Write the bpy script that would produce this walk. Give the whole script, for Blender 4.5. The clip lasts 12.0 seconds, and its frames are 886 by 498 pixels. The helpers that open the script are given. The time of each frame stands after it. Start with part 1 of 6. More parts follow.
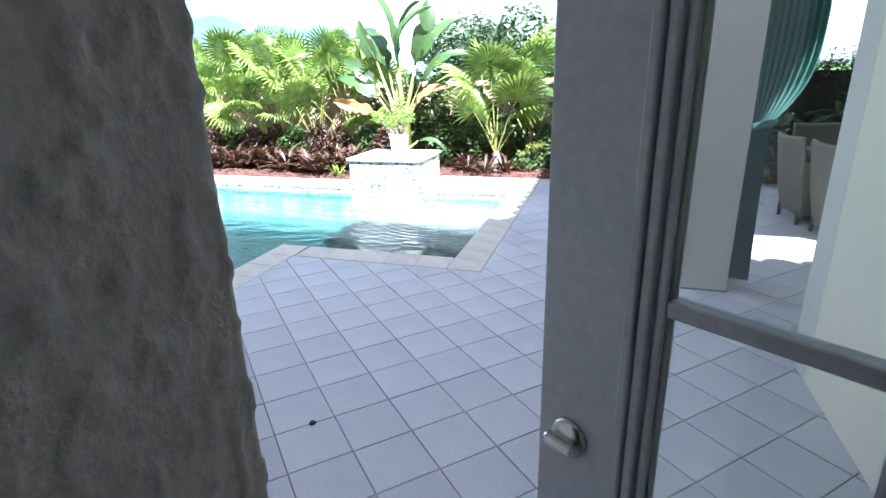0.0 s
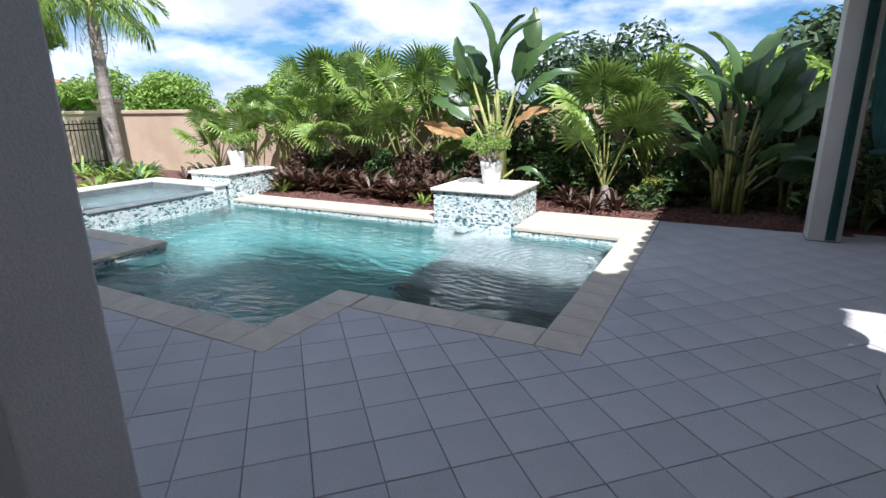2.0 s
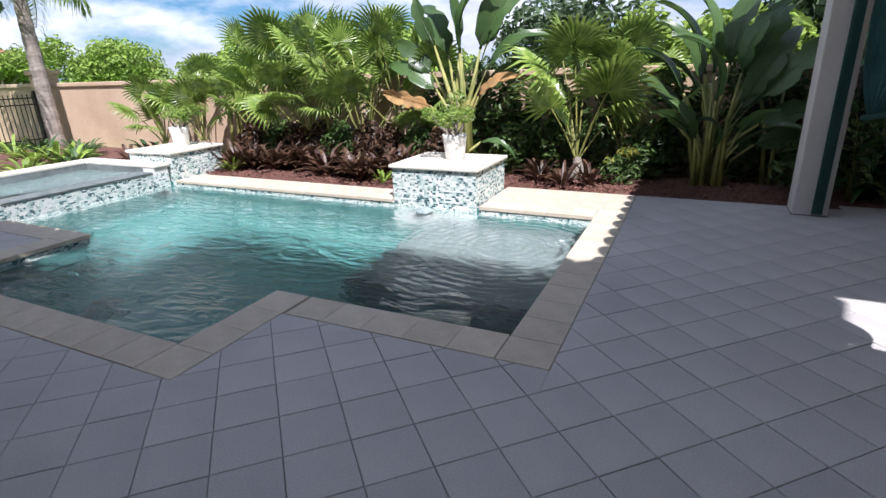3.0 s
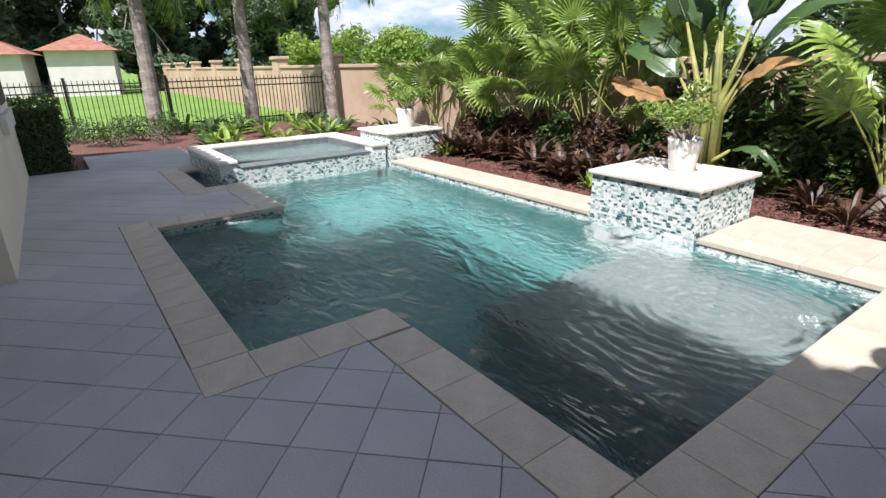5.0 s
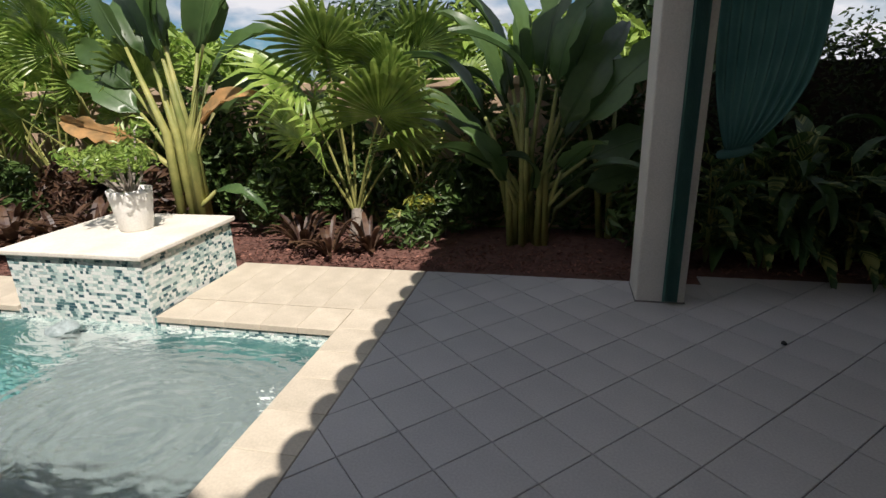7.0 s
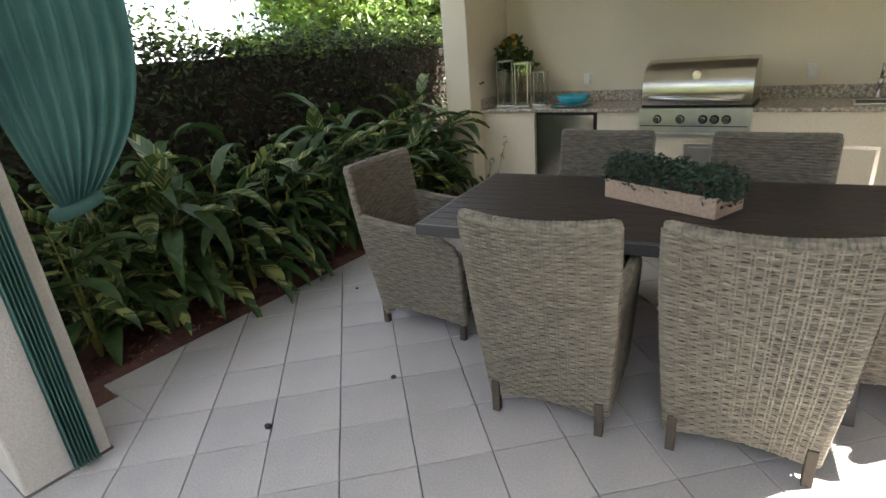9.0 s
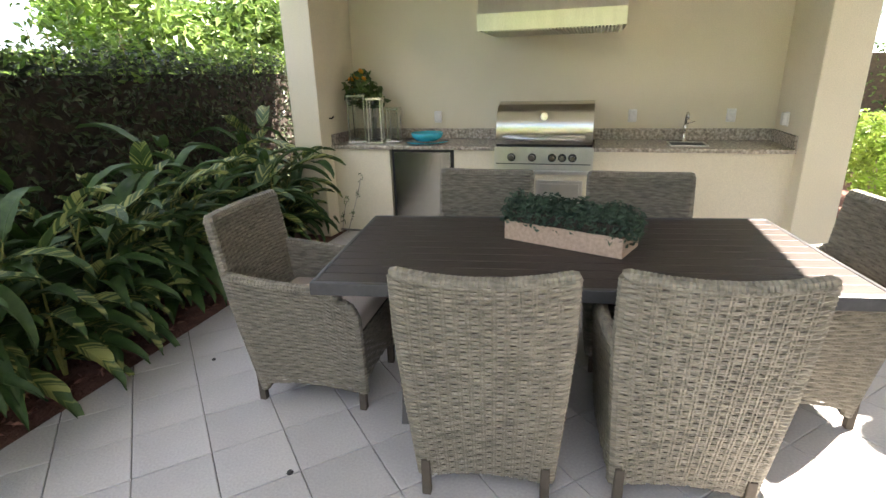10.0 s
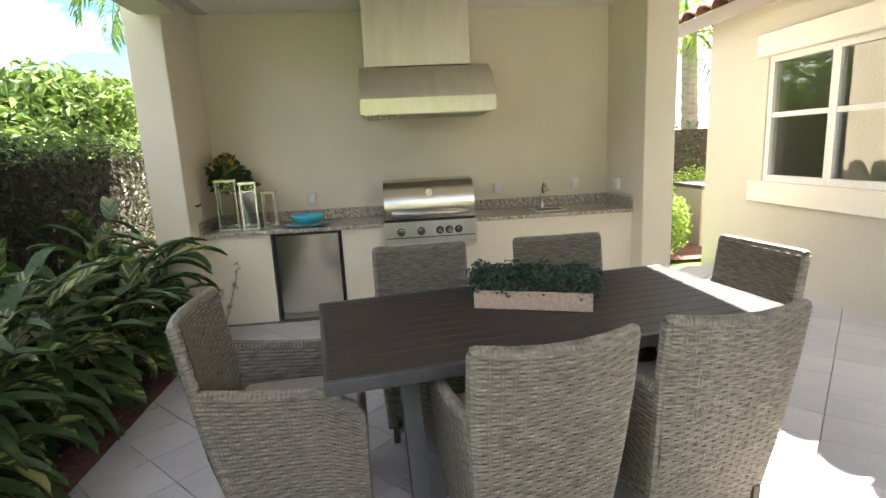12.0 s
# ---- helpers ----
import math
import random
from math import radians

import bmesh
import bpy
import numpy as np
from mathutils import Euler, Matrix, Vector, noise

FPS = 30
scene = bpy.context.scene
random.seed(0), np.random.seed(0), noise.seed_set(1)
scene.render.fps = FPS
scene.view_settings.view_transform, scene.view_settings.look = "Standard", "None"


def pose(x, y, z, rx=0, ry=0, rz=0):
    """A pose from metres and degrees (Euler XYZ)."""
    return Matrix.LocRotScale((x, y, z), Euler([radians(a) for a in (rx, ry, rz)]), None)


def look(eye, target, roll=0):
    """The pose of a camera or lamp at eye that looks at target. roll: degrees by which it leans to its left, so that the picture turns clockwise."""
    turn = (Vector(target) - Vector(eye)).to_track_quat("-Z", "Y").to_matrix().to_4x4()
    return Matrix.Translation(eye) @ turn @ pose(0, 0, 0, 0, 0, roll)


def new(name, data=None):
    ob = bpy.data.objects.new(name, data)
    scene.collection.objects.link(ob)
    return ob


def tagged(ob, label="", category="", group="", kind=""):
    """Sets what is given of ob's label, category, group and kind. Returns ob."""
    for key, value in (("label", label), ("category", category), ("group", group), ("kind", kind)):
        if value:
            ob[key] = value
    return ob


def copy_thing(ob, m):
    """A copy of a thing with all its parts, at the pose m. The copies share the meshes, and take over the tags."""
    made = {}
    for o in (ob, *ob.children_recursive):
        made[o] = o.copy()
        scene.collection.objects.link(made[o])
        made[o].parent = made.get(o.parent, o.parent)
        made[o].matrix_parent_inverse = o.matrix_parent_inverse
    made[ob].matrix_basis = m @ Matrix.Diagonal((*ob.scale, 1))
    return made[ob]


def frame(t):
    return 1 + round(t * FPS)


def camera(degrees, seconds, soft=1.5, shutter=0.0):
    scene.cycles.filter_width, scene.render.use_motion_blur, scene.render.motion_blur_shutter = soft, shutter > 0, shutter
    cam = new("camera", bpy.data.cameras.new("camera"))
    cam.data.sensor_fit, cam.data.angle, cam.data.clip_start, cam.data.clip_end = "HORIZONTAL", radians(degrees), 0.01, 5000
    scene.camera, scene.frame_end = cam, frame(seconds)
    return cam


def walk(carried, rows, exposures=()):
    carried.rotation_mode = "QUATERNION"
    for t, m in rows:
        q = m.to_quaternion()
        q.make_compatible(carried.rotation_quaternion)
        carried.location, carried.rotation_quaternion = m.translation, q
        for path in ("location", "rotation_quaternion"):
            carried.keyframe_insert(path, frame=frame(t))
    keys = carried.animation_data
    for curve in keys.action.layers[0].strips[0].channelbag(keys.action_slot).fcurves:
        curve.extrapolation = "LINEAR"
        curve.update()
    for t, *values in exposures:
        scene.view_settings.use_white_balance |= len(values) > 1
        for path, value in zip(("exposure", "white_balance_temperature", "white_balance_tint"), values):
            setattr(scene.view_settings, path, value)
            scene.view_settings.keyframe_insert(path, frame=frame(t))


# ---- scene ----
cam = camera(80.9, 12.0)
PATH = [
    (0, (0.370, 0.880, 1.715), (-0.207, 2.688, 1.078), -1.6),
    (0.5, (0.299, 1.171, 1.763), (-0.384, 2.943, 1.137), 0.7),
    (1, (0.213, 1.479, 1.701), (-0.529, 3.229, 1.079), 4.5),
    (1.5, (0.100, 1.756, 1.620), (-0.706, 3.526, 1.154), 0.4),
    (2, (0.043, 1.999, 1.643), (-0.874, 3.691, 1.101), -1.0),
    (2.5, (0.048, 2.323, 1.646), (-0.786, 4.040, 1.049), 0.3),
    (3, (-0.054, 2.639, 1.651), (-0.881, 4.336, 0.992), -1.9),
    (3.5, (-0.115, 3.016, 1.525), (-1.210, 4.564, 0.886), -1.1),
    (3.7, (-0.114, 3.151, 1.511), (-1.291, 4.632, 0.861), 0.1),
    (5.3, (-0.097, 4.141, 1.585), (-1.648, 5.212, 0.917), -2.0),
    (5.5, (-0.092, 4.265, 1.575), (-1.631, 5.365, 0.926), -2.9),
    (6, (-0.009, 4.623, 1.575), (-1.268, 6.044, 0.947), -3.2),
    (6.5, (0.326, 5.169, 1.583), (-0.653, 6.814, 1.007), -3.5),
    (7, (0.439, 5.611, 1.574), (0.009, 7.461, 0.951), -1.9),
    (7.5, (0.451, 5.976, 1.657), (0.671, 7.838, 0.959), -1.6),
    (7.7, (0.458, 6.104, 1.683), (0.922, 7.925, 1.001), -1.1),
    (9.3, (0.82, 7.042, 1.533), (2.427, 7.996, 0.82), -2.4),
    (9.5, (0.856, 7.135, 1.541), (2.529, 7.988, 0.853), 0.1),
    (10, (0.861, 7.361, 1.55), (2.681, 7.895, 0.916), -1.6),
    (10.5, (0.857, 7.606, 1.56), (2.722, 8.052, 0.992), -3.5),
    (11, (0.915, 7.82, 1.578), (2.838, 8.043, 1.076), -0.7),
    (11.5, (0.904, 8.049, 1.602), (2.864, 8.111, 1.211), -2.9),
    (12, (0.791, 8.168, 1.589), (2.745, 7.981, 1.204), -2.8),
]
walk(cam, [(t, look(eye, target, roll)) for t, eye, target, roll in PATH],
     exposures=[(0.0, 2.6, 5400, 14), (0.5, 2.0, 5400, 14), (1.0, 1.42, 5400, 14), (1.5, 1.1, 5450, 14), (2.5, 0.84, 5800, 17), (3.5, 0.84, 5900, 19), (5.5, 0.66, 6200, 17),
                (6.5, 0.45, 6500, 15), (7.0, 0.36, 6600, 14), (7.7, 0.68, 6750, 14), (9.3, 3.03, 6950, 13), (10.0, 3.2, 7000, 14), (12.0, 3.06, 6950, 15)])

# ---------------------------------------------------------------- light
SUN_FROM = Vector((0.41, -0.55, 1.0)).normalized()
sun_data = bpy.data.lights.new("sun", "SUN")
sun_data.energy, sun_data.angle, sun_data.color = 5.0, radians(0.55), (1.0, 0.95, 0.87)
sun = new("sun", sun_data)
sun.matrix_world = look(SUN_FROM * 30, (0, 0, 0))

world = bpy.data.worlds.new("world")
scene.world = world
world.use_nodes = True
wn, wl = world.node_tree.nodes, world.node_tree.links
wn.clear()
sky = wn.new("ShaderNodeTexSky")
sky.sky_type, sky.sun_disc = "NISHITA", False
sky.sun_elevation = math.asin(SUN_FROM.z)
sky.sun_rotation = math.atan2(SUN_FROM.x, SUN_FROM.y)
sky.air_density, sky.dust_density, sky.ozone_density = 1.0, 0.6, 1.5
bg = wn.new("ShaderNodeBackground")
bg.inputs["Strength"].default_value = 0.05
tc = wn.new("ShaderNodeTexCoord")
mp = wn.new("ShaderNodeMapping")
mp.inputs["Scale"].default_value = (1.0, 1.0, 2.6)
mp.inputs["Location"].default_value = (0.35, 0.1, 0.2)
cn = wn.new("ShaderNodeTexNoise")
cn.inputs["Scale"].default_value, cn.inputs["Detail"].default_value, cn.inputs["Roughness"].default_value = 3.4, 9.0, 0.55
cr = wn.new("ShaderNodeValToRGB")
cr.color_ramp.elements[0].position, cr.color_ramp.elements[1].position = 0.43, 0.56
cloud_mix = wn.new("ShaderNodeMixRGB")
wo = wn.new("ShaderNodeOutputWorld")
wl.new(tc.outputs["Generated"], mp.inputs["Vector"])
wl.new(mp.outputs["Vector"], cn.inputs["Vector"])
wl.new(cn.outputs["Fac"], cr.inputs["Fac"])
wl.new(cr.outputs["Color"], cloud_mix.inputs["Fac"])
tint = wn.new("ShaderNodeMixRGB")
tint.blend_type = "MULTIPLY"
tint.inputs["Fac"].default_value = 1.0
tint.inputs["Color2"].default_value = (0.58, 0.92, 1.17, 1)
wl.new(sky.outputs["Color"], tint.inputs["Color1"])
wl.new(tint.outputs["Color"], cloud_mix.inputs["Color1"])
shade_noise = wn.new("ShaderNodeTexNoise")
shade_noise.inputs["Scale"].default_value, shade_noise.inputs["Detail"].default_value = 5.5, 6.0
shade_ramp = wn.new("ShaderNodeValToRGB")
shade_ramp.color_ramp.elements[0].position, shade_ramp.color_ramp.elements[0].color = 0.38, (0.66, 0.70, 0.76, 1)
shade_ramp.color_ramp.elements[1].position, shade_ramp.color_ramp.elements[1].color = 0.55, (1, 1, 1, 1)
cloud_tone = wn.new("ShaderNodeMixRGB")
cloud_tone.blend_type = "MULTIPLY"
cloud_tone.inputs["Fac"].default_value = 1.0
cloud_tone.inputs["Color1"].default_value = (12.8, 13.1, 13.6, 1)
wl.new(mp.outputs["Vector"], shade_noise.inputs["Vector"])
wl.new(shade_noise.outputs["Fac"], shade_ramp.inputs["Fac"])
wl.new(shade_ramp.outputs["Color"], cloud_tone.inputs["Color2"])
wl.new(cloud_tone.outputs["Color"], cloud_mix.inputs["Color2"])
wl.new(cloud_mix.outputs["Color"], bg.inputs["Color"])
wl.new(bg.outputs["Background"], wo.inputs["Surface"])


# ---------------------------------------------------------------- materials
def material(name, c1, c2=None, scale=6.0, rough=0.6, bump=0.0, bump_scale=60.0, metal=0.0, spec=0.5, c3=None,
             island=0.0, per_object=0.0, stretch=(1, 1, 1), translucent=0.0, coat=0.0, rough_var=0.1, relief=0.01):
    """Two-scale procedural surface: broad stains between c1 and c2, fine grain, relief and optional variation."""
    m = bpy.data.materials.new(name)
    m.use_nodes = True
    n, l = m.node_tree.nodes, m.node_tree.links
    b = n["Principled BSDF"]
    co = n.new("ShaderNodeTexCoord")
    mapping = n.new("ShaderNodeMapping")
    mapping.inputs["Scale"].default_value = stretch
    l.new(co.outputs["Object"], mapping.inputs["Vector"])
    big = n.new("ShaderNodeTexNoise")
    big.inputs["Scale"].default_value, big.inputs["Detail"].default_value = scale, 5.0
    l.new(mapping.outputs["Vector"], big.inputs["Vector"])
    ramp = n.new("ShaderNodeValToRGB")
    ramp.color_ramp.elements[0].position, ramp.color_ramp.elements[1].position = 0.32, 0.68
    ramp.color_ramp.elements[0].color = (*c1, 1)
    ramp.color_ramp.elements[1].color = (*(c2 or c1), 1)
    if c3:
        e = ramp.color_ramp.elements.new(0.52)
        e.color = (*c3, 1)
    l.new(big.outputs["Fac"], ramp.inputs["Fac"])
    fine = n.new("ShaderNodeTexNoise")
    fine.inputs["Scale"].default_value, fine.inputs["Detail"].default_value = bump_scale, 4.0
    l.new(mapping.outputs["Vector"], fine.inputs["Vector"])
    val = n.new("ShaderNodeMapRange")
    val.inputs["To Min"].default_value, val.inputs["To Max"].default_value = 0.80, 1.20
    l.new(fine.outputs["Fac"], val.inputs["Value"])
    hsv = n.new("ShaderNodeHueSaturation")
    hsv.name = "Hue/Saturation/Value"
    l.new(ramp.outputs["Color"], hsv.inputs["Color"])
    value = val.outputs["Result"]
    if island or per_object:
        src = n.new("ShaderNodeNewGeometry").outputs["Random Per Island"] if island else n.new("ShaderNodeObjectInfo").outputs["Random"]
        amount = island or per_object
        vr = n.new("ShaderNodeMapRange")
        vr.inputs["To Min"].default_value, vr.inputs["To Max"].default_value = 1 - amount, 1 + amount
        l.new(src, vr.inputs["Value"])
        mul = n.new("ShaderNodeMath")
        mul.operation = "MULTIPLY"
        l.new(value, mul.inputs[0])
        l.new(vr.outputs["Result"], mul.inputs[1])
        value = mul.outputs["Value"]
    l.new(value, hsv.inputs["Value"])
    l.new(hsv.outputs["Color"], b.inputs["Base Color"])
    rr = n.new("ShaderNodeMapRange")
    rr.inputs["To Min"].default_value, rr.inputs["To Max"].default_value = max(0.02, rough - rough_var), min(1, rough + rough_var)
    l.new(big.outputs["Fac"], rr.inputs["Value"])
    l.new(rr.outputs["Result"], b.inputs["Roughness"])
    b.inputs["Metallic"].default_value = metal
    b.inputs["Specular IOR Level"].default_value = spec
    b.inputs["Coat Weight"].default_value = coat
    if bump:
        bn = n.new("ShaderNodeBump")
        bn.inputs["Strength"].default_value, bn.inputs["Distance"].default_value = min(1.0, bump), relief
        l.new(fine.outputs["Fac"], bn.inputs["Height"])
        l.new(bn.outputs["Normal"], b.inputs["Normal"])
    if translucent:
        tr = n.new("ShaderNodeBsdfTranslucent")
        tr.name = "Translucent BSDF"
        l.new(hsv.outputs["Color"], tr.inputs["Color"])
        ms = n.new("ShaderNodeMixShader")
        ms.inputs["Fac"].default_value = translucent
        out = n["Material Output"]
        l.new(b.outputs["BSDF"], ms.inputs[1])
        l.new(tr.outputs["BSDF"], ms.inputs[2])
        l.new(ms.outputs["Shader"], out.inputs["Surface"])
    return m


M_PAVER = material("paver", (0.38, 0.365, 0.36), (0.50, 0.48, 0.465), 0.9, 0.75, 0.25, 90, per_object=0.04)
M_PAVER_FAR = material("paver_far", (0.38, 0.365, 0.36), (0.50, 0.48, 0.465), 0.9, 0.75, 0.25, 90, island=0.04)
M_JOINT = material("joint_sand", (0.11, 0.105, 0.10), (0.24, 0.225, 0.21), 9, 0.95, 0.4, 140)
M_COPING = material("coping", (0.44, 0.385, 0.30), (0.55, 0.485, 0.385), 5.0, 0.7, 0.3, 70, per_object=0.06)
M_CAP = material("travertine_cap", (0.62, 0.58, 0.50), (0.72, 0.68, 0.60), 4.0, 0.6, 0.25, 50)
M_JAMB = material("knockdown_stucco", (0.70, 0.62, 0.57), (0.78, 0.70, 0.645), 3, 0.85, 0.5, 110, relief=0.004)
M_STUCCO = material("cream_stucco", (0.70, 0.635, 0.48), (0.77, 0.70, 0.55), 0.9, 0.85, 0.3, 120)
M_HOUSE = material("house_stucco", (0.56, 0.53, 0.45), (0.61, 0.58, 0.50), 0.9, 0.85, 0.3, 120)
M_COLUMN = material("pale_stucco", (0.55, 0.52, 0.48), (0.61, 0.58, 0.54), 1.6, 0.85, 0.35, 90)
M_TRIM = material("cream_trim", (0.78, 0.745, 0.65), (0.83, 0.795, 0.70), 1.5, 0.8, 0.25, 110)
M_TANWALL = material("tan_wall", (0.42, 0.30, 0.205), (0.52, 0.385, 0.275), 0.9, 0.9, 0.4, 30)
M_SOFFIT = material("soffit_paint", (0.30, 0.26, 0.22), (0.34, 0.30, 0.25), 2, 0.7)
M_CEIL = material("ceiling_paint", (0.80, 0.77, 0.70), (0.84, 0.81, 0.74), 1.5, 0.8, 0.2, 40)
M_ROOF = material("clay_tile", (0.24, 0.10, 0.07), (0.36, 0.17, 0.11), 3, 0.8, 0.3, 40, island=0.18)
M_MULCH = material("red_mulch", (0.085, 0.036, 0.028), (0.16, 0.075, 0.056), 14, 0.95, 1.0, 55)
M_LAWN = material("lawn", (0.10, 0.20, 0.025), (0.17, 0.29, 0.05), 0.6, 0.95, 1.0, 45)
# Mottle contrast is raised to stand in for caustic light on the bottom.
M_PLASTER = material("caustic_mottled_plaster", (0.026, 0.112, 0.114), (0.098, 0.25, 0.232), 7.0, 0.7, 0.3, 60)
M_SHELF = material("shelf_plaster", (0.088, 0.110, 0.112), (0.165, 0.185, 0.18), 9.0, 0.7, 0.3, 60)
M_GROUT = material("grout", (0.55, 0.56, 0.54), (0.62, 0.63, 0.61), 8, 0.9)
M_WHITE = material("white_paint", (0.74, 0.73, 0.70), (0.80, 0.79, 0.76), 3, 0.45, 0.08, 40)
M_DOOR = material("door_paint", (0.50, 0.50, 0.50), (0.55, 0.55, 0.55), 2, 0.4, 0.05, 60)
M_STEEL = material("brushed_steel", (0.70, 0.66, 0.59), (0.78, 0.74, 0.67), 2, 0.30, 0.0, 60, metal=1.0, stretch=(1, 6, 1), rough_var=0.05)
M_SHEET = material("polished_steel", (0.76, 0.71, 0.63), (0.83, 0.79, 0.70), 2, 0.24, 0.0, 60, metal=1.0, stretch=(1, 1, 8), rough_var=0.05)
M_DARKMETAL = material("black_metal", (0.02, 0.02, 0.02), (0.035, 0.035, 0.035), 8, 0.45, metal=0.3)
M_CHROME = material("satin_nickel", (0.60, 0.58, 0.54), (0.66, 0.64, 0.60), 8, 0.22, metal=1.0, rough_var=0.05)
M_GRANITE = material("granite", (0.20, 0.17, 0.14), (0.62, 0.56, 0.47), 42, 0.22, 0.0, 160, c3=(0.40, 0.35, 0.29), rough_var=0.05)
M_WICKER = material("wicker", (0.115, 0.102, 0.08), (0.255, 0.232, 0.182), 17, 0.55, 0.3, 160, stretch=(1.0, 1.0, 5.0))
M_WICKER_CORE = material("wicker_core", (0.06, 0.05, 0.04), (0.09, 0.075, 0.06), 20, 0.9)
M_TABLE = material("table_slat", (0.030, 0.022, 0.019), (0.044, 0.034, 0.029), 5, 0.5, 0.1, 60, spec=0.35, stretch=(40, 1.5, 1))
M_TABLE_FRAME = material("table_metal", (0.05, 0.052, 0.055), (0.075, 0.075, 0.08), 6, 0.42, metal=0.3)
M_CUSHION = material("cushion_fabric", (0.50, 0.42, 0.37), (0.57, 0.49, 0.44), 5, 0.95, 0.4, 220)
M_CURTAIN = material("teal_curtain", (0.075, 0.19, 0.165), (0.11, 0.25, 0.215), 4, 0.8, 0.2, 150, translucent=0.35)
M_TEAL = material("turquoise_ceramic", (0.02, 0.36, 0.46), (0.04, 0.44, 0.54), 6, 0.2, coat=0.5)
M_WOODBOX = material("bleached_wood", (0.47, 0.34, 0.25), (0.60, 0.45, 0.34), 7, 0.75, 0.3, 60, stretch=(1, 8, 8))
M_BOX_LEAF = material("boxwood_leaf", (0.034, 0.066, 0.042), (0.062, 0.105, 0.066), 12, 0.6, translucent=0.15, island=0.35)
M_POT = material("white_pot", (0.74, 0.72, 0.68), (0.80, 0.78, 0.74), 5, 0.4, 0.1, 60)
M_BARK = material("grey_bark", (0.20, 0.17, 0.14), (0.33, 0.29, 0.25), 6, 0.95, 0.9, 26, stretch=(1, 1, 3))
M_STEM = material("green_stem", (0.15, 0.18, 0.045), (0.34, 0.32, 0.10), 5, 0.6)
M_FAN = material("fan_leaf", (0.10, 0.19, 0.03), (0.33, 0.43, 0.10), 7, 0.32, 0.1, 40, translucent=0.35, per_object=0.25)
M_BANANA = material("broad_leaf", (0.05, 0.10, 0.035), (0.10, 0.17, 0.05), 2.0, 0.36, 0.15, 30, translucent=0.3, per_object=0.25)
M_DEADLEAF = material("withered_leaf", (0.30, 0.20, 0.09), (0.62, 0.34, 0.13), 7, 0.8, 0.2, 30, translucent=0.3)
M_GINGER = material("ginger_leaf", (0.03, 0.072, 0.018), (0.066, 0.12, 0.034), 9, 0.58, 0.1, 40, translucent=0.25, island=0.3, stretch=(1, 1, 1))
M_HEDGE = material("hedge_leaf", (0.04, 0.085, 0.02), (0.10, 0.16, 0.04), 7, 0.5, translucent=0.25, island=0.4)
# Darker hedge leaf with the shade of the pavilion side in its colour.
M_HEDGE_SHADED = material("shaded_hedge_leaf", (0.026, 0.04, 0.018), (0.062, 0.085, 0.034), 7, 0.5, translucent=0.15, island=0.45)
M_BRIGHT = material("bright_leaf", (0.16, 0.27, 0.04), (0.30, 0.40, 0.08), 7, 0.55, translucent=0.35, island=0.35)
M_RED = material("red_leaf", (0.045, 0.02, 0.016), (0.105, 0.058, 0.03), 9, 0.5, translucent=0.2, island=0.4)
M_YELLOW = material("croton_leaf", (0.07, 0.12, 0.02), (0.38, 0.34, 0.05), 20, 0.45, translucent=0.2, island=0.35)
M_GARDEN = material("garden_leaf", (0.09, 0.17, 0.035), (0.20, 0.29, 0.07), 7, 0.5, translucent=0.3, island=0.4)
M_PINE = material("pine_needles", (0.05, 0.09, 0.04), (0.10, 0.15, 0.07), 5, 0.7, translucent=0.2, island=0.35)
# Soil in pots and trough; also the painted shade inside hedges and boxwood.
M_SOIL_SHADE = material("soil_and_leaf_shade", (0.03, 0.022, 0.018), (0.06, 0.045, 0.035), 20, 0.95, 0.8, 60)
M_BLACK = material("black_rubber", (0.012, 0.012, 0.012), (0.02, 0.02, 0.02), 9, 0.6)
M_INTERIOR = material("interior_paint", (0.62, 0.60, 0.56), (0.66, 0.64, 0.60), 2, 0.8)
M_FLOWER = material("orange_petal", (0.80, 0.30, 0.02), (0.85, 0.45, 0.05), 9, 0.6, translucent=0.3)
M_CHIP = material("bark_chip", (0.11, 0.048, 0.036), (0.24, 0.115, 0.085), 9, 0.95, 0.5, 60, island=0.4)
M_FOAM = material("foam", (0.34, 0.42, 0.42), (0.55, 0.62, 0.62), 30, 0.5, 0.6, 60, translucent=0.4)


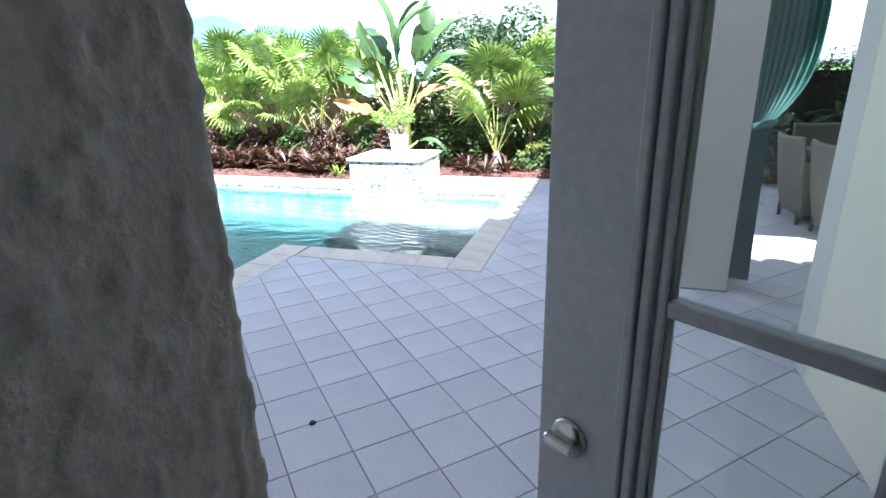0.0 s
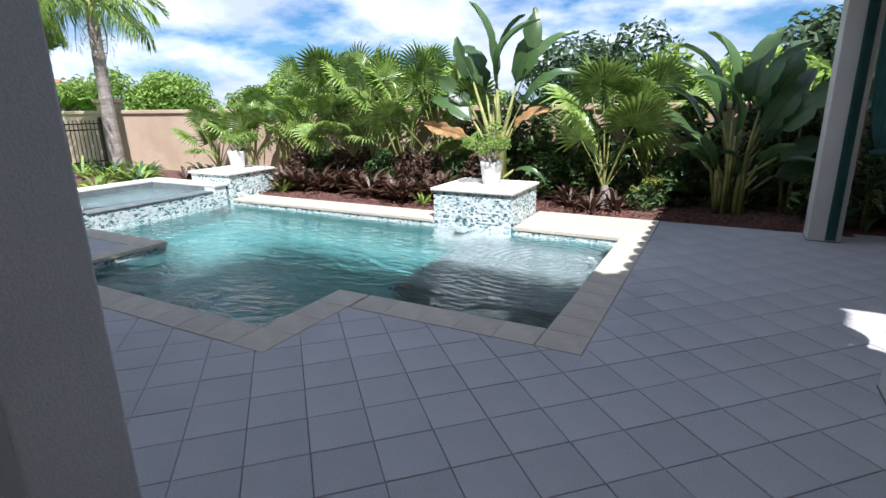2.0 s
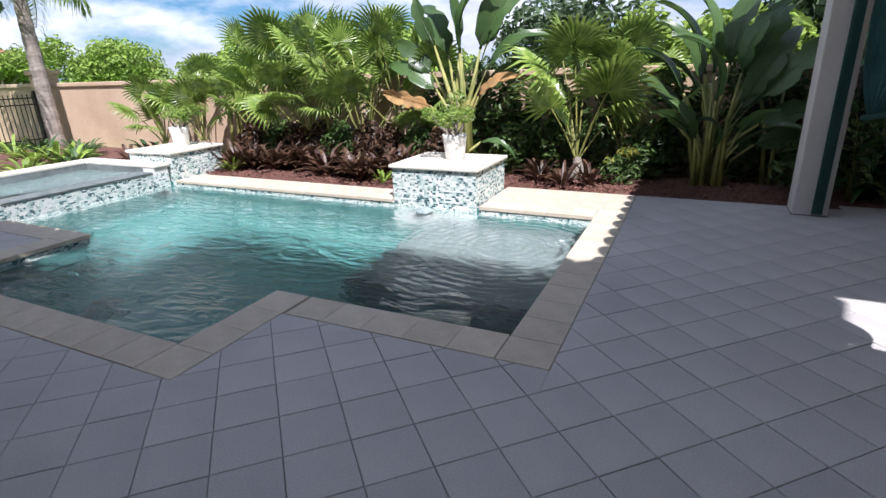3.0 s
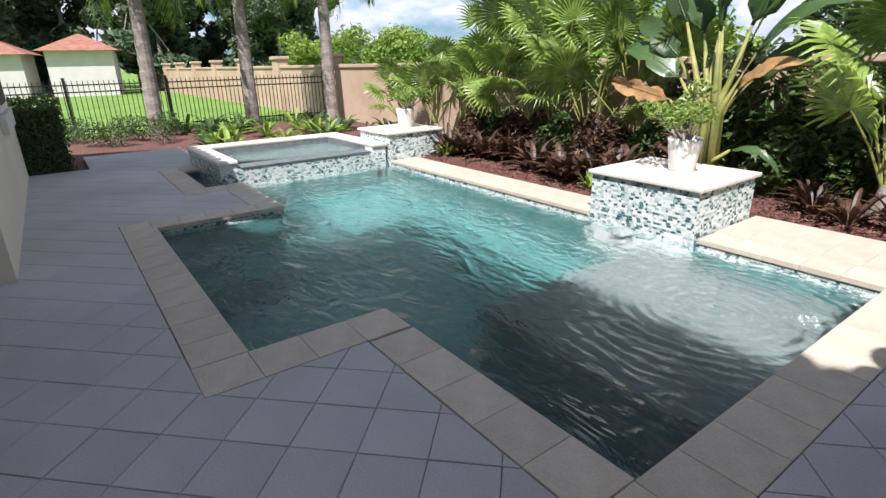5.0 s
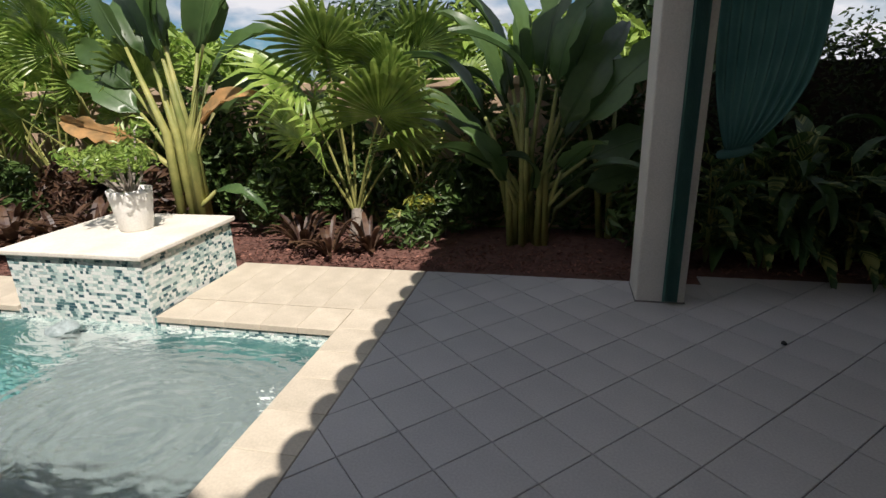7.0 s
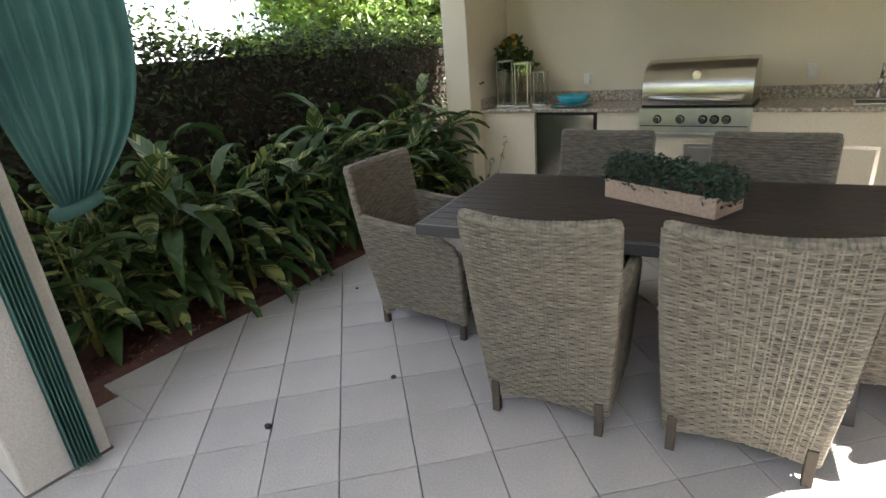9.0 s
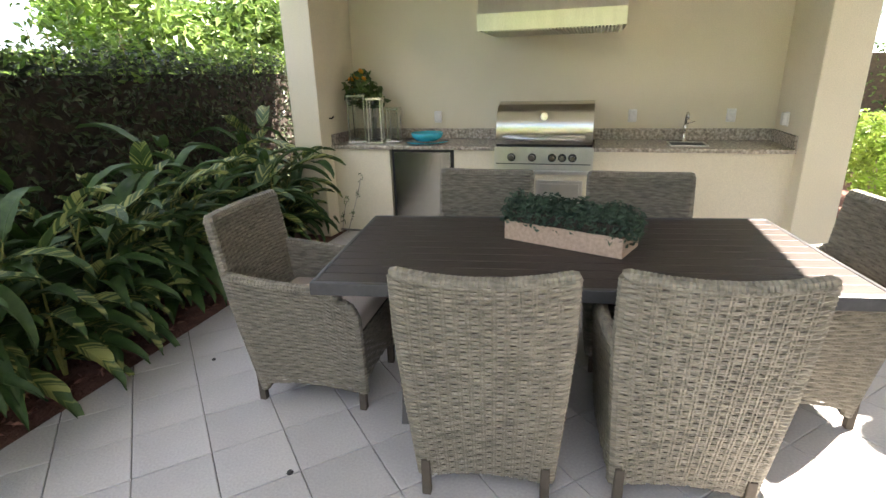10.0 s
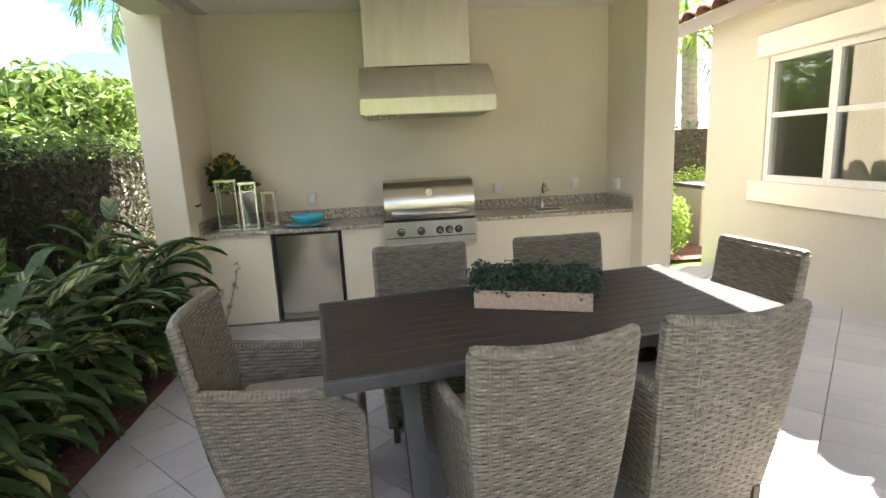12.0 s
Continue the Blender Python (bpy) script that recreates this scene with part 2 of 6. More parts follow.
def variegated_material():
    """Ginger leaf: cream streaks that run obliquely from the midrib to the margin."""
    m = material("variegated_leaf", (0.035, 0.08, 0.02), (0.07, 0.125, 0.035), 9, 0.55, translucent=0.25)
    n, l = m.node_tree.nodes, m.node_tree.links
    co = n.new("ShaderNodeTexCoord")
    sep = n.new("ShaderNodeSeparateXYZ")
    l.new(co.outputs["Object"], sep.inputs["Vector"])
    off = n.new("ShaderNodeMath")
    off.operation = "ABSOLUTE"
    l.new(sep.outputs["X"], off.inputs[0])
    run = n.new("ShaderNodeMath")
    run.operation, run.inputs[1].default_value = "MULTIPLY_ADD", -1.8
    l.new(off.outputs["Value"], run.inputs[0])
    l.new(sep.outputs["Y"], run.inputs[2])
    com = n.new("ShaderNodeCombineXYZ")
    l.new(run.outputs["Value"], com.inputs["X"])
    l.new(n.new("ShaderNodeObjectInfo").outputs["Random"], com.inputs["Y"])
    streak = n.new("ShaderNodeTexNoise")
    streak.inputs["Scale"].default_value, streak.inputs["Detail"].default_value = 13.0, 2.0
    l.new(com.outputs["Vector"], streak.inputs["Vector"])
    ramp = n.new("ShaderNodeValToRGB")
    ramp.color_ramp.elements[0].position, ramp.color_ramp.elements[1].position = 0.50, 0.58
    ramp.color_ramp.elements[0].color, ramp.color_ramp.elements[1].color = (0, 0, 0, 1), (0.8, 0.8, 0.8, 1)
    l.new(streak.outputs["Fac"], ramp.inputs["Fac"])
    mix = n.new("ShaderNodeMixRGB")
    mix.inputs["Color2"].default_value = (0.40, 0.42, 0.14, 1)
    hsv = n["Hue/Saturation/Value"]
    l.new(ramp.outputs["Color"], mix.inputs["Fac"])
    l.new(hsv.outputs["Color"], mix.inputs["Color1"])
    l.new(mix.outputs["Color"], n["Principled BSDF"].inputs["Base Color"])
    l.new(mix.outputs["Color"], n["Translucent BSDF"].inputs["Color"])
    return m


M_GINGER_Y = variegated_material()


def glass_material(name, tint, rough=0.0, ior=1.45):
    m = bpy.data.materials.new(name)
    m.use_nodes = True
    b = m.node_tree.nodes["Principled BSDF"]
    b.inputs["Base Color"].default_value = (*tint, 1)
    b.inputs["Roughness"].default_value = rough
    b.inputs["Transmission Weight"].default_value = 1.0
    b.inputs["IOR"].default_value = ior
    return m


M_GLASS = glass_material("clear_glass", (0.96, 0.98, 0.97))


def window_glass():
    """Thin pane: mostly clear, mirror gloss by Fresnel."""
    m = bpy.data.materials.new("window_glass")
    m.use_nodes = True
    n, l = m.node_tree.nodes, m.node_tree.links
    n.remove(n["Principled BSDF"])
    t, g, f, x = (n.new(k) for k in ("ShaderNodeBsdfTransparent", "ShaderNodeBsdfGlossy", "ShaderNodeLayerWeight", "ShaderNodeMixShader"))
    t.inputs["Color"].default_value = (0.93, 0.96, 0.95, 1)
    g.inputs["Roughness"].default_value = 0.01
    f.inputs["Blend"].default_value = 0.12
    ramp = n.new("ShaderNodeMapRange")
    ramp.inputs["To Min"].default_value, ramp.inputs["To Max"].default_value = 0.045, 0.75
    l.new(f.outputs["Facing"], ramp.inputs["Value"])
    l.new(ramp.outputs["Result"], x.inputs["Fac"])
    l.new(t.outputs["BSDF"], x.inputs[1])
    l.new(g.outputs["BSDF"], x.inputs[2])
    l.new(x.outputs["Shader"], n["Material Output"].inputs["Surface"])
    return m


M_PANE = window_glass()


def water_material():
    m = bpy.data.materials.new("pool_water")
    m.use_nodes = True
    n, l = m.node_tree.nodes, m.node_tree.links
    b = n["Principled BSDF"]
    b.inputs["Base Color"].default_value = (0.78, 0.92, 0.92, 1)
    b.inputs["Roughness"].default_value = 0.01
    b.inputs["Transmission Weight"].default_value = 1.0
    b.inputs["IOR"].default_value = 1.33
    co = n.new("ShaderNodeTexCoord")
    w1 = n.new("ShaderNodeTexNoise")
    w1.inputs["Scale"].default_value, w1.inputs["Detail"].default_value, w1.inputs["Distortion"].default_value = 3.0, 3.0, 1.2
    w2 = n.new("ShaderNodeTexNoise")
    w2.inputs["Scale"].default_value, w2.inputs["Detail"].default_value, w2.inputs["Distortion"].default_value = 9.0, 2.0, 0.6
    ring = n.new("ShaderNodeTexWave")
    ring.wave_type, ring.rings_direction = "RINGS", "SPHERICAL"
    ring.inputs["Scale"].default_value, ring.inputs["Distortion"].default_value, ring.inputs["Detail"].default_value = 3.0, 1.4, 2.0
    shift = n.new("ShaderNodeMapping")
    shift.inputs["Location"].default_value = (1.65, -7.4, 0.14)
    l.new(co.outputs["Object"], shift.inputs["Vector"])
    l.new(shift.outputs["Vector"], ring.inputs["Vector"])
    stretch = n.new("ShaderNodeMapping")
    stretch.inputs["Scale"].default_value = (1.0, 1.9, 1.0)
    stretch.inputs["Rotation"].default_value = (0, 0, radians(25))
    l.new(co.outputs["Object"], stretch.inputs["Vector"])
    l.new(stretch.outputs["Vector"], w1.inputs["Vector"])
    l.new(stretch.outputs["Vector"], w2.inputs["Vector"])
    near = n.new("ShaderNodeVectorMath")
    near.operation = "LENGTH"
    l.new(shift.outputs["Vector"], near.inputs[0])
    fade = n.new("ShaderNodeMapRange")
    fade.inputs["From Min"].default_value, fade.inputs["From Max"].default_value = 0.25, 1.7
    fade.inputs["To Min"].default_value, fade.inputs["To Max"].default_value = 0.26, 0.0
    l.new(near.outputs["Value"], fade.inputs["Value"])
    mul = n.new("ShaderNodeMath")
    mul.operation = "MULTIPLY"
    l.new(ring.outputs["Fac"], mul.inputs[0])
    l.new(fade.outputs["Result"], mul.inputs[1])
    add = n.new("ShaderNodeMath")
    add.operation = "ADD"
    chop = n.new("ShaderNodeMath")
    chop.operation, chop.inputs[1].default_value = "MULTIPLY_ADD", 0.22
    l.new(w2.outputs["Fac"], chop.inputs[0])
    l.new(w1.outputs["Fac"], chop.inputs[2])
    l.new(chop.outputs["Value"], add.inputs[0])
    l.new(mul.outputs["Value"], add.inputs[1])
    bn = n.new("ShaderNodeBump")
    bn.inputs["Strength"].default_value, bn.inputs["Distance"].default_value = 0.9, 0.075
    l.new(add.outputs["Value"], bn.inputs["Height"])
    l.new(bn.outputs["Normal"], b.inputs["Normal"])
    return m


M_WATER = water_material()


def mosaic_material():
    """Glass mosaic chips in white, pale aqua, teal and slate, one tone a chip."""
    m = bpy.data.materials.new("glass_mosaic")
    m.use_nodes = True
    n, l = m.node_tree.nodes, m.node_tree.links
    b = n["Principled BSDF"]
    g = n.new("ShaderNodeNewGeometry")
    r = n.new("ShaderNodeValToRGB")
    r.color_ramp.interpolation = "CONSTANT"
    r.color_ramp.elements[0].position, r.color_ramp.elements[0].color = 0.0, (0.72, 0.74, 0.70, 1)
    r.color_ramp.elements[1].position, r.color_ramp.elements[1].color = 0.42, (0.52, 0.62, 0.58, 1)
    for p, c in ((0.66, (0.36, 0.46, 0.44, 1)), (0.80, (0.11, 0.20, 0.20, 1)), (0.90, (0.05, 0.11, 0.13, 1))):
        e = r.color_ramp.elements.new(p)
        e.color = c
    l.new(g.outputs["Random Per Island"], r.inputs["Fac"])
    l.new(r.outputs["Color"], b.inputs["Base Color"])
    b.inputs["Roughness"].default_value = 0.15
    return m


M_MOSAIC = mosaic_material()


# ---------------------------------------------------------------- mesh helpers
def part(name, bm, mat, parent=None, label="", smooth=False):
    me = bpy.data.meshes.new(name)
    bm.to_mesh(me)
    bm.free()
    me.materials.append(mat)
    if smooth:
        me.polygons.foreach_set("use_smooth", [True] * len(me.polygons))
    ob = new(name, me)
    if parent:
        ob.parent = parent
    if label:
        ob["label"] = label
    return ob


def thing(name, label, category, group="", kind="", at=(0, 0, 0), turn=0):
    ob = new(name)
    ob.empty_display_size = 0.1
    ob.matrix_world = pose(*at, 0, 0, turn)
    return tagged(ob, label, category, group, kind)


def boxes(*spans, bevel=0.0, segments=2):
    """One mesh of bevelled boxes, each (x0, x1, y0, y1, z0, z1)."""
    bm = bmesh.new()
    for x0, x1, y0, y1, z0, z1 in spans:
        vs = [bm.verts.new((x, y, z)) for z in (z0, z1) for y in (y0, y1) for x in (x0, x1)]
        for q in ((0, 2, 3, 1), (4, 5, 7, 6), (0, 1, 5, 4), (2, 6, 7, 3), (0, 4, 6, 2), (1, 3, 7, 5)):
            bm.faces.new([vs[i] for i in q])
    if bevel:
        bmesh.ops.bevel(bm, geom=bm.edges[:], offset=bevel, segments=segments, affect="EDGES", profile=0.5)
    return bm


def prism(points, z0, z1, bevel=0.0):
    bm = bmesh.new()
    low = [bm.verts.new((x, y, z0)) for x, y in points]
    high = [bm.verts.new((x, y, z1)) for x, y in points]
    bm.faces.new(high)
    bm.faces.new(low[::-1])
    for i in range(len(points)):
        j = (i + 1) % len(points)
        bm.faces.new((low[i], low[j], high[j], high[i]))
    bmesh.ops.recalc_face_normals(bm, faces=bm.faces[:])
    if bevel:
        bmesh.ops.bevel(bm, geom=bm.edges[:], offset=bevel, segments=2, affect="EDGES", profile=0.5)
    return bm


def lathe(profile, sides=24, bm=None, centre=(0, 0)):
    """Turned body from (radius, z) pairs."""
    bm = bm or bmesh.new()
    rings = [[bm.verts.new((centre[0] + r * math.cos(2 * math.pi * i / sides), centre[1] + r * math.sin(2 * math.pi * i / sides), z)) for i in range(sides)]
             for r, z in profile]
    for a, b in zip(rings, rings[1:]):
        for i in range(sides):
            j = (i + 1) % sides
            bm.faces.new((a[i], a[j], b[j], b[i]))
    bm.faces.new(rings[0][::-1])
    bm.faces.new(rings[-1])
    return bm


def tube(points, radii, sides=8, bm=None):
    """Tapered round limb through the points."""
    bm = bm or bmesh.new()
    pts = [Vector(p) for p in points]
    if isinstance(radii, (int, float)):
        radii = [radii] * len(pts)
    rings = []
    for i, p in enumerate(pts):
        d = (pts[min(i + 1, len(pts) - 1)] - pts[max(i - 1, 0)]).normalized()
        a = d.cross(Vector((0, 0, 1)) if abs(d.z) < 0.95 else Vector((1, 0, 0))).normalized()
        b = d.cross(a)
        rings.append([bm.verts.new(p + radii[i] * (math.cos(2 * math.pi * k / sides) * a + math.sin(2 * math.pi * k / sides) * b)) for k in range(sides)])
    for u, v in zip(rings, rings[1:]):
        for k in range(sides):
            j = (k + 1) % sides
            bm.faces.new((u[k], v[k], v[j], u[j]))
    bm.faces.new(rings[0])
    bm.faces.new(rings[-1][::-1])
    return bm


# ---------------------------------------------------------------- ground and house
def ring_ground(x0, x1, y0, y1, reach, z):
    bm = bmesh.new()
    xs, ys = (-reach, x0, x1, reach), (-reach, y0, y1, reach)
    v = [[bm.verts.new((x, y, z)) for x in xs] for y in ys]
    for j in range(3):
        for i in range(3):
            if (i, j) != (1, 1):
                bm.faces.new((v[j][i], v[j][i + 1], v[j + 1][i + 1], v[j + 1][i]))
    return bm


tagged(part("ground", ring_ground(-9.98, -0.70, 4.40, 9.66, 900, -0.10), M_LAWN), "mown green lawn running to the horizon", "ground", kind="structure")

# Planting beds of red mulch, slightly mounded.
def mound(points, z0, rise, seed, step=0.35):
    rnd = random.Random(seed)
    xs, ys = [p[0] for p in points], [p[1] for p in points]
    bm = bmesh.new()
    nx, ny = max(2, int((max(xs) - min(xs)) / step)), max(2, int((max(ys) - min(ys)) / step))
    grid = []
    for j in range(ny + 1):
        row = []
        for i in range(nx + 1):
            u, v = i / nx, j / ny
            x = min(xs) + u * (max(xs) - min(xs))
            y = min(ys) + v * (max(ys) - min(ys))
            edge = min(1, 5 * min(u, 1 - u, v, 1 - v))
            row.append(bm.verts.new((x, y, z0 + rise * edge * (0.6 + 0.4 * rnd.random()))))
        grid.append(row)
    for j in range(ny):
        for i in range(nx):
            bm.faces.new((grid[j][i], grid[j][i + 1], grid[j + 1][i + 1], grid[j + 1][i]))
    return bm


for k, (corners, name) in enumerate((
        (((-16.2, 9.04), (-3.62, 11.3)), "mulch_bed"), (((-3.62, 9.60), (7.6, 11.3)), "mulch_bed"),
        (((-16.2, 5.9), (-10.0, 9.04)), "mulch_bed"), (((-16.2, 2.2), (-12.4, 5.9)), "mulch_bed"), (((-12.4, 2.2), (-10.68, 4.26)), "mulch_bed"), (((7.25, 0.5), (10.4, 11.3)), "mulch_bed"))):
    tagged(part(name, mound(corners, -0.05, 0.07, k), M_MULCH), "red shredded-bark mulch in a planting bed", "mulch bed", kind="structure")

DECK = [(-0.652, 1.54, 1.16, 9.67), (1.54, 5.60, 4.18, 9.85), (5.60, 6.72, 4.18, 5.49), (5.60, 5.718, 5.792, 9.85), (-2.622, -0.652, 1.16, 5.20),
        (-5.2, -2.622, 1.16, 4.27), (-10.66, -5.2, 3.10, 4.27), (-12.3, -6.42, 4.27, 5.15), (-12.3, -9.62, 5.15, 5.98),
        (-7.48, -6.42, 5.15, 5.65), (-2.42, -0.652, 8.825, 9.67)]
deck_bed = boxes(*[(a, b, c, d, -0.09, -0.012) for a, b, c, d in DECK])
deck = tagged(part("pavement", deck_bed, M_JOINT), "pale grey concrete pavers laid diagonally on sand", "pavement", kind="structure")

# House shell: door wall behind the covered porch, wing with the window, and the far part of the house.
DOOR_L, DOOR_R, WALL_Y, WALL_IN = 0.115, 1.06, 1.155, 0.84
tagged(part("wall_porch", boxes((-5.2, DOOR_L, WALL_IN, WALL_Y, -0.1, 3.0), (DOOR_R, 1.54, WALL_IN, WALL_Y, -0.1, 3.0), (DOOR_L, DOOR_R, WALL_IN, WALL_Y, 2.25, 3.0)), M_JAMB),
       "rough grey-cream stucco wall round the patio door", "wall", kind="structure")
WIN_X0, WIN_X1, WIN_Z0, WIN_Z1 = 4.42, 6.06, 1.07, 2.34
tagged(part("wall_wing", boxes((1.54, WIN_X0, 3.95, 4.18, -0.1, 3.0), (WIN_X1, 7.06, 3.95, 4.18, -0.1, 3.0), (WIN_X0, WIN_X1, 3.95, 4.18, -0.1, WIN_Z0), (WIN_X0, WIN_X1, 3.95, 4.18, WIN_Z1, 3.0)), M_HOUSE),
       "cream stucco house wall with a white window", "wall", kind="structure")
tagged(part("wall_wing_west", boxes((1.54, 1.77, WALL_IN, 3.948, -0.1, 3.0)), M_STUCCO), "cream stucco side wall of the house", "wall", kind="structure")
tagged(part("wall_wing_east", boxes((6.83, 7.06, -4.0, 3.948, -0.1, 3.0)), M_STUCCO), "cream stucco end wall of the house", "wall", kind="structure")
tagged(part("wall_far", boxes((-10.6, -5.2, 3.23, 3.45, -0.1, 3.2), (-5.42, -5.2, WALL_Y, 3.228, -0.1, 3.2), (-10.6, -10.38, -4.0, 3.228, -0.1, 3.2)), M_STUCCO),
       "cream stucco wall of the house along the pool deck", "wall", kind="structure")
# Room behind the door.
tagged(part("wall_room", boxes((-2.2, -2.0, -3.0, 0.90, 0.02, 2.9), (1.77, 1.97, -3.0, 0.90, 0.02, 2.9), (-2.2, 1.97, -3.2, -3.0, 0.02, 2.9)), M_INTERIOR),
       "plain pale wall of the room behind the door", "wall", kind="structure")
tagged(part("floor_room", boxes((-2.2, 1.97, -3.2, 1.10, -0.09, 0.10)), M_CAP), "pale tile floor of the room", "floor", kind="structure")
tagged(part("ceiling_room", boxes((-2.2, 1.97, -3.2, 0.90, 2.9, 3.05)), M_CEIL), "plain ceiling of the room", "ceiling", kind="structure")
tagged(part("ceiling_porch", boxes((-5.2, 1.54, WALL_Y, 3.2, 3.0, 3.15)), M_CEIL), "painted porch ceiling", "ceiling", kind="structure")
tagged(part("beam_porch", boxes((-5.2, 1.54, 2.60, 2.95, 2.7, 2.998)), M_COLUMN), "stucco beam over the porch columns", "beam", kind="structure")


def roof_edge(name, axis, start, stop, eave, back, z0, rise, label, thickness=0.16):
    """A slope of barrel tiles. axis 'x': the eave runs along x at y=eave; 'y': along y at x=eave. back: the ridge side."""
    top = thing(name, label, "roof", kind="structure")
    d = 1 if back > eave else -1
    bm = bmesh.new()

    def vert(s, c, z):
        return bm.verts.new((s, c, z) if axis == "x" else (c, s, z))
    pitch, seg = 0.30, 6
    count = int(abs(stop - start) / pitch)
    for i in range(count):
        s0 = start + (i + 0.5) * (stop - start) / count
        rows = []
        for far, z in ((0, z0), (1, z0 + rise)):
            rows.append([vert(s0 + 0.150 * math.cos(math.pi * k / seg), back if far else eave - d * (0.02 + 0.07 * math.sin(math.pi * k / seg)), z + thickness + 0.085 * math.sin(math.pi * k / seg)) for k in range(seg + 1)])
        for k in range(seg):
            bm.faces.new((rows[0][k], rows[0][k + 1], rows[1][k + 1], rows[1][k]))
        low = [vert(s0 + 0.150 * math.cos(math.pi * k / seg), eave - d * (0.02 + 0.07 * math.sin(math.pi * k / seg)), z0 + thickness - 0.02 + 0.085 * math.sin(math.pi * k / seg)) for k in range(seg + 1)]
        for k in range(seg):
            bm.faces.new((rows[0][k], low[k], low[k + 1], rows[0][k + 1]))
    part("barrel_tiles", bm, M_ROOF, top)
    bm = bmesh.new()
    q = [vert(s, c, z) for z_add in (0, thickness) for s, c, z in ((start, eave, z0 + z_add), (stop, eave, z0 + z_add), (stop, back, z0 + rise + z_add), (start, back, z0 + rise + z_add))]
    for f in ((0, 1, 2, 3), (4, 5, 6, 7), (0, 1, 5, 4), (1, 2, 6, 5), (2, 3, 7, 6), (3, 0, 4, 7)):
        bm.faces.new([q[i] for i in f])
    bmesh.ops.recalc_face_normals(bm, faces=bm.faces[:])
    part("soffit", bm, M_SOFFIT, top, "dark brown painted soffit and fascia")
    return top


roof_edge("roof_porch", "x", -5.4, 1.2, 3.30, -1.0, 3.15, 1.6, "clay barrel-tile roof slope over the porch")
# Unseen high roof and wall, added and sized to shade pool and deck.
roof_edge("roof_upper", "x", -3.0, 3.45, 3.63, -1.0, 5.85, 1.9, "unseen barrel-tile roof added to cast the shadow line on the pool")
tagged(part("wall_under_caster", boxes((-2.8, 3.2, 2.6, 2.85, 3.3, 6.2)), M_STUCCO), "unseen cream stucco wall added under the shadow-casting roof", "wall", kind="structure")
roof_edge("roof_wing", "x", 1.2, 7.6, 4.40, 0.0, 2.80, 1.6, "clay barrel-tile roof slope over the wing")
roof_edge("roof_far", "x", -11.2, -4.72, 4.10, 0.0, 3.08, 1.6, "clay barrel-tile roof slope along the pool")

# ---------------------------------------------------------------- pool
WATER_Z, EDGE = -0.085, -0.03
POOL = [(-0.964, 8.51), (-2.40, 8.51), (-2.40, 8.53), (-3.62, 8.53), (-3.62, 8.51), (-7.88, 8.51), (-7.88, 8.53), (-7.95, 8.53), (-7.95, 5.72), (-9.30, 5.72),
        (-9.30, 5.45), (-7.78, 5.45), (-7.78, 5.95), (-6.12, 5.95), (-6.12, 4.57), (-2.93, 4.57), (-2.93, 5.497), (-0.964, 5.497)]


def basin(points, top, bottom):
    bm = bmesh.new()
    hi = [bm.verts.new((x, y, top)) for x, y in points]
    lo = [bm.verts.new((x, y, bottom)) for x, y in points]
    for i in range(len(points)):
        j = (i + 1) % len(points)
        bm.faces.new((hi[i], hi[j], lo[j], lo[i]))
    f = bm.faces.new(lo)
    bmesh.ops.triangulate(bm, faces=[f])
    bmesh.ops.recalc_face_normals(bm, faces=bm.faces[:])
    return bm


pool = thing("swimming_pool", "swimming pool with grey-green plaster, mottled in place of caustic light, and clear rippled water", "swimming pool", kind="structure")
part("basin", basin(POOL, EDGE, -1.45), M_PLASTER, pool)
part("sun_shelf", boxes((-2.93, -0.968, 6.35, 8.505, -0.50, -0.42), bevel=0.02), M_SHELF, pool, "shallow grey plaster sun shelf")
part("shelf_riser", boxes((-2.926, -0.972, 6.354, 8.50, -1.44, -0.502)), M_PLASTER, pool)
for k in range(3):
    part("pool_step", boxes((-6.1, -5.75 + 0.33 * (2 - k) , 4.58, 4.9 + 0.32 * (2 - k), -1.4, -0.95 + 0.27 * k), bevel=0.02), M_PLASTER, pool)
bm = bmesh.new()
f = bm.faces.new([bm.verts.new((x, y, WATER_Z)) for x, y in POOL])
bmesh.ops.triangulate(bm, faces=[f])
bmesh.ops.recalc_face_normals(bm, faces=bm.faces[:])
water = part("water", bm, M_WATER, pool, "clear teal water with ripples")
for f in water.data.polygons:
    if f.normal.z < 0:
        water.data.flip_normals()
        break
water.visible_shadow = False
part("drain_cover", lathe([(0.001, -0.412), (0.038, -0.412), (0.038, -0.40), (0.028, -0.395), (0.001, -0.394)], 20, centre=(-1.28, 8.05)), M_WHITE, pool, "round white plastic drain cover")


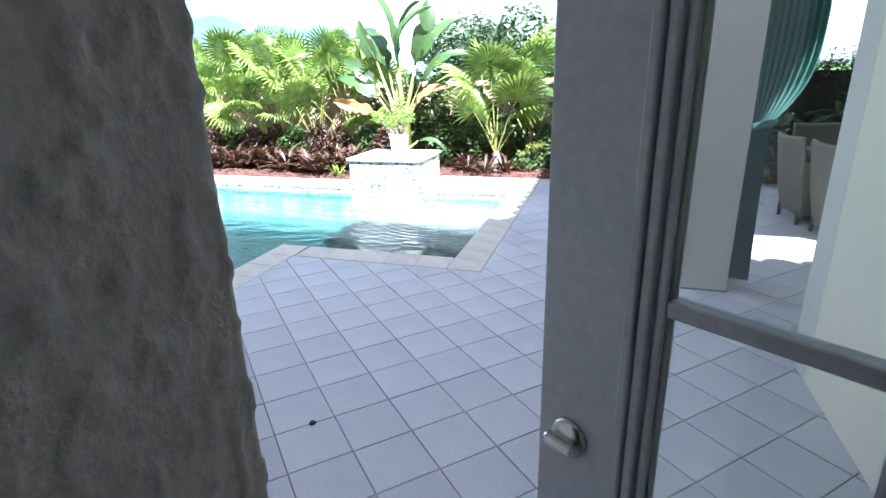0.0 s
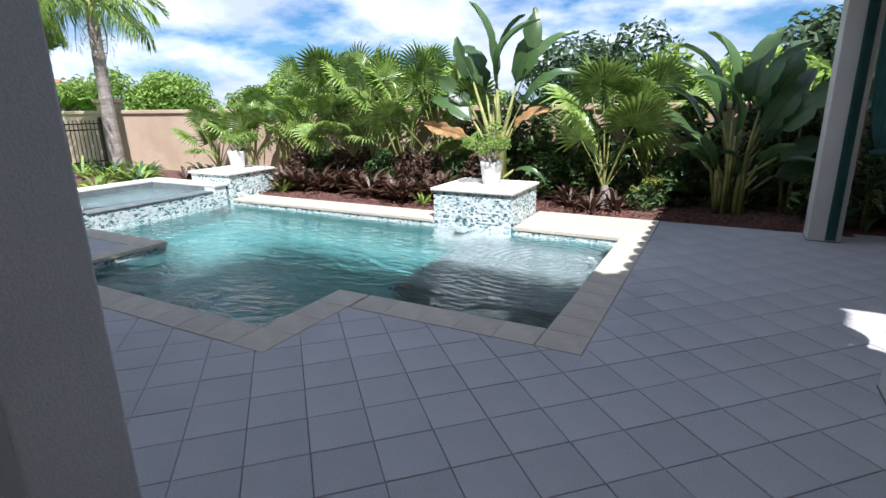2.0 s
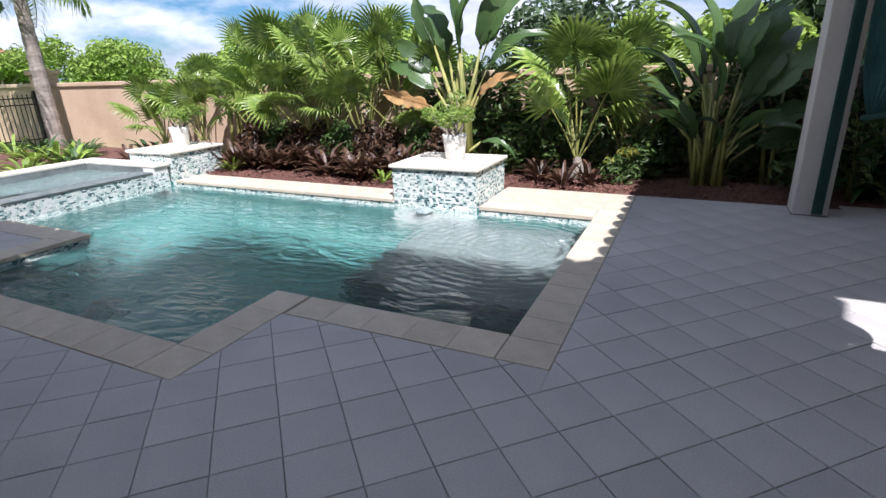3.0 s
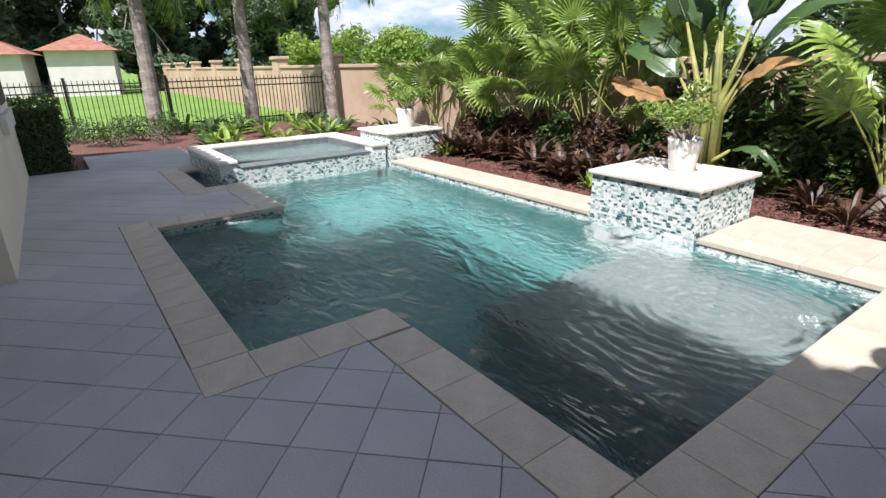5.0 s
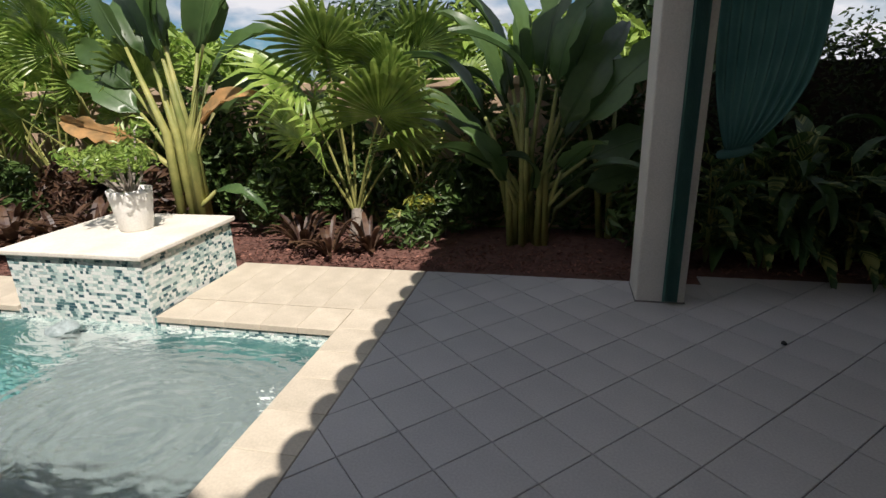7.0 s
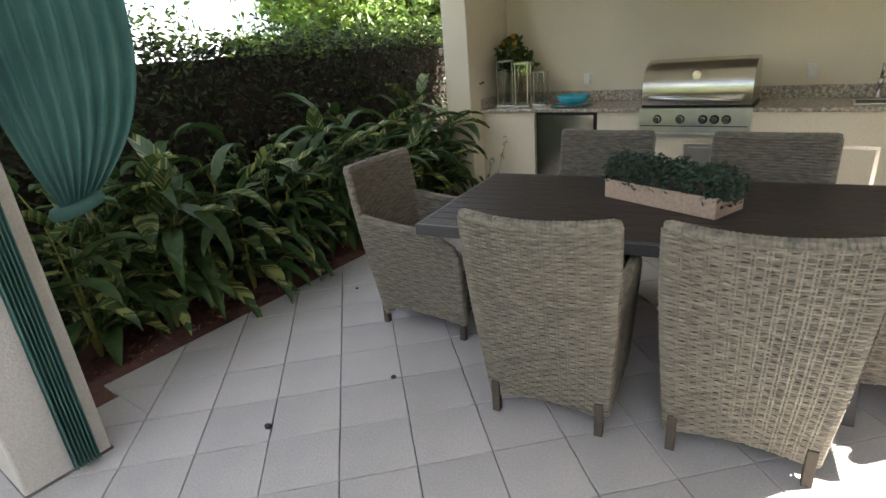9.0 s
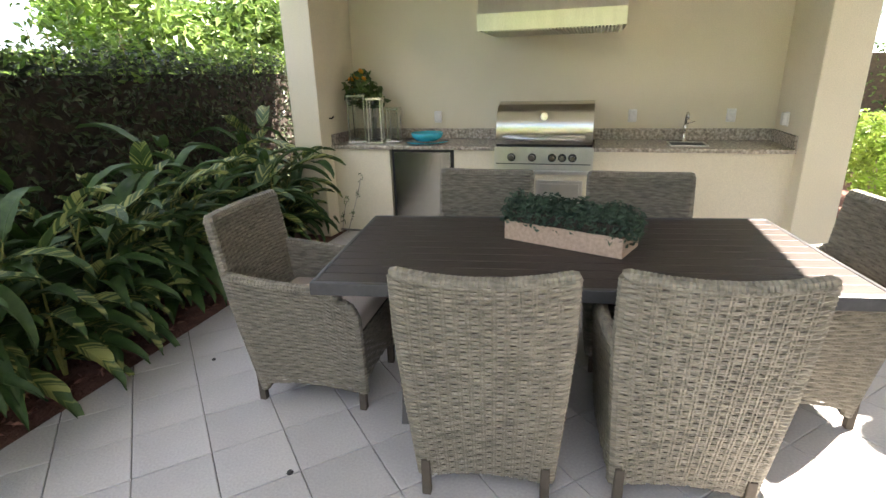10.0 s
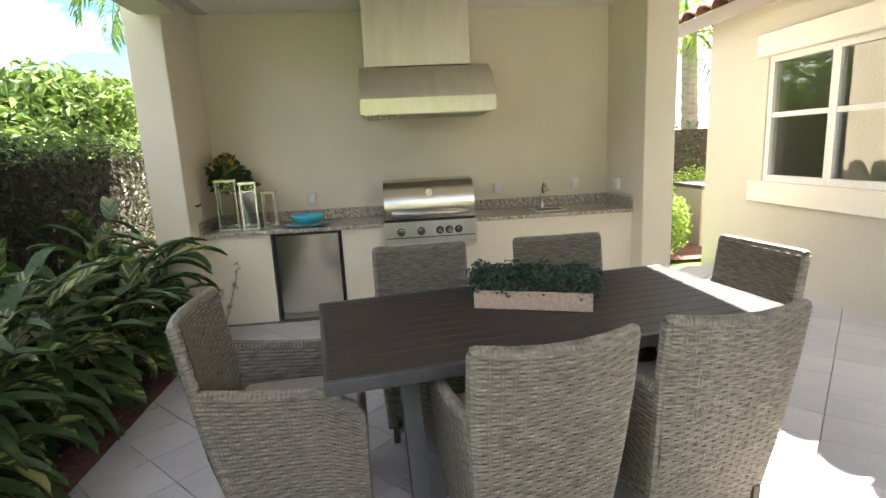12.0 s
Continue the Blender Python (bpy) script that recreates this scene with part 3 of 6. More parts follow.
def chips(origin, along, width, z0, z1, out, rnd, tw=0.048, th=0.024):
    """Mosaic chips on an upright face, each a small raised plate."""
    verts, faces = [], []
    o, a, n = Vector(origin), Vector(along), Vector(out)
    rows = max(1, int((z1 - z0) / th))
    for j in range(rows):
        s, z = -rnd.random() * tw, z0 + j * th
        while s < width:
            w = tw * rnd.choice((0.5, 1.0, 1.0, 0.5))
            e0, e1 = max(0, s) + 0.0015, min(width, s + w) - 0.0015
            s += w
            if e1 - e0 < 0.006:
                continue
            i = len(verts)
            for d, g in ((0.0, 0.0), (0.004, 0.001)):
                for u, v in ((e0 + g, z + 0.0015 + g), (e1 - g, z + 0.0015 + g), (e1 - g, z + th - 0.0015 - g), (e0 + g, z + th - 0.0015 - g)):
                    verts.append((o + a * u + n * d) + Vector((0, 0, v)))
            faces += [(i + 4, i + 5, i + 6, i + 7)] + [(i + k, i + (k + 1) % 4, i + 4 + (k + 1) % 4, i + 4 + k) for k in range(4)]
    me = bpy.data.meshes.new("mosaic_tiles")
    me.from_pydata(verts, [], faces)
    me.materials.append(M_MOSAIC)
    ob = new("mosaic_tiles", me)
    return tagged(ob, "small glass mosaic tiles in white, aqua and slate", kind="stuff")


rnd = random.Random(5)


def band(a, b, out):
    a, b = Vector((*a, 0)), Vector((*b, 0))
    chips(a + Vector(out) * 0.002, (b - a).normalized(), (b - a).length, -0.20, -0.032, Vector(out), rnd).parent = pool


band((-0.964, 5.5), (-0.964, 8.51), (-1, 0, 0))
band((-2.40, 8.51), (-0.964, 8.51), (0, -1, 0))
band((-7.88, 8.51), (-3.62, 8.51), (0, -1, 0))
band((-6.12, 4.57), (-6.12, 5.95), (1, 0, 0))
band((-6.12, 5.95), (-7.78, 5.95), (0, 1, 0))


def water_feature(x0, x1):
    y0, y1 = 8.51, 9.58
    top = thing("water_feature", "raised block clad in aqua glass mosaic with a pale stone cap", "water feature", "raised mosaic blocks by the pool")
    part("core", boxes((x0 + 0.004, x1 - 0.004, y0 + 0.004, y1 - 0.004, -0.9, 0.42)), M_GROUT, top)
    chips((x0 + 0.004, y0 + 0.004, 0), (1, 0, 0), x1 - x0 - 0.008, -0.33, 0.42, (0, -1, 0), rnd).parent = top
    chips((x1 - 0.004, y0 + 0.004, 0), (0, 1, 0), y1 - y0 - 0.008, -0.02, 0.42, (1, 0, 0), rnd).parent = top
    chips((x0 + 0.004, y1 - 0.004, 0), (0, -1, 0), y1 - y0 - 0.008, -0.02, 0.42, (-1, 0, 0), rnd).parent = top
    part("cap", boxes((x0 - 0.035, x1 + 0.035, y0 - 0.035, y1 + 0.035, 0.422, 0.467), bevel=0.012), M_CAP, top, "pale honed stone cap")
    bm = bmesh.new()
    r2 = random.Random(int(abs(x0) * 10))
    bmesh.ops.create_icosphere(bm, subdivisions=3, radius=0.11, matrix=Matrix.Translation((x0 + 0.55, y0 - 0.16, WATER_Z)))
    for v in bm.verts:
        v.co.z = WATER_Z + (v.co.z - WATER_Z) * 0.4 + 0.035 * noise.noise(v.co * 22)
    part("bubbler", bm, M_FOAM, top, "low dome of bubbling white water", smooth=True)
    return top


water_feature(-3.63, -2.43)
water_feature(-8.96, -7.90)

# Raised spa.
SPA_Z = 0.30
spa = thing("spa", "raised spa with mosaic walls, pale stone rim and spillway", "spa", kind="structure")
part("shell", boxes((-9.95, -9.70, 5.72, 8.45, -0.9, SPA_Z - 0.05), (-9.70, -7.95, 5.72, 5.97, -0.9, SPA_Z - 0.05), (-9.70, -7.95, 8.20, 8.45, -0.9, SPA_Z - 0.05),
                    (-8.20, -7.954, 5.97, 8.20, -0.9, SPA_Z - 0.13)), M_GROUT, spa)
part("spa_lining", boxes((-9.70, -8.20, 5.97, 8.20, -0.9, -0.35), (-9.70, -9.685, 5.97, 8.20, -0.348, SPA_Z - 0.052), (-8.215, -8.20, 5.97, 8.20, -0.348, SPA_Z - 0.14),
                         (-9.683, -8.217, 5.97, 5.985, -0.348, SPA_Z - 0.052), (-9.683, -8.217, 8.185, 8.20, -0.348, SPA_Z - 0.052)), M_SHELF, spa, "grey plaster spa lining")
part("rim", boxes((-9.98, -9.69, 5.69, 8.48, SPA_Z - 0.05, SPA_Z), (-9.69, -7.92, 5.69, 5.98, SPA_Z - 0.05, SPA_Z), (-9.69, -7.92, 8.19, 8.48, SPA_Z - 0.05, SPA_Z), bevel=0.012), M_CAP, spa, "pale stone rim")
part("spillway", boxes((-8.24, -7.93, 6.012, 8.158, SPA_Z - 0.128, SPA_Z - 0.105), bevel=0.006), M_SHELF, spa, "grey stone spillway lip")
chips((-7.95, 5.72, 0), (0, 1, 0), 2.73, -0.33, SPA_Z - 0.13, (1, 0, 0), rnd).parent = spa
chips((-7.95, 5.72, 0), (-1, 0, 0), 2.0, -0.33, SPA_Z - 0.05, (0, -1, 0), rnd).parent = spa
bm = boxes((-9.684, -8.216, 5.986, 8.184, -0.346, SPA_Z - 0.15))
sw = part("spa_water", bm, M_WATER, spa)
sw.visible_shadow = False

# Bull-nosed coping, stone by stone.
def coping_run(x0, x1, y0, y1, along):
    length = (x1 - x0) if along == "x" else (y1 - y0)
    n = max(1, round(length / 0.305))
    for i in range(n):
        a, b = i / n * length + 0.001, (i + 1) / n * length - 0.001
        w = (y1 - y0) if along == "x" else (x1 - x0)
        key = (round(b - a, 3), round(w, 3), along)
        if key not in COPING:
            bm = boxes((0, b - a, 0, w, -0.048, 0.0) if along == "x" else (0, w, 0, b - a, -0.048, 0.0), bevel=0.005)
            me = bpy.data.meshes.new("coping_stone")
            bm.to_mesh(me)
            bm.free()
            me.materials.append(M_COPING)
            COPING[key] = me
        ob = new("coping_stone", COPING[key])
        ob.parent = coping
        ob.location = (x0 + a, y0, 0.004) if along == "x" else (x0, y0 + a, 0.004)


COPING = {}
coping = thing("pool_coping", "tan stone coping round the pool edge", "coping", kind="structure")
coping_run(-0.985, -0.655, 5.20, 8.83, "y")
coping_run(-2.60, -0.99, 5.205, 5.515, "x")
coping_run(-2.95, -2.625, 4.27, 5.515, "y")
coping_run(-6.10, -2.955, 4.275, 4.59, "x")
coping_run(-6.415, -6.10, 4.275, 5.97, "y")
coping_run(-7.48, -6.42, 5.655, 5.97, "x")
coping_run(-7.80, -7.485, 5.15, 5.97, "y")
coping_run(-9.30, -7.805, 5.155, 5.47, "x")
coping_run(-9.615, -9.305, 5.155, 5.72, "y")
coping_run(-2.38, -0.99, 8.49, 8.82, "x")
coping_run(-7.86, -3.64, 8.49, 9.03, "x")
coping_run(-2.40, -0.66, 8.835, 9.66, "x")


# ---------------------------------------------------------------- pavilion
PAV_EAVE_W, PAV_EAVE_S = 0.66, 5.15


def column(x0, x1, y0, y1, z1, label):
    top = thing("column", label, "column", "square stucco columns", at=((x0 + x1) / 2, (y0 + y1) / 2, 0))
    w, d = (x1 - x0) / 2, (y1 - y0) / 2
    part("shaft", boxes((-w, w, -d, d, -0.02, z1), bevel=0.012), M_COLUMN, top)
    part("base_joint", boxes((-w - 0.004, w + 0.004, -d - 0.004, d + 0.004, 0.0, 0.012)), M_JOINT, top)
    return top


column(-2.22, -1.86, 2.60, 2.95, 2.70, "square grey-cream stucco porch column")
column(0.98, 1.36, 5.21, 5.57, 2.75, "square stucco pavilion column beside a tied teal curtain")
column(1.0, 1.33, 9.27, 9.62, 2.75, "square stucco pavilion column by the planting bed")
tagged(part("beam_west", boxes((0.95, 1.38, 5.21, 10.10, 2.752, 3.06)), M_COLUMN), "stucco beam over the pavilion columns", "beam", kind="structure")
tagged(part("beam_north", boxes((1.382, 6.60, 9.80, 10.10, 2.955, 3.06), (1.382, 5.49, 9.80, 10.10, 2.752, 2.953)), M_COLUMN), "stucco beam on the hedge side of the pavilion", "beam", kind="structure")
tagged(part("ceiling_pavilion", boxes((1.382, 6.60, 5.30, 9.798, 2.95, 3.055)), M_CEIL), "flat painted pavilion ceiling", "ceiling", kind="structure")
roof_edge("roof_pavilion_west", "y", PAV_EAVE_S, 10.35, PAV_EAVE_W, 4.0, 3.00, 1.5, "clay barrel-tile pavilion roof slope above the pool deck")
roof_edge("roof_pavilion_east", "y", PAV_EAVE_S, 10.35, 7.1, 4.0, 3.06, 1.5, "clay barrel-tile pavilion roof slope above the kitchen")

# Outdoor kitchen alcove.
K_Y0, K_Y1, K_BACK = 5.79, 9.93, 6.35
tagged(part("wall_kitchen", boxes((K_BACK, K_BACK + 0.22, K_Y0 - 0.30, K_Y1 + 0.30, -0.08, 2.949)), M_STUCCO), "smooth cream stucco wall behind the grill", "wall", kind="structure")
tagged(part("pier_south", boxes((5.50, K_BACK - 0.002, K_Y0 - 0.30, K_Y0, -0.08, 2.949), bevel=0.01), M_STUCCO), "cream stucco pier beside the outdoor kitchen", "pier", kind="structure")
tagged(part("pier_north", boxes((5.50, K_BACK - 0.002, K_Y1, K_Y1 + 0.30, -0.08, 2.949), bevel=0.01), M_STUCCO), "cream stucco pier beside the hedge", "pier", kind="structure")

FR_Y0, FR_Y1 = 8.65, 9.31
GR_Y0, GR_Y1 = 7.36, 8.25
counter = thing("kitchen_counter", "cream stucco outdoor counter base", "counter")
FACE = 5.72
for y0, y1, z1 in ((FR_Y1, K_Y1, 0.87), (GR_Y1, FR_Y0, 0.87), (GR_Y0, GR_Y1, 0.66), (K_Y0, GR_Y0, 0.87)):
    part("base_section", boxes((FACE, K_BACK, y0, y1, 0.0, z1)), M_STUCCO, counter)
part("plinth_joint", boxes((FACE - 0.006, FACE - 0.001, K_Y0 + 0.01, K_Y1 - 0.01, 0.0, 0.02)), M_JOINT, counter)
worktop = thing("worktop", "speckled brown granite worktop with a low upstand", "worktop")
part("slab", boxes((5.68, K_BACK, GR_Y1, K_Y1 - 0.002, 0.872, 0.905), (5.68, K_BACK, K_Y0 + 0.002, GR_Y0, 0.872, 0.905), (6.20, K_BACK, GR_Y0, GR_Y1, 0.872, 0.905), bevel=0.005), M_GRANITE, worktop)
part("upstand", boxes((K_BACK - 0.022, K_BACK - 0.002, K_Y0 + 0.02, K_Y1 - 0.02, 0.906, 1.01), (5.70, K_BACK - 0.024, K_Y1 - 0.022, K_Y1 - 0.002, 0.906, 1.01),
                      (5.70, K_BACK - 0.024, K_Y0 + 0.002, K_Y0 + 0.022, 0.906, 1.01), bevel=0.003), M_GRANITE, worktop)

fridge = thing("refrigerator", "built-in stainless steel outdoor refrigerator", "refrigerator")
part("body", boxes((5.75, 6.30, FR_Y0 + 0.01, FR_Y1 - 0.01, 0.03, 0.868)), M_DARKMETAL, fridge)
bm = bmesh.new()
arc = []
for k in range(17):
    u = k / 16
    y, x = FR_Y0 + 0.035 + u * (FR_Y1 - FR_Y0 - 0.085), 5.712 - 0.022 * (1 - (2 * u - 1) ** 2) ** 0.8
    arc.append((x, y))
cols_f = [[bm.verts.new((x, y, z)) for x, y in arc + [(5.748, arc[-1][1]), (5.748, arc[0][1])]] for z in (0.10, 0.845)]
m = len(cols_f[0])
for k in range(m):
    bm.faces.new((cols_f[0][k], cols_f[0][(k + 1) % m], cols_f[1][(k + 1) % m], cols_f[1][k]))
bm.faces.new(cols_f[0][::-1])
bm.faces.new(cols_f[1])
bmesh.ops.recalc_face_normals(bm, faces=bm.faces[:])
fridge_door = part("door", bm, M_SHEET, fridge, "bowed stainless steel door", smooth=True)
fridge_door.data.set_sharp_from_angle(angle=radians(35))
part("badge", boxes((5.694, 5.702, FR_Y0 + 0.10, FR_Y0 + 0.18, 0.13, 0.155)), M_CHROME, fridge)
part("toe_grille", boxes(*[(5.715, 5.745, FR_Y0 + 0.03, FR_Y1 - 0.05, 0.035 + 0.014 * k, 0.043 + 0.014 * k) for k in range(4)]), M_STEEL, fridge)

grill = thing("gas_grill", "built-in stainless steel gas grill with closed hood", "grill")
bm = bmesh.new()
face = [(5.664, 0.70), (5.676, 0.905), (5.72, 0.905), (5.72, 0.70)]
ends_p = [[bm.verts.new((x, y, z)) for x, z in face] for y in (GR_Y0, GR_Y1)]
for k in range(4):
    bm.faces.new((ends_p[0][k], ends_p[0][(k + 1) % 4], ends_p[1][(k + 1) % 4], ends_p[1][k]))
bm.faces.new(ends_p[0][::-1])
bm.faces.new(ends_p[1])
bmesh.ops.recalc_face_normals(bm, faces=bm.faces[:])
bmesh.ops.bevel(bm, geom=bm.edges[:], offset=0.006, segments=2, affect="EDGES")
part("panel", bm, M_STEEL, grill, "stainless steel control panel")
part("drip_tray", boxes((5.645, 5.72, GR_Y0 + 0.01, GR_Y1 - 0.01, 0.665, 0.698), bevel=0.006), M_STEEL, grill)
part("firebox", boxes((5.722, 6.19, GR_Y0 + 0.01, GR_Y1 - 0.01, 0.665, 0.93)), M_DARKMETAL, grill)
bm = bmesh.new()
prof = [(5.70, 0.93), (5.685, 1.02), (5.695, 1.13), (5.735, 1.215), (5.81, 1.275), (5.92, 1.30), (6.04, 1.29), (6.14, 1.24), (6.19, 1.12), (6.19, 0.93)]
sides_v = [[bm.verts.new((x, y, z)) for x, z in prof] for y in (GR_Y0 + 0.015, GR_Y1 - 0.015)]
for i in range(len(prof) - 1):
    bm.faces.new((sides_v[0][i], sides_v[0][i + 1], sides_v[1][i + 1], sides_v[1][i]))
bm.faces.new(sides_v[0][::-1])
bm.faces.new(sides_v[1])
bmesh.ops.recalc_face_normals(bm, faces=bm.faces[:])
hood_lid = part("lid", bm, M_SHEET, grill, "rounded stainless steel lid", smooth=True)
hood_lid.data.set_sharp_from_angle(angle=radians(35))
part("lid_handle", tube([(5.655, GR_Y0 + 0.08, 0.985), (5.655, GR_Y1 - 0.08, 0.985)], 0.019, 12), M_CHROME, grill, "round steel handle bar", smooth=True)
for y in (GR_Y0 + 0.11, GR_Y1 - 0.11):
    part("handle_bracket", boxes((5.655, 5.70, y - 0.012, y + 0.012, 0.975, 0.995)), M_CHROME, grill)


def disc_x(x, y, z, r, depth, sides=20):
    """A round knob or dial whose axis is x."""
    bm = bmesh.new()
    bmesh.ops.create_cone(bm, cap_ends=True, segments=sides, radius1=r, radius2=r * 0.85, depth=depth, matrix=Matrix.Translation((x, y, z)) @ Matrix.Rotation(radians(-90), 4, "Y"))
    return bm


part("thermometer", disc_x(5.712, (GR_Y0 + GR_Y1) / 2, 1.175, 0.038, 0.03), M_CHROME, grill, "round steel thermometer dial")
for y in (8.09, 7.90, 7.72, 7.63, 7.54):
    knob = part("knob", disc_x(5.640, y, 0.815, 0.03 if y > 7.75 else 0.026, 0.04), M_CHROME, grill, "round steel knob")
    part("bezel", disc_x(5.662, y, 0.815, 0.038, 0.010), M_DARKMETAL, knob)
part("seam", boxes((5.655, 5.661, GR_Y0 + 0.02, GR_Y1 - 0.02, 0.755, 0.762)), M_DARKMETAL, grill)

access = thing("access_door", "stainless steel access door under the grill", "cabinet door")
part("frame", boxes((5.712, 5.72, 7.44, 7.86, 0.18, 0.60), bevel=0.003), M_STEEL, access)
part("leaf", boxes((5.702, 5.712, 7.47, 7.83, 0.21, 0.57), bevel=0.004), M_STEEL, access)
access2 = thing("access_door", "cream access door in the counter base", "cabinet door")
part("frame", boxes((5.712, 5.72, 6.50, 6.82, 0.20, 0.62), bevel=0.003), M_STEEL, access2)
part("leaf", boxes((5.702, 5.712, 6.53, 6.79, 0.23, 0.59), bevel=0.004), M_STUCCO, access2)

hood = thing("range_hood", "stainless steel vent hood with chimney", "range hood")
H_Y0, H_Y1 = 7.17, 8.38
bm = bmesh.new()
prof = [(K_BACK - 0.002, 1.90), (5.55, 1.90), (5.55, 2.03), (5.60, 2.15), (5.70, 2.25), (5.86, 2.335), (6.02, 2.36), (K_BACK - 0.002, 2.36)]
sides_v = [[bm.verts.new((x, y, z)) for x, z in prof] for y in (H_Y0, H_Y1)]
for i in range(1, len(prof)):
    j = (i + 1) % len(prof)
    bm.faces.new((sides_v[0][i], sides_v[0][j], sides_v[1][j], sides_v[1][i]))
bm.faces.new(sides_v[0][::-1])
bm.faces.new(sides_v[1])
bmesh.ops.recalc_face_normals(bm, faces=bm.faces[:])
part("canopy", bm, M_STEEL, hood, "curved brushed steel canopy", smooth=True).data.set_sharp_from_angle(angle=radians(35))
part("chimney", boxes((5.93, K_BACK - 0.004, 7.33, 8.33, 2.355, 2.949), bevel=0.006), M_STEEL, hood, "brushed steel chimney cover")
part("lip", boxes((5.54, 5.552, H_Y0, H_Y1, 1.895, 2.03)), M_STEEL, hood)
part("filter_tray", boxes((5.60, 6.30, H_Y0 + 0.03, H_Y1 - 0.03, 1.93, 1.945)), M_DARKMETAL, hood)
for k in range(40):
    y = H_Y0 + 0.05 + k * (H_Y1 - H_Y0 - 0.1) / 39
    part("baffle", boxes((5.58, 6.28, y - 0.007, y + 0.007, 1.885, 1.925)), M_STEEL, hood)

sink = thing("bar_sink", "small undermount steel sink in the granite, its hollow a flat dark plate", "sink")
part("rim", boxes((5.86, 6.14, 6.40, 6.415, 0.905, 0.912), (5.86, 6.14, 6.70, 6.715, 0.905, 0.912), (5.86, 5.875, 6.415, 6.70, 0.905, 0.912), (6.125, 6.14, 6.415, 6.70, 0.905, 0.912)), M_STEEL, sink)
# Flat black plate stands in for the shaded hollow of the sink.
part("bowl", boxes((5.876, 6.124, 6.416, 6.699, 0.9055, 0.907)), M_DARKMETAL, sink)
tap = thing("faucet", "chrome goose-neck faucet on the worktop", "faucet", at=(6.20, 6.56, 0.905))
part("stem", lathe([(0.03, 0), (0.03, 0.012), (0.016, 0.03), (0.015, 0.10), (0.019, 0.11), (0.019, 0.15), (0.010, 0.16)], 16), M_CHROME, tap, smooth=True)
part("spout", tube([(0, 0, 0.12), (-0.01, 0, 0.22), (-0.05, 0.0, 0.265), (-0.10, 0, 0.255), (-0.125, 0, 0.215)], [0.012, 0.011, 0.010, 0.010, 0.012], 12), M_CHROME, tap, smooth=True)
part("lever", tube([(0, 0, 0.15), (0.0, -0.03, 0.17), (0, -0.08, 0.185)], [0.008, 0.007, 0.005], 8), M_CHROME, tap, smooth=True)


def outlet(x, y, z, axis):
    top = thing("outlet_box", "cream weatherproof outlet cover on the wall", "outlet", "outlet covers")
    if axis == "x":
        part("plate", boxes((x - 0.012, x - 0.002, y - 0.04, y + 0.04, z - 0.06, z + 0.06), bevel=0.003), M_WHITE, top)
        part("flap", boxes((x - 0.05, x - 0.012, y - 0.034, y + 0.034, z - 0.05, z + 0.055), bevel=0.008), M_WHITE, top)
    else:
        part("plate", boxes((x - 0.04, x + 0.04, y + 0.002, y + 0.012, z - 0.06, z + 0.06), bevel=0.003), M_WHITE, top)
        part("flap", boxes((x - 0.034, x + 0.034, y + 0.012, y + 0.05, z - 0.05, z + 0.055), bevel=0.008), M_WHITE, top)


outlet(K_BACK, 8.98, 1.13, "x")
outlet(K_BACK, 7.02, 1.13, "x")
outlet(K_BACK, 6.16, 1.13, "x")
outlet(6.02, K_Y0, 1.12, "y")


def lantern(x, y, w, h, turn, label):
    top = thing("lantern", label, "lantern", "glass lanterns on the worktop", at=(x, y, 0.906), turn=turn)
    a = w / 2
    for sx in (-1, 1):
        for sy in (-1, 1):
            part("post", boxes((sx * a - 0.007, sx * a + 0.007, sy * a - 0.007, sy * a + 0.007, 0.02, h), bevel=0.002), M_CHROME, top)
    part("base", boxes((-a - 0.015, a + 0.015, -a - 0.015, a + 0.015, 0, 0.022), bevel=0.004), M_CHROME, top)
    part("top_frame", boxes((-a - 0.012, a + 0.012, -a - 0.012, -a + 0.012, h, h + 0.02), (-a - 0.012, a + 0.012, a - 0.012, a + 0.012, h, h + 0.02),
                            (-a - 0.012, -a + 0.012, -a + 0.012, a - 0.012, h, h + 0.02), (a - 0.012, a + 0.012, -a + 0.012, a - 0.012, h, h + 0.02)), M_CHROME, top)
    for s in (-1, 1):
        for spans in ((-a + 0.011, a - 0.011, s * a - 0.002, s * a + 0.002, 0.022, h), (s * a - 0.002, s * a + 0.002, -a + 0.011, a - 0.011, 0.022, h)):
            pane = part("pane", boxes(spans), M_GLASS, top)
            pane.visible_shadow = False
    return top


lantern(5.90, 9.70, 0.17, 0.46, 8, "tall glass lantern with silver frame on the worktop")
lantern(5.86, 9.50, 0.13, 0.43, 12, "silver-framed glass lantern on the worktop")
lantern(5.93, 9.33, 0.11, 0.33, 4, "short silver-framed glass lantern on the worktop")

bowl = thing("serving_bowl", "turquoise ceramic bowl stacked on a plate", "bowl", at=(5.93, 8.98, 0.925))
part("bowl_body", lathe([(0.07, 0.0), (0.10, 0.008), (0.15, 0.04), (0.165, 0.085), (0.158, 0.087), (0.14, 0.045), (0.09, 0.016), (0.001, 0.012)], 32), M_TEAL, bowl, smooth=True)
plate = thing("serving_plate", "wide turquoise ceramic plate on the granite", "plate", at=(5.93, 8.98, 0.906))
part("plate_body", lathe([(0.09, 0.0), (0.11, 0.003), (0.21, 0.013), (0.215, 0.017), (0.11, 0.009), (0.001, 0.008)], 36), M_TEAL, plate, smooth=True)

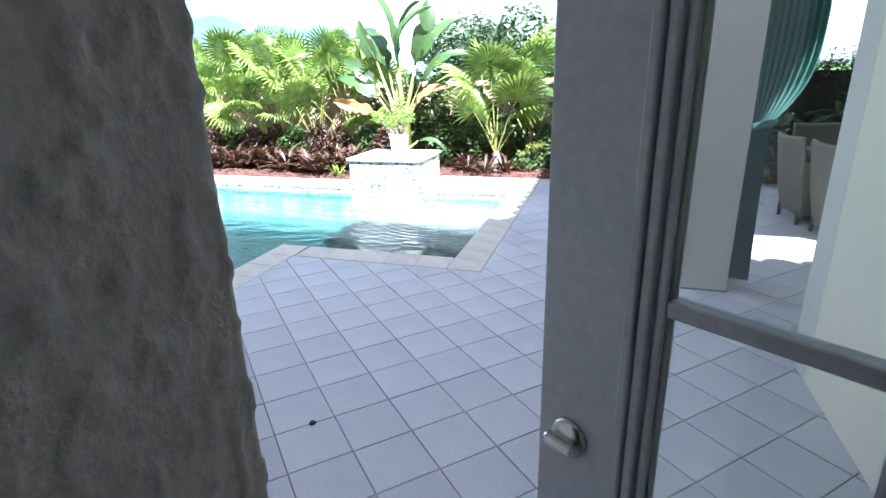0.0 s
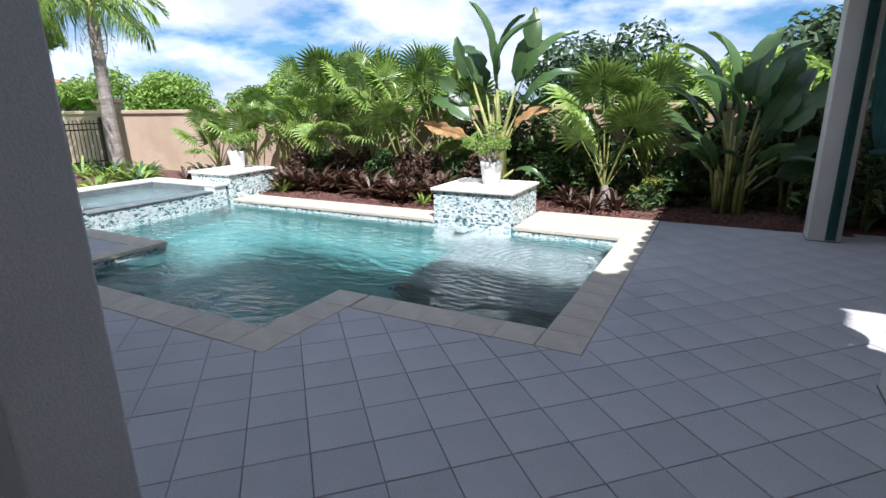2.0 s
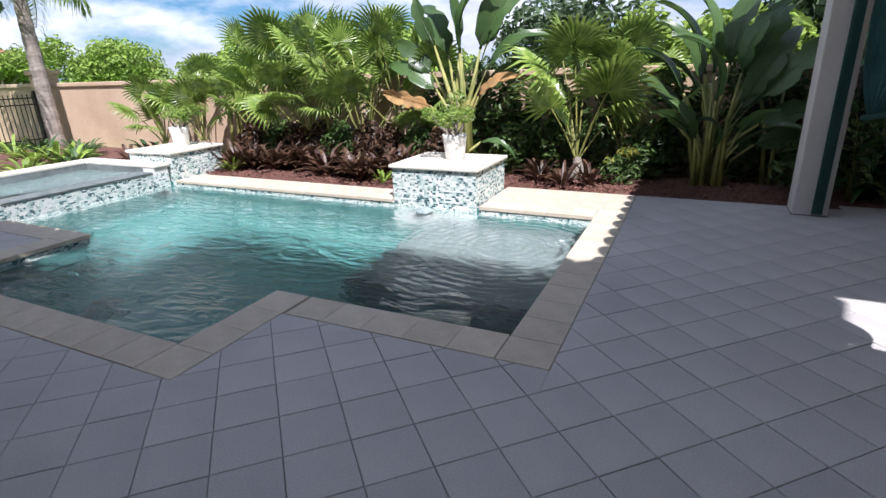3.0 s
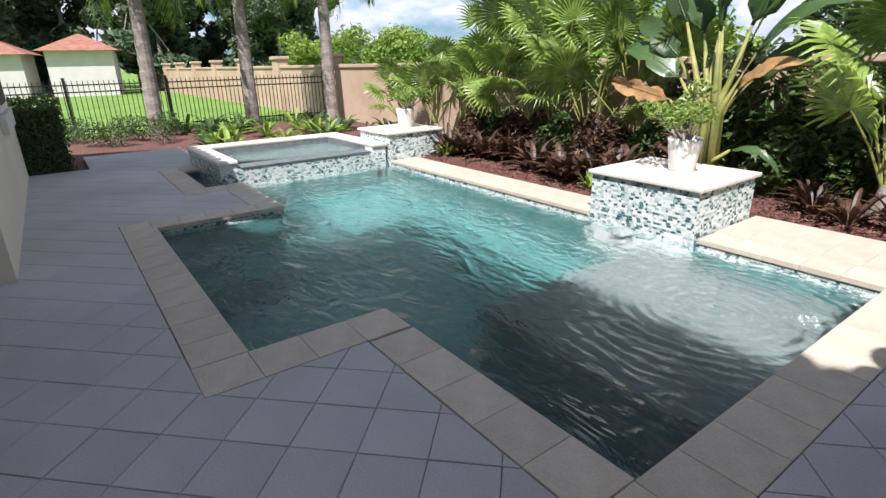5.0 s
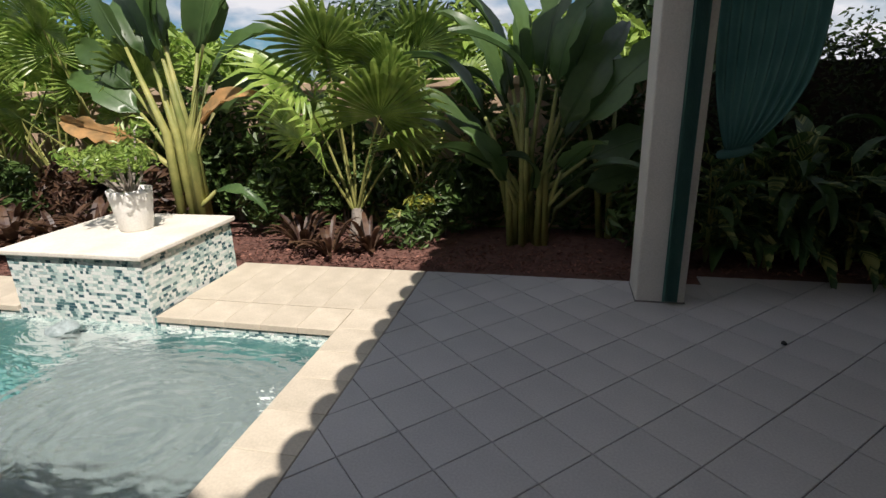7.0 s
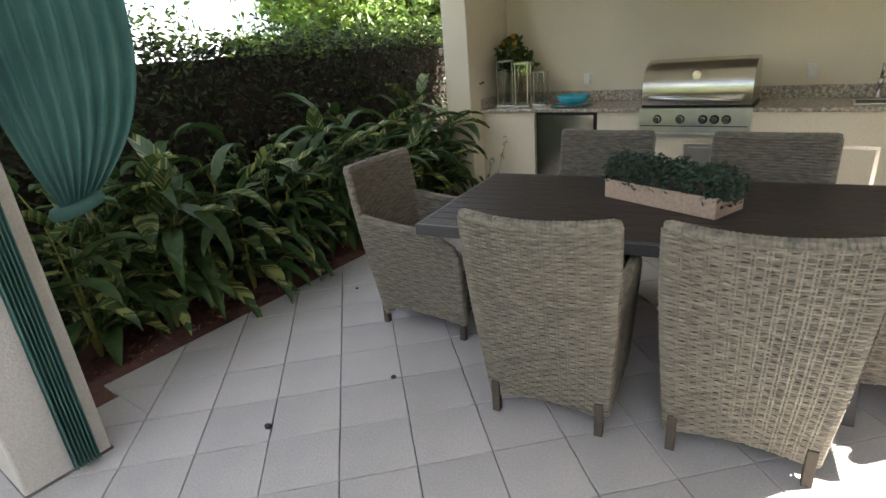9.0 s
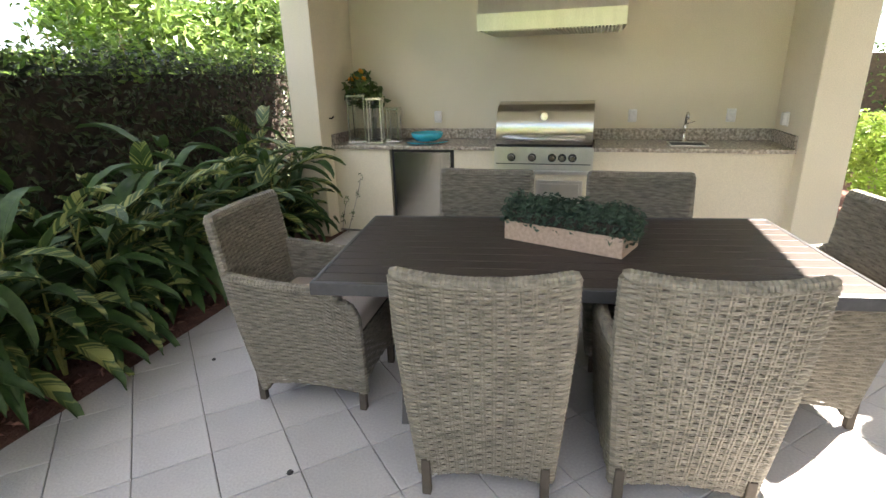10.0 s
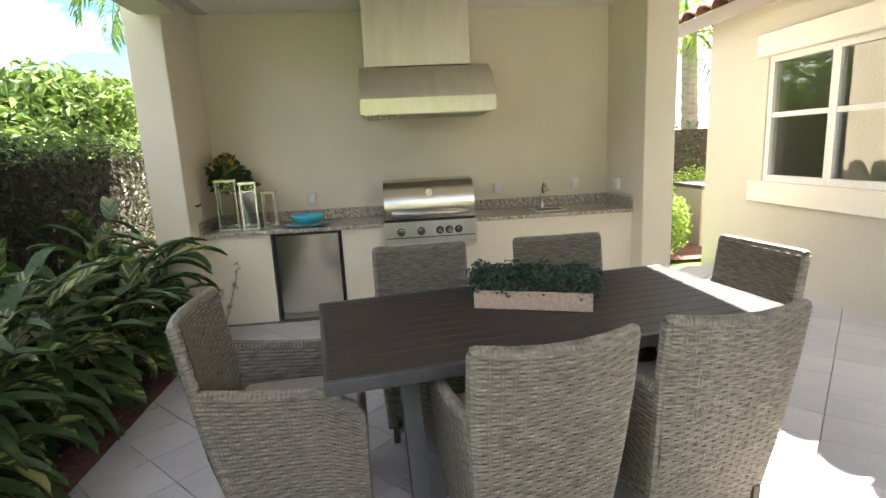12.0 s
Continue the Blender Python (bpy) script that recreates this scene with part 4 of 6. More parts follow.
# ---------------------------------------------------------------- dining table and chairs
T_C = Vector((3.32, 7.44, 0))
table = thing("dining_table", "dark brown slatted outdoor dining table with metal frame", "table", at=(T_C.x, T_C.y, 0), turn=8.3)
TL, TW, TZ = 2.22, 1.09, 0.75
n_slats = 11
for k in range(n_slats):
    x0 = -TW / 2 + 0.03 + k * (TW - 0.06) / n_slats
    part("slat", boxes((x0 + 0.0015, x0 + (TW - 0.06) / n_slats - 0.0015, -TL / 2 + 0.02, TL / 2 - 0.02, TZ - 0.022, TZ), bevel=0.003), M_TABLE, table)
part("frame_rail", boxes((-TW / 2, -TW / 2 + 0.03, -TL / 2, TL / 2, TZ - 0.055, TZ + 0.001), bevel=0.004), M_TABLE_FRAME, table)
part("frame_rail", boxes((TW / 2 - 0.03, TW / 2, -TL / 2, TL / 2, TZ - 0.055, TZ + 0.001), bevel=0.004), M_TABLE_FRAME, table)
part("frame_end", boxes((-TW / 2 + 0.03, TW / 2 - 0.03, -TL / 2, -TL / 2 + 0.02, TZ - 0.055, TZ + 0.001), bevel=0.004), M_TABLE_FRAME, table)
part("frame_end", boxes((-TW / 2 + 0.03, TW / 2 - 0.03, TL / 2 - 0.02, TL / 2, TZ - 0.055, TZ + 0.001), bevel=0.004), M_TABLE_FRAME, table)
part("cross_rail", boxes((-0.03, 0.03, -TL / 2 + 0.25, TL / 2 - 0.25, TZ - 0.075, TZ - 0.024)), M_TABLE_FRAME, table)
for s in (-1, 1):
    part("trestle_beam", boxes((-TW / 2 + 0.12, TW / 2 - 0.12, s * 0.74 - 0.035, s * 0.74 + 0.035, TZ - 0.09, TZ - 0.056)), M_TABLE_FRAME, table)
    for sx in (-1, 1):
        bm = bmesh.new()
        top_x, foot_x = sx * 0.16, sx * 0.40
        pts = [(top_x - 0.035, s * 0.74 - 0.04, TZ - 0.09), (top_x + 0.035, s * 0.74 - 0.04, TZ - 0.09), (top_x + 0.035, s * 0.74 + 0.04, TZ - 0.09), (top_x - 0.035, s * 0.74 + 0.04, TZ - 0.09)]
        ft = [(foot_x - 0.035, s * 0.74 - 0.04, 0), (foot_x + 0.035, s * 0.74 - 0.04, 0), (foot_x + 0.035, s * 0.74 + 0.04, 0), (foot_x - 0.035, s * 0.74 + 0.04, 0)]
        a, b = [bm.verts.new(p) for p in pts], [bm.verts.new(p) for p in ft]
        for i in range(4):
            j = (i + 1) % 4
            bm.faces.new((a[i], a[j], b[j], b[i]))
        bm.faces.new(a)
        bm.faces.new(b[::-1])
        bmesh.ops.recalc_face_normals(bm, faces=bm.faces[:])
        part("leg", bm, M_TABLE_FRAME, table)


def weave(corner, out, nu, bm=None):
    """Woven ribbon strands across a curved quad. corner(u, v) gives a point for u, v in 0..1."""
    bm = bm or bmesh.new()
    rows, first = nu[1], None
    for j in range(rows):
        line = []
        steps = nu[0] * 2
        for i in range(steps + 1):
            u = i / steps
            swing = 0.0030 * (1 if (i // 2 + j) % 2 else -1) if i % 2 else 0.0
            mid = corner(u, (j + 0.5) / rows)
            up = corner(u, (j + 1.0) / rows)
            dn = corner(u, (j + 0.0) / rows)
            n = out(u, (j + 0.5) / rows)
            line.append((bm.verts.new(dn + n * (swing - 0.001)), bm.verts.new(mid + n * (swing + 0.0042)), bm.verts.new(up + n * (swing - 0.001))))
        first = first or line
        for a, b in zip(line, line[1:]):
            bm.faces.new((a[0], b[0], b[1], a[1]))
            bm.faces.new((a[1], b[1], b[2], a[2]))
    for i in range(1, nu[0]):
        for du in (-0.16, 0.16):
            last = None
            for j in range(0, rows + 1, 2):
                u, v = (i + du) / nu[0], min(1.0, j / rows)
                n = out(u, v)
                c0, c1 = corner(u - 0.0055, v) + n * 0.0050, corner(u + 0.0055, v) + n * 0.0050
                pair = (bm.verts.new(c0), bm.verts.new(c1))
                if last:
                    bm.faces.new((last[0], last[1], pair[1], pair[0]))
                else:
                    bm.faces.new((pair[0], pair[1], first[round(u * nu[0] * 2)][0]))
                last = pair
    bmesh.ops.remove_doubles(bm, verts=bm.verts[:], dist=0.00005)
    return bm


def wrapped(points, r):
    """A tube wound with strands: its radius swells and dips along the run."""
    dense = []
    for p, q in zip(points, points[1:]):
        n = max(1, round((Vector(q) - Vector(p)).length / 0.009))
        dense += [Vector(p).lerp(Vector(q), k / n) for k in range(n)]
    dense.append(Vector(points[-1]))
    return tube(dense, [r if k % 2 else r - 0.0032 for k in range(len(dense))], 8)


def dining_chair():
    """High-backed woven armchair facing +x, its base at the origin."""
    top = thing("dining_chair", "grey-brown woven wicker dining armchair with cushion", "chair", "chairs round the table")
    W, D, H, SEAT, ARM = 0.58, 0.60, 0.96, 0.40, 0.64
    back_x = -0.30

    def lean(z):
        return back_x - 0.10 * max(0.0, (z - 0.12) / (H - 0.12)) ** 1.3 + 0.05 * (1 - min(1, z / 0.4))

    def width(z):
        return 0.5 * (0.48 + (0.56 - 0.48) * min(1.0, max(0.0, (z - 0.10) / 0.6)))

    def back(u, v, off=0.0):
        z = 0.075 + 0.03 * math.sin(math.pi * u) * (1 - v) + v * (H - 0.075 - 0.012 * math.cos((u - 0.5) * math.pi) * v)
        w = width(z)
        bowl = 0.05 * (1 - (2 * u - 1) ** 2) * v
        return Vector((lean(z) - bowl + off, (u - 0.5) * 2 * w, z))
    bm = weave(lambda u, v: back(u, v), lambda u, v: Vector((-1, 0, 0)), (14, 54))
    part("backrest", bm, M_WICKER, top, "woven wicker back", smooth=False)
    bm = weave(lambda u, v: back(u, 0.38 + 0.62 * v, 0.055), lambda u, v: Vector((1, 0, 0)), (14, 33))
    part("backrest_inner", bm, M_WICKER, top)
    # rolled rim round the back
    rim = [back(0, v, 0.027) for v in (0.0, 0.25, 0.5, 0.75, 0.97)] + [back(u, 1.0, 0.027) for u in (0.0, 0.03, 0.2, 0.4, 0.6, 0.8, 0.97, 1.0)] + [back(1, v, 0.027) for v in (0.97, 0.75, 0.5, 0.25, 0.0)]
    part("rim", wrapped(rim, 0.026), M_WICKER, top, "strand-wrapped edge", smooth=False)
    core = bmesh.new()
    cols = []
    for off in (0.012, 0.045):
        cols.append([[core.verts.new(back(u, v, off)) for u in (0.02, 0.25, 0.5, 0.75, 0.98)] for v in (0.0, 0.3, 0.6, 0.98)])
    for g in cols:
        for j in range(3):
            for i in range(4):
                core.faces.new((g[j][i], g[j][i + 1], g[j + 1][i + 1], g[j + 1][i]))
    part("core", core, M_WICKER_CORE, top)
    for s in (-1, 1):
        def side(u, v, s=s):
            low = 0.11 + 0.035 * math.sin(math.pi * u)
            high = ARM + 0.05 * (1 - u) ** 2 - 0.09 * max(0, u - 0.75) / 0.25
            z = low + v * (high - low)
            x0 = lean(z) + 0.02
            x = x0 + u * (0.29 - x0)
            return Vector((x, s * (width(z) + 0.012 * math.sin(math.pi * u) + 0.02), z))
        bm = weave(side, lambda u, v, s=s: Vector((0, s, 0)), (13, 28))
        part("side_panel", bm, M_WICKER, top)
        bm = weave(lambda u, v, s=s: side(u, v) - Vector((0, s * 0.045, 0)), lambda u, v, s=s: Vector((0, -s, 0)), (13, 28))
        part("side_panel_inner", bm, M_WICKER, top)
        bm = bmesh.new()
        g = [[bm.verts.new(side(u, v) - Vector((0, s * 0.022, 0))) for u in (0.02, 0.25, 0.5, 0.75, 0.98)] for v in (0.02, 0.5, 0.98)]
        for j in range(2):
            for i in range(4):
                bm.faces.new((g[j][i], g[j][i + 1], g[j + 1][i + 1], g[j + 1][i]))
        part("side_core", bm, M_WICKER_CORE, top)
        pts = [side(u, 1.0) - Vector((0, s * 0.022, 0)) for u in (0.0, 0.2, 0.4, 0.6, 0.75, 0.87, 0.96)] + [side(1, v) - Vector((0, s * 0.022, 0)) for v in (0.9, 0.6, 0.3, 0.0)]
        part("arm", wrapped(pts, 0.026), M_WICKER, top, "rounded woven arm")
        for x in (-0.265, 0.275):
            part("leg", boxes((x - 0.017, x + 0.017, s * 0.225 - 0.017, s * 0.225 + 0.017, 0.0, 0.16), bevel=0.003), M_WICKER_CORE, top)
    def front(u, v):
        z = 0.12 + 0.03 * math.sin(math.pi * u) * (1 - v) + v * (SEAT - 0.12)
        return Vector((0.285, (u - 0.5) * 0.50, z))
    part("apron", weave(front, lambda u, v: Vector((1, 0, 0)), (12, 14)), M_WICKER, top)
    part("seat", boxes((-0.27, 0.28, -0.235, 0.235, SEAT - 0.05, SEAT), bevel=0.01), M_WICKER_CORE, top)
    part("cushion", boxes((-0.26, 0.29, -0.235, 0.235, SEAT + 0.001, SEAT + 0.10), bevel=0.028, segments=3), M_CUSHION, top, "taupe fabric seat cushion", smooth=True)
    return top


chair = dining_chair()
CHAIRS = [((2.70, 7.72), 8.0), ((2.82, 7.0), 6.0), ((3.71, 8.00), 181), ((3.73, 7.08), 181), ((3.05, 8.66), -86), ((3.42, 6.48), 98)]
chair.matrix_basis = pose(*CHAIRS[0][0], 0, 0, 0, CHAIRS[0][1])
for (x, y), turn in CHAIRS[1:]:
    copy_thing(chair, pose(x, y, 0, 0, 0, turn))


# ---------------------------------------------------------------- leaves and plants
def leaf_mesh(name, count, place, size, mat, seed, ratio=0.45, fold=0.25, droop=0.0):
    """Many small folded leaves in one mesh. place(rnd) gives centre and outward direction."""
    rnd = random.Random(seed)
    verts, faces = [], []
    for _ in range(count):
        c, n = place(rnd)
        n = n.normalized() if n.length > 0 else Vector((0, 0, 1))
        t = Vector((rnd.gauss(0, 1), rnd.gauss(0, 1), rnd.gauss(0, 0.7) - droop))
        t = (t - n * t.dot(n) * 0.6).normalized()
        b = (n + 0.5 * Vector((rnd.gauss(0, 1), rnd.gauss(0, 1), rnd.gauss(0, 1)))).cross(t)
        if b.length < 1e-4:
            continue
        b.normalize()
        up = t.cross(b)
        s = size * rnd.uniform(0.65, 1.35)
        w = s * ratio
        i = len(verts)
        verts += [c - t * s * 0.5, c + b * w * 0.5 + up * fold * w - t * s * 0.05, c + t * s * 0.5 - up * fold * w, c - b * w * 0.5 + up * fold * w - t * s * 0.05]
        faces += [(i, i + 1, i + 2), (i, i + 2, i + 3)]
    me = bpy.data.meshes.new(name)
    me.from_pydata(verts, [], faces)
    me.materials.append(mat)
    return me


def clumps(blobs):
    """Leaf places on and inside ellipsoids (cx, cy, cz, rx, ry, rz)."""
    weights = [b[3] * b[4] + b[4] * b[5] + b[3] * b[5] for b in blobs]

    def place(rnd):
        cx, cy, cz, rx, ry, rz = rnd.choices(blobs, weights)[0]
        d = Vector((rnd.gauss(0, 1), rnd.gauss(0, 1), rnd.gauss(0, 1))).normalized()
        r = rnd.uniform(0.55, 1.08)
        return Vector((cx + d.x * rx * r, cy + d.y * ry * r, cz + d.z * rz * r)), d
    return place


def slab(x0, x1, y0, y1, z0, z1, rough=0.08):
    """Leaf places on the front, the top and the ends of a clipped hedge."""
    a_front, a_top = (x1 - x0) * (z1 - z0), (x1 - x0) * (y1 - y0)

    def place(rnd):
        x = rnd.uniform(x0, x1)
        if rnd.random() < a_front / (a_front + a_top):
            return Vector((x, y0 + abs(rnd.gauss(0, rough)) - 0.03 * math.sin(x * 5), rnd.uniform(z0, z1))), Vector((0, -1, 0.3))
        return Vector((x, rnd.uniform(y0, y1), z1 + rnd.gauss(0, rough * 0.7) + 0.04 * math.sin(x * 3.1))), Vector((0, -0.2, 1))
    return place


def mesh_part(name, me, parent, label=""):
    ob = new(name, me)
    ob.parent = parent
    if label:
        ob["label"] = label
    return ob


def fan_leaf_mesh(radius, segments, seed):
    """Palmate leaf: pleated blade that splits into drooping tips. Its hub is the origin, it points along +y."""
    rnd = random.Random(seed)
    bm = bmesh.new()
    spread = radians(255)
    hub = bm.verts.new((0, 0, 0))
    for k in range(segments):
        a0 = -spread / 2 + spread * k / segments
        a1 = -spread / 2 + spread * (k + 1) / segments
        am = (a0 + a1) / 2
        ln = radius * (0.80 + 0.20 * math.cos(am * 0.75)) * rnd.uniform(0.93, 1.05)

        def p(a, r, z):
            return bm.verts.new((math.sin(a) * r, math.cos(a) * r, z))
        cup = -0.16 * (abs(am) / 2.2)
        r1, r2 = ln * 0.60, ln * 0.82
        e0, e1, m1 = p(a0, r1, cup * r1), p(a1, r1, cup * r1), p(am, r1, cup * r1 + 0.045 * radius)
        bm.faces.new((hub, e0, m1))
        bm.faces.new((hub, m1, e1))
        q = 0.30
        d0, d1, dm = p(am - (am - a0) * q * 1.6, r2, cup * r2 - 0.05 * radius), p(am + (a1 - am) * q * 1.6, r2, cup * r2 - 0.05 * radius), p(am, r2, cup * r2 - 0.035 * radius)
        tip = p(am + rnd.uniform(-0.05, 0.05), ln, cup * ln - radius * rnd.uniform(0.08, 0.34))
        bm.faces.new((e0, d0, dm, m1))
        bm.faces.new((m1, dm, d1, e1))
        bm.faces.new((d0, tip, dm))
        bm.faces.new((dm, tip, d1))
    me = bpy.data.meshes.new("leaf")
    bm.to_mesh(me)
    bm.free()
    me.materials.append(M_FAN)
    return me


FANS = [fan_leaf_mesh(0.64, 26, k) for k in range(4)]


def fan_palm(x, y, height, leaves, seed, scale=1.0, label="green fan palm with pleated leaves in the mulch bed", lean=0.0):
    rnd = random.Random(seed)
    top = thing("fan_palm", label, "palm", "fan palms along the wall", at=(x, y, 0))
    part("trunk", tube([(0, 0, -0.02), (0.02, 0.01, 0.09 * height), (0.0, 0.0, 0.16 * height)], [0.11, 0.085, 0.05], 10), M_BARK, top)
    base = Vector((0, 0, 0.12 * height))
    for k in range(leaves):
        az = k * 2.399 + rnd.uniform(-0.3, 0.3)
        tier = (k + 0.5) / leaves
        tilt = radians(5 + 42 * tier + rnd.uniform(-9, 9))
        ln = height * rnd.uniform(0.62, 0.90) * (1.10 - 0.46 * tier)
        out = Vector((math.cos(az), math.sin(az) * 0.7 - lean, 0)).normalized()
        end = base + out * ln * math.sin(tilt) + Vector((0, 0, ln * math.cos(tilt)))
        mid = base.lerp(end, 0.5) + Vector((0, 0, 0.06 * ln))
        part("leaf_stalk", tube([base, mid, end], [0.016, 0.012, 0.008], 6), M_STEM, top)
        ob = new("leaf", rnd.choice(FANS))
        ob.parent = top
        d = (end - mid).normalized()
        ahead = (d * 0.8 + out * 0.35 + Vector((0, -0.30, -0.35 * tier))).normalized()
        side = ahead.cross(Vector((0, 0, 1))).normalized()
        nrm = side.cross(ahead)
        rot = Matrix((side, ahead, nrm)).transposed().to_4x4()
        ob.matrix_local = Matrix.Translation(end) @ rot @ pose(0, 0, 0, rnd.uniform(-10, 45), rnd.uniform(-35, 35), 0) @ Matrix.Scale(scale * rnd.uniform(0.85, 1.15), 4)
    return top


def blade_mesh(length, width, bend, seed, splits=2, mat=None, cup=0.18):
    """Broad paddle leaf with a midrib, arched along its length, torn here and there."""
    rnd = random.Random(seed)
    bm = bmesh.new()
    n = 12
    cuts = {rnd.randint(3, n - 2) * (1 if rnd.random() < 0.5 else -1) for _ in range(splits)}
    rows = []
    for i in range(n + 1):
        t = i / n
        w = width * 0.5 * (math.sin(math.pi * min(1, 0.06 + 0.94 * t) ** 0.72) ** 0.75 if 0 < t < 1 else 0.02)
        a = bend * t * t
        yy, zz = length * (t - 0.18 * bend * t ** 3), length * (-0.5 * a * t)
        rows.append((yy, zz, w))
    for s in (-1, 1):
        prev = None
        for i, (yy, zz, w) in enumerate(rows):
            shrink = 0.62 if s * i in cuts else 1.0
            m = bm.verts.new((0, yy, zz))
            q = bm.verts.new((s * w * 0.55, yy + 0.02 * length, zz + cup * w * 0.9))
            e = bm.verts.new((s * w * shrink, yy + 0.05 * length * (1 if i < len(rows) - 1 else 0), zz + cup * w * (0.9 + rnd.uniform(-0.25, 0.25))))
            if prev:
                bm.faces.new((prev[0], m, q, prev[1]) if s > 0 else (prev[1], q, m, prev[0]))
                bm.faces.new((prev[1], q, e, prev[2]) if s > 0 else (prev[2], e, q, prev[1]))
            prev = (m, q, e)
    tube([(0, y, z - 0.004) for y, z, _ in rows], [0.016 * length * (1.05 - i / n) for i in range(n + 1)], 5, bm)
    bmesh.ops.remove_doubles(bm, verts=bm.verts[:], dist=0.0005)
    me = bpy.data.meshes.new("leaf")
    bm.to_mesh(me)
    bm.free()
    me.materials.append(mat or M_BANANA)
    me.polygons.foreach_set("use_smooth", [True] * len(me.polygons))
    return me


BLADES = [blade_mesh(1.0, 0.31, 0.7, 1, 3), blade_mesh(1.0, 0.28, 1.2, 2, 4), blade_mesh(1.0, 0.32, 0.45, 3, 3)]
DEAD = blade_mesh(1.0, 0.27, 0.75, 9, 7, M_DEADLEAF, 0.55)


def paddle_plant(x, y, leaves, seed, label, girth=0.036, grow=0.85, reach=0.55):
    """Bird-of-paradise clump. leaves: azimuth, tilt from upright, stalk length, blade length, withered."""
    rnd = random.Random(seed)
    top = thing("bird_of_paradise_plant", label, "plant", "giant bird-of-paradise plants", at=(x, y, 0))
    for k, (az, tilt, stalk, blade, dead) in enumerate(leaves):
        out = Vector((math.cos(radians(az)), math.sin(radians(az)), 0))
        az, tilt = az + rnd.uniform(-14, 14), tilt * rnd.uniform(0.75, 1.05)
        foot = Vector((rnd.uniform(-0.1, 0.1) + 0.1 * out.x, rnd.uniform(-0.1, 0.1), -0.02))
        tl = radians(tilt)
        end = foot + out * stalk * math.sin(tl) * reach + Vector((0, 0, stalk * math.cos(tl * 0.8)))
        mid = foot.lerp(end, 0.55) - out * rnd.uniform(0.16, 0.24) * stalk * math.sin(tl) + Vector((rnd.uniform(-0.03, 0.03), 0, 0.05))
        part("leaf_stalk", tube([foot, mid, end], [girth, girth * 0.72, 0.016], 8), M_STEM, top, smooth=True)
        ob = new("leaf", DEAD if dead else BLADES[k % 3])
        if dead:
            ob["label"] = "withered orange-brown leaf"
        ob.parent = top
        ahead = (out * math.sin(tl * 1.35) + Vector((0, 0, math.cos(tl * 1.35)))).normalized()
        face = Vector((rnd.uniform(-0.8, 0.8), -0.5, rnd.uniform(0.2, 1.3)))
        face = (face - ahead * face.dot(ahead)).normalized()
        side = ahead.cross(face)
        rot = Matrix((side, ahead, face)).transposed().to_4x4()
        ob.matrix_local = Matrix.Translation(end) @ rot @ pose(0, 0, 0, 0, rnd.uniform(-30, 30), 0) @ Matrix.Scale(blade * grow * rnd.uniform(0.88, 1.1), 4)
    return top


def shrub(name, x, y, z, blobs, count, size, mat, seed, label, category="shrub", stems=6, group="", droop=0.0, ratio=0.45, kind=""):
    rnd = random.Random(seed)
    top = thing(name, label, category, group, kind, at=(x, y, z))
    bm = bmesh.new()
    for _ in range(stems):
        b = rnd.choice(blobs)
        end = Vector((b[0] + rnd.uniform(-0.5, 0.5) * b[3], b[1] + rnd.uniform(-0.5, 0.5) * b[4], b[2] + rnd.uniform(-0.2, 0.4) * b[5]))
        start = Vector((rnd.uniform(-0.05, 0.05), rnd.uniform(-0.05, 0.05), -0.03))
        r = 0.012 * max(0.4, end.length)
        tube([start, start.lerp(end, 0.5) + Vector((rnd.uniform(-0.05, 0.05), rnd.uniform(-0.05, 0.05), 0)), end], [r, r * 0.7, r * 0.35], 6, bm)
    part("branching", bm, M_BARK, top)
    mesh_part("foliage", leaf_mesh("foliage", count, clumps(blobs), size, mat, seed, ratio=ratio, droop=droop), top)
    return top


def strap_clump(name, x, y, count, length, mat, seed, label, spread=1.0, width=0.05, upright=0.4, category="plant", group="", z=0.0):
    """Rosette of arching strap leaves, each leaf its own piece of one crown."""
    rnd = random.Random(seed)
    top = thing(name, label, category, group, at=(x, y, z))
    verts, faces = [], []
    for k in range(count):
        az = rnd.uniform(0, 2 * math.pi)
        out = Vector((math.cos(az), math.sin(az), 0))
        side = Vector((-out.y, out.x, 0))
        ln, w = length * rnd.uniform(0.6, 1.15), width * rnd.uniform(0.7, 1.2)
        rise = rnd.uniform(upright, 1.0)
        foot = out * 0.04
        i0 = len(verts)
        for j in range(7):
            t = j / 6
            c = foot + out * ln * spread * t * (1.0 - 0.45 * rise) + Vector((0, 0, ln * rise * t * (1.45 - 0.85 * t * (1.3 - 0.5 * rise))))
            ww = w * (math.sin(math.pi * (0.08 + 0.9 * t)) ** 0.8)
            verts += [c - side * ww * 0.5 + Vector((0, 0, ww * 0.2)), c, c + side * ww * 0.5 + Vector((0, 0, ww * 0.2))]
        for j in range(6):
            a = i0 + 3 * j
            faces += [(a, a + 1, a + 4, a + 3), (a + 1, a + 2, a + 5, a + 4)]
    me = bpy.data.meshes.new("leaves")
    me.from_pydata(verts, [], faces)
    me.materials.append(mat)
    mesh_part("rosette", me, top)
    return top


